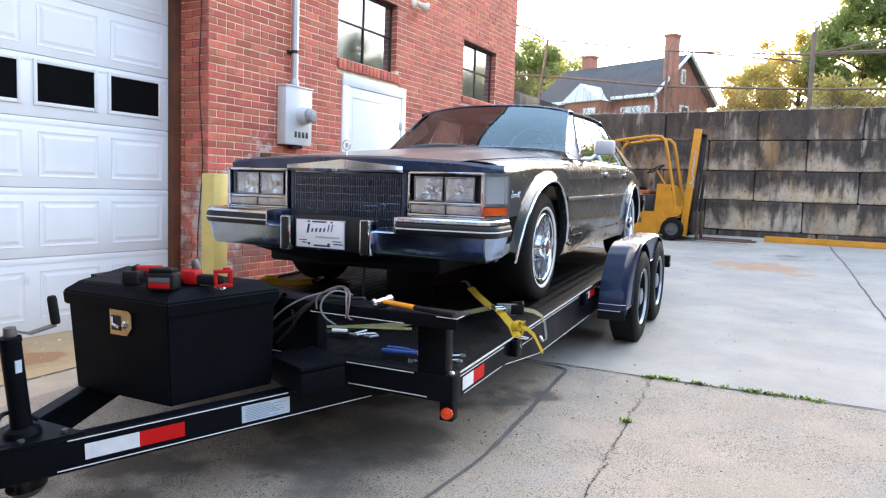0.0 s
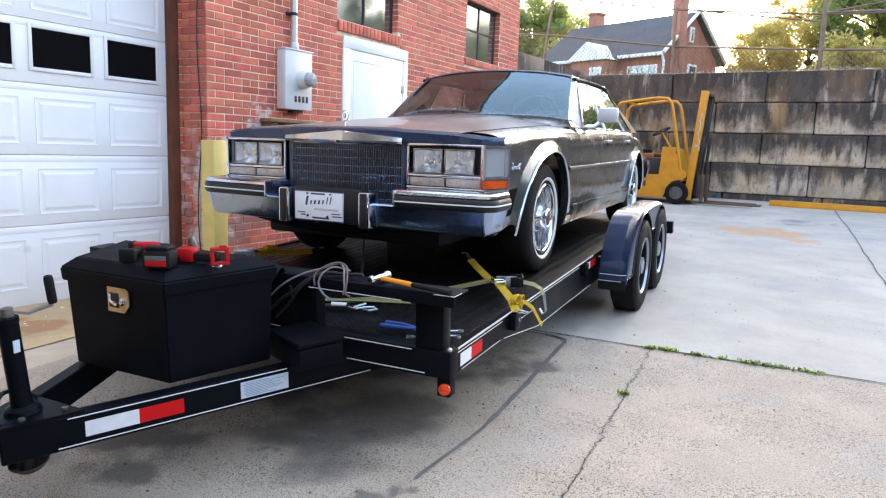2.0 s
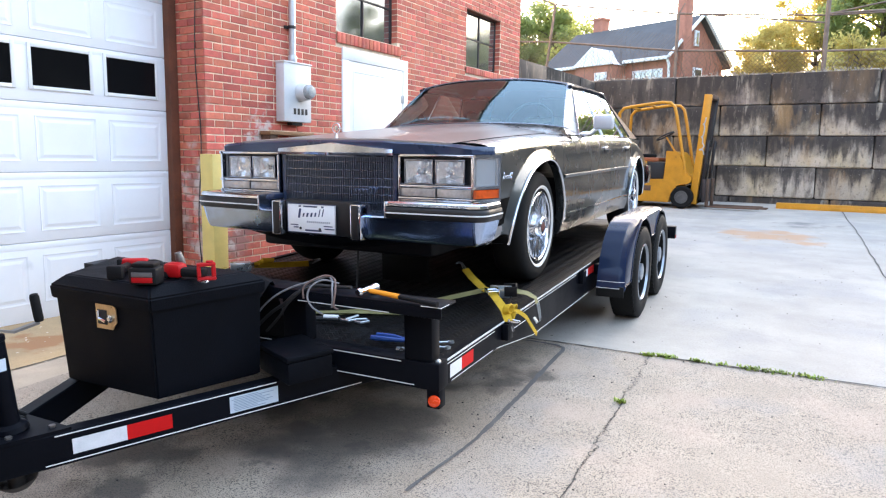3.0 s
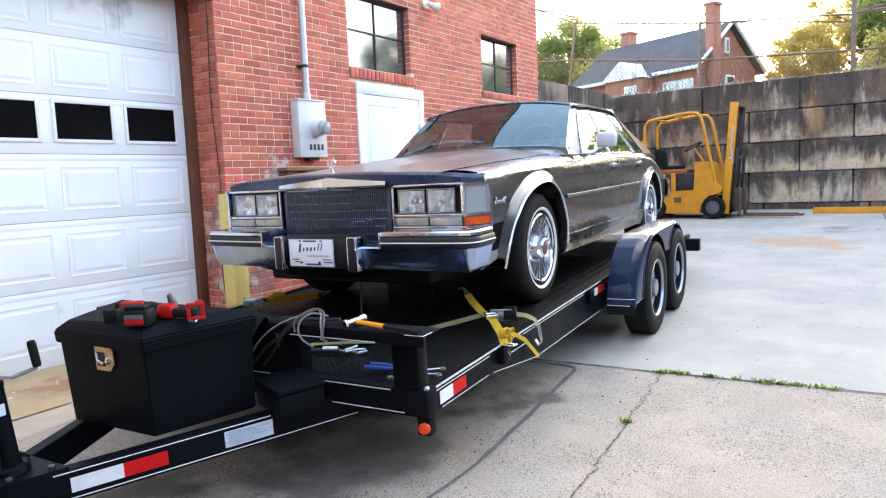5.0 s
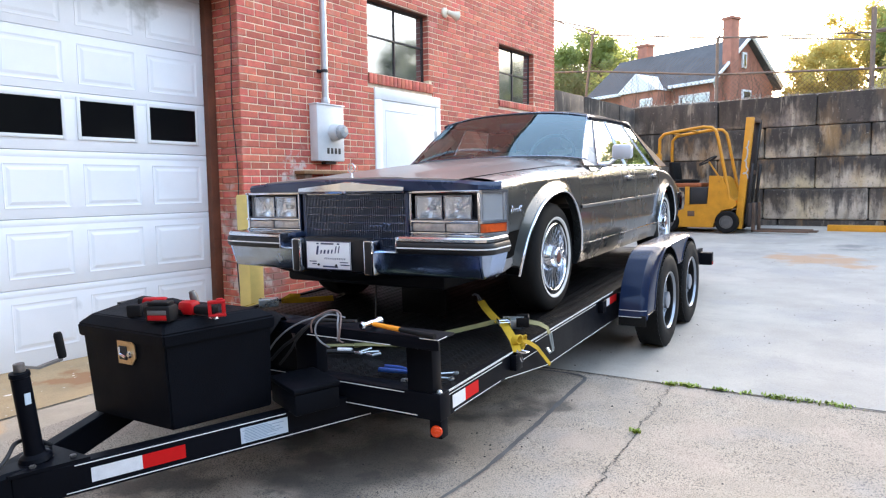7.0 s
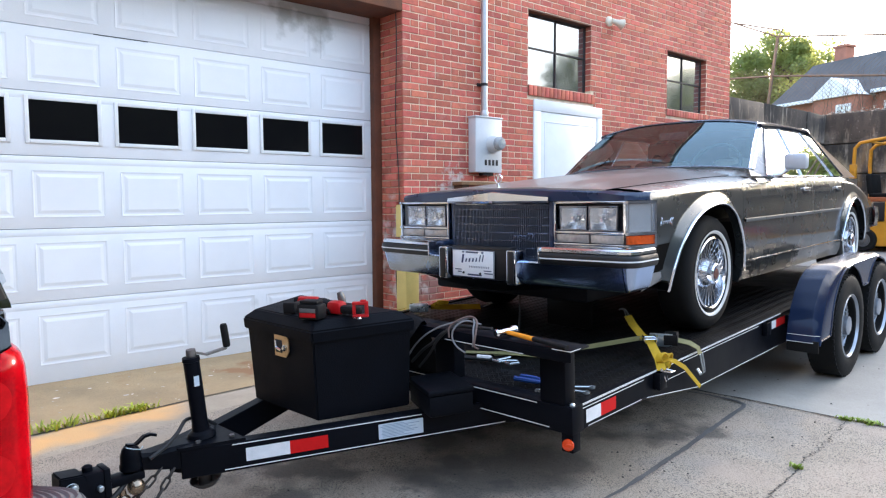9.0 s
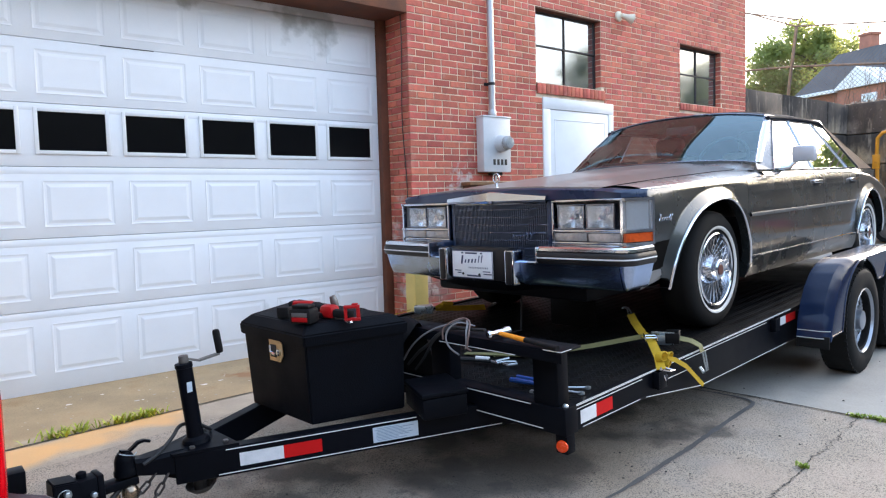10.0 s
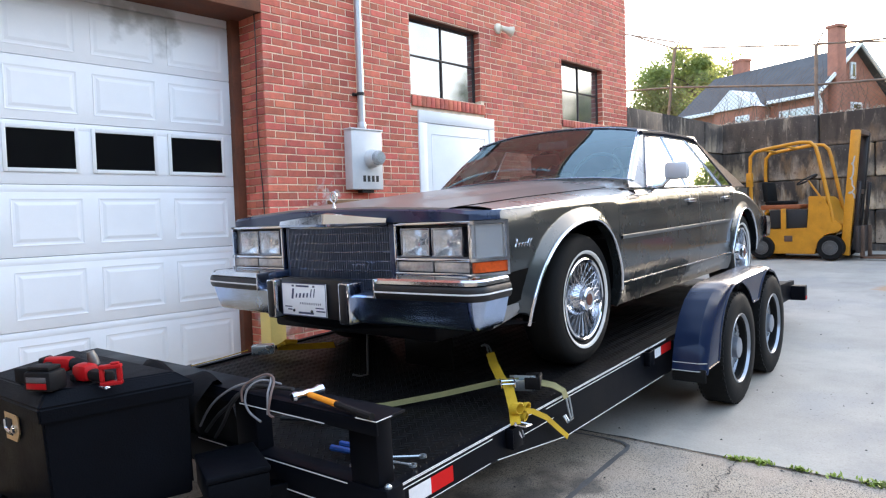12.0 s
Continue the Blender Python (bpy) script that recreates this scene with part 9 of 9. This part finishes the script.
    for (x0, y0, z0, x1, y1, z1) in [(-1.95, 0.2, 1.5, -0.35, 0.26, 2.75), (-6.6, 0.2, 1.4, -5.6, 0.26, 2.7), (-0.12, 2.2, 1.9, -0.03, 2.9, 2.95), (-0.12, 3.7, 1.6, -0.03, 4.3, 2.6), (-0.12, 2.15, 3.9, -0.03, 2.5, 4.6), (-3.4, -0.75, 1.4, -2.7, -0.68, 2.7)]:
        wn3 = boxpart("window", (x0, y0 if y1 - y0 > 0.2 else y0 - 0.02, z0, x1, y1, z1), M_WHITE, h, bevel=0.02)
        if y1 - y0 > 0.2:
            boxpart("pane", (x1 - 0.01, y0 + 0.1, z0 + 0.1, x1 + 0.02, y1 - 0.1, z1 - 0.1), M_REFLECT, wn3, bevel=0)
        else:
            boxpart("pane", (x0 + 0.12, y0 - 0.04, z0 + 0.1, x1 - 0.12, y0 - 0.01, z1 - 0.1), M_REFLECT, wn3, bevel=0)


build_house()


def build_tree(name, x, y, z, height, spread, seed, leafmat, label, leaf=0.35, density=1.0, crown_from=0.3):
    r = random.Random(seed)
    t = thing(name, label, "tree", pose(x, y, z))
    bm = bmesh.new()
    h = height
    tips = []
    tube(bm, [(0, 0, -0.3), (0.1, 0.05, h * 0.25), (0.0, 0.15, h * 0.5), (0.2, 0.1, h * 0.85)], [h * 0.025, h * 0.02, h * 0.014, h * 0.004], 8)
    zc, zr = h * (1 + crown_from) / 2, h * (1 - crown_from) / 2
    for i in range(34):
        # limbs reach out to an uneven crown
        a, b = i * 2.4 + r.random(), -0.8 + 1.7 * (i + r.random()) / 34
        q = r.uniform(0.45, 1.0) * math.sqrt(max(0.05, 1 - min(0.97, b * b)))
        p2 = Vector((math.cos(a) * q * spread, math.sin(a) * q * spread, zc + b * zr * r.uniform(0.8, 1.0)))
        p0 = Vector((0.05, 0.1, max(h * crown_from * 0.7, p2.z - q * spread * 0.7)))
        p1 = p0.lerp(p2, 0.55) + Vector((r.uniform(-1, 1), r.uniform(-1, 1), r.uniform(-1, 0.4))) * spread * 0.08
        tube(bm, [p0, p1, p2], [h * 0.008, h * 0.005, h * 0.0015], 5)
        tips += [p2, p1.lerp(p2, 0.5) + Vector((r.uniform(-1, 1), r.uniform(-1, 1), r.uniform(-1, 1))) * spread * 0.14]
    part("trunk", bm, M_BARK, t)
    V, F = [], []
    for c in tips:
        rad = spread * r.uniform(0.13, 0.27)
        n = int(150 * density)
        for k in range(n):
            d = Vector((r.gauss(0, 1), r.gauss(0, 1), r.gauss(0, 0.8))).normalized() * rad * (r.random() ** 0.6) * 1.25
            p = c + d
            u = Vector((r.gauss(0, 1), r.gauss(0, 1), r.gauss(0, 1))).normalized()
            v = u.orthogonal().normalized()
            s = leaf * r.uniform(0.5, 1.0)
            q = len(V)
            V += [tuple(p - u * s), tuple(p + v * s * 0.5 + u * 0.1 * s), tuple(p + u * s), tuple(p - v * s * 0.5 + u * 0.1 * s)]
            F.append((q, q + 1, q + 2, q + 3))
    me = bpy.data.meshes.new("crown")
    me.from_pydata(V, [], F)
    me.materials.append(leafmat)
    ob = new("crown", me)
    ob.parent = t
    return t


for m_ in (M_LEAF, M_LEAF_SUN):
    m_.node_tree.nodes["Principled BSDF"].inputs["Transmission Weight"].default_value = 0.0
    b_ = m_.node_tree.nodes["Principled BSDF"]
    b_.inputs["Subsurface Weight"].default_value = 0.0
    tr_ = m_.node_tree.nodes.new("ShaderNodeBsdfTranslucent")
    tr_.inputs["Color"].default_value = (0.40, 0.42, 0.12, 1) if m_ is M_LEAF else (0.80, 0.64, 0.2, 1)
    mx_ = m_.node_tree.nodes.new("ShaderNodeMixShader")
    mx_.inputs[0].default_value = 0.6
    o_ = m_.node_tree.nodes["Material Output"]
    m_.node_tree.links.new(b_.outputs[0], mx_.inputs[1])
    m_.node_tree.links.new(tr_.outputs[0], mx_.inputs[2])
    m_.node_tree.links.new(mx_.outputs[0], o_.inputs["Surface"])
G = "trees beyond the wall"
for nm, x, y, h, s, sd, mt, lb, lf, dn, cf in [
    ("tree", -17.0, 48.0, 10.6, 4.6, 1, M_LEAF, "leafy green tree behind the brick house", 0.2, 2.6, 0.3),
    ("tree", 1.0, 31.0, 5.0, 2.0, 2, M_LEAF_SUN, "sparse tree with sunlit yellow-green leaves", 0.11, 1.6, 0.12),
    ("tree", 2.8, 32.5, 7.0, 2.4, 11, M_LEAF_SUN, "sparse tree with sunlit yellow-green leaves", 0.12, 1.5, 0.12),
    ("tree", 5.4, 31.0, 8.2, 2.8, 3, M_LEAF, "dense leafy green tree above the wall", 0.14, 2.6, 0.12),
    ("tree", 9.0, 30.0, 8.8, 3.4, 4, M_LEAF, "dense leafy green tree above the wall", 0.17, 2.2, 0.12),
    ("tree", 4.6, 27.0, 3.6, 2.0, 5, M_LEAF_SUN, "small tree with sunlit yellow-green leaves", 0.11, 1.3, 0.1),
    ("tree", 12.8, 29.0, 3.4, 2.6, 12, M_LEAF, "dense leafy green tree above the wall", 0.2, 1.6, 0.12),
    ("tree", 18.5, 27.5, 7.0, 3.2, 6, M_LEAF, "dense leafy green tree above the wall", 0.25, 1.0, 0.12),
    ("tree", 36.0, 4.0, 9.0, 6.0, 7, M_LEAF, "large green tree across the yard", 0.5, 0.5, 0.3),
    ("tree", 30.0, 17.0, 6.2, 5.0, 8, M_LEAF, "large green tree across the yard", 0.5, 0.5, 0.3),
    ("tree", 19.5, 40.0, 7.6, 4.2, 9, M_LEAF, "large green tree across the yard", 0.4, 0.6, 0.2),
    ("tree", 31.0, 10.5, 7.6, 5.5, 13, M_LEAF, "large green tree across the yard", 0.5, 0.9, 0.1),
    ("tree", 27.0, 22.0, 5.6, 5.0, 14, M_LEAF, "large green tree across the yard", 0.5, 0.9, 0.1),
    ("tree", 33.0, -3.5, 9.5, 5.5, 15, M_LEAF, "large green tree across the yard", 0.5, 0.9, 0.1),
    ("tree", 34.0, -12.0, 9.0, 6.0, 10, M_LEAF, "large green tree across the yard", 0.5, 0.5, 0.3),
]:
    build_tree(nm, x, y, 2.6 if y > 12 else 0.0, h, s, sd, mt, lb, lf, dn, cf)["group"] = G

# yellow parking bar and weeds
bar = thing("parking_bar", "long yellow painted steel bar lying by the block wall", "bar", pose(3.72, 9.45, ground_z(3.7, 9.4)))
bm = bmesh.new()
box(bm, 0, -0.07, -0.02, 3.6, 0.07, 0.11, bevel=0.012)
box(bm, 0.25, -0.085, -0.02, 3.6, -0.055, 0.06, bevel=0.006)
part("beam", bm, M_FORK, bar)
plate = boxpart("steel_scrap", (2.65, 9.0, ground_z(3, 9) + 0.0, 3.6, 9.25, ground_z(3, 9) + 0.03), M_RUST)
tagged(plate, "flat rusty steel scrap lying on the concrete", "scrap")

crate = thing("plastic_crate", "pink plastic crate standing by the block wall", "crate", pose(5.9, 9.72, ground_z(6, 9.8)))
M_PINK = mat("pink_plastic", (0.62, 0.07, 0.16), 0.45, vary=0.08, scale=6, bump=0.05)
bm = bmesh.new()
for c in [(0, 0, 0, 0.6, 0.02, 0.2), (0, 0.34, 0, 0.6, 0.36, 0.2), (0, 0.02, 0, 0.02, 0.34, 0.2), (0.58, 0.02, 0, 0.6, 0.34, 0.2), (0.02, 0.02, 0, 0.58, 0.34, 0.015)]:
    box(bm, *c, bevel=0.004)
part("body", bm, M_PINK, crate)
bm = bmesh.new()
tube(bm, [(-0.01, -0.01, 0.2), (0.61, -0.01, 0.2), (0.61, 0.37, 0.2), (-0.01, 0.37, 0.2)], 0.014, 6, closed=True)
part("rim", bm, M_PINK, crate)
frame_ = thing("steel_bracket", "small black steel bracket resting on the pink crate", "bracket", pose(6.14, 9.78, ground_z(6, 9.8) + 0.212))
bm = bmesh.new()
for c in [(0, 0, 0, 0.3, 0.04, 0.03), (0.02, 0, 0.09, 0.3, 0.04, 0.12), (0.05, 0, 0.03, 0.09, 0.04, 0.09), (0.22, 0, 0.03, 0.26, 0.04, 0.2)]:
    box(bm, *c, bevel=0.003)
part("bracket", bm, M_BLACK, frame_)


def build_weeds(name, label, spots, seed, hgt, along=(1.0, 0.35), leaf=None):
    r = random.Random(seed)
    V, F = [], []
    for x, y, n, rad in spots:
        for k in range(n):
            px, py = x + r.gauss(0, rad * along[0]), y + r.gauss(0, rad * along[1])
            z = ground_z(px, py) + 0.004
            a = r.random() * 6.28
            L = hgt * r.uniform(0.35, 1.0)
            lean = r.uniform(0.4, 1.0)
            dx, dy = math.cos(a) * L * lean, math.sin(a) * L * lean
            w = 0.0035 + 0.003 * r.random()
            wx, wy = -math.sin(a) * w, math.cos(a) * w
            q = len(V)
            V += [(px - wx, py - wy, z), (px + wx, py + wy, z), (px + dx * 0.5 + wx, py + dy * 0.5 + wy, z + L * 0.5), (px + dx * 0.5 - wx, py + dy * 0.5 - wy, z + L * 0.5), (px + dx, py + dy, z + L * (0.95 - 0.4 * lean))]
            F += [(q, q + 1, q + 2, q + 3), (q + 3, q + 2, q + 4)]
    me = bpy.data.meshes.new(name)
    me.from_pydata(V, [], F)
    me.materials.append(leaf or M_GRASS)
    tagged(new(name, me), label, "weeds", kind="stuff")


def build_grit():
    """Small dark pebbles and crumbs scattered over the concrete."""
    r = random.Random(31)
    V, F = [], []
    for k in range(420):
        x, y = r.uniform(2.6, 7.5), r.uniform(-4.2, 5.5)
        if k < 26:
            x, y = 3.60 + r.gauss(0, 0.12), -2.35 + r.gauss(0, 0.35)
        z, a = ground_z(x, y) + 0.006, r.uniform(0.003, 0.009 if k % 12 else 0.011)
        q, ph = len(V), r.random() * 6
        V += [(x + a * math.cos(ph + i * 1.57) * r.uniform(0.6, 1.2), y + a * math.sin(ph + i * 1.57) * r.uniform(0.6, 1.2), z) for i in range(4)] + [(x, y, z + a * r.uniform(0.5, 0.9))]
        F += [(q + i, q + (i + 1) % 4, q + 4) for i in range(4)]
    me = bpy.data.meshes.new("grit")
    me.from_pydata(V, [], F)
    me.materials.append(mat("dark_grit", (0.09, 0.082, 0.075), 0.9, vary=0.3, scale=9, bump=0, island=0.6))
    tagged(new("grit", me), "small dark pebbles scattered on the concrete", "pebbles", kind="stuff")


build_grit()


def build_flakes():
    """Pale chips of door paint lying on the apron."""
    r = random.Random(12)
    V, F = [], []
    for k in range(130):
        x, y = r.uniform(-0.3, 0.75), r.uniform(-5.0, -1.6)
        a, ph, z = r.uniform(0.004, 0.014 if k % 9 else 0.035), r.random() * 6, ground_z(x, y) + 0.008
        q = len(V)
        V += [(x + a * 0.7 * math.cos(ph + i * 1.26) * r.uniform(0.5, 1.2), y + a * math.sin(ph + i * 1.26) * r.uniform(0.5, 1.2), z + 0.001 * (i % 2)) for i in range(5)]
        F.append(tuple(range(q, q + 5)))
    me = bpy.data.meshes.new("paint_flakes")
    me.from_pydata(V, [], F)
    me.materials.append(mat("flaked_paint", (0.66, 0.60, 0.52), 0.8, vary=0.2, scale=9, bump=0, island=0.5))
    tagged(new("paint_flakes", me), "pale paint flakes scattered on the apron", "debris", kind="stuff")


build_flakes()
build_weeds("joint_weeds", "small green weeds growing in the slab joint", [(3.965, -0.675, 70, 0.018), (4.07, -0.65, 120, 0.035), (4.25, -0.64, 50, 0.022), (4.38, -0.63, 30, 0.035), (4.57, -0.62, 90, 0.045), (4.70, -0.61, 40, 0.04), (4.87, -0.60, 55, 0.04), (4.04, -1.50, 45, 0.013)], 2, 0.034)
# tufts use a lit copy of the grass, sunlight painted into its colour
build_weeds("grass_tuft", "tufts of yellow-green grass at the apron edge", [(0.79, -3.42, 26, 0.04), (0.80, -3.52, 60, 0.045), (0.81, -3.62, 55, 0.04), (0.82, -3.72, 5, 0.03), (0.83, -3.90, 30, 0.04), (0.84, -4.00, 40, 0.04), (0.85, -4.14, 4, 0.03), (0.87, -4.5, 40, 0.08)], 3, 0.095, (0.35, 1.2), mat("sunlit_grass_blades", (0.42, 0.46, 0.035), 0.6, vary=0.3, scale=4, bump=0, island=0.45))
build_bricks()
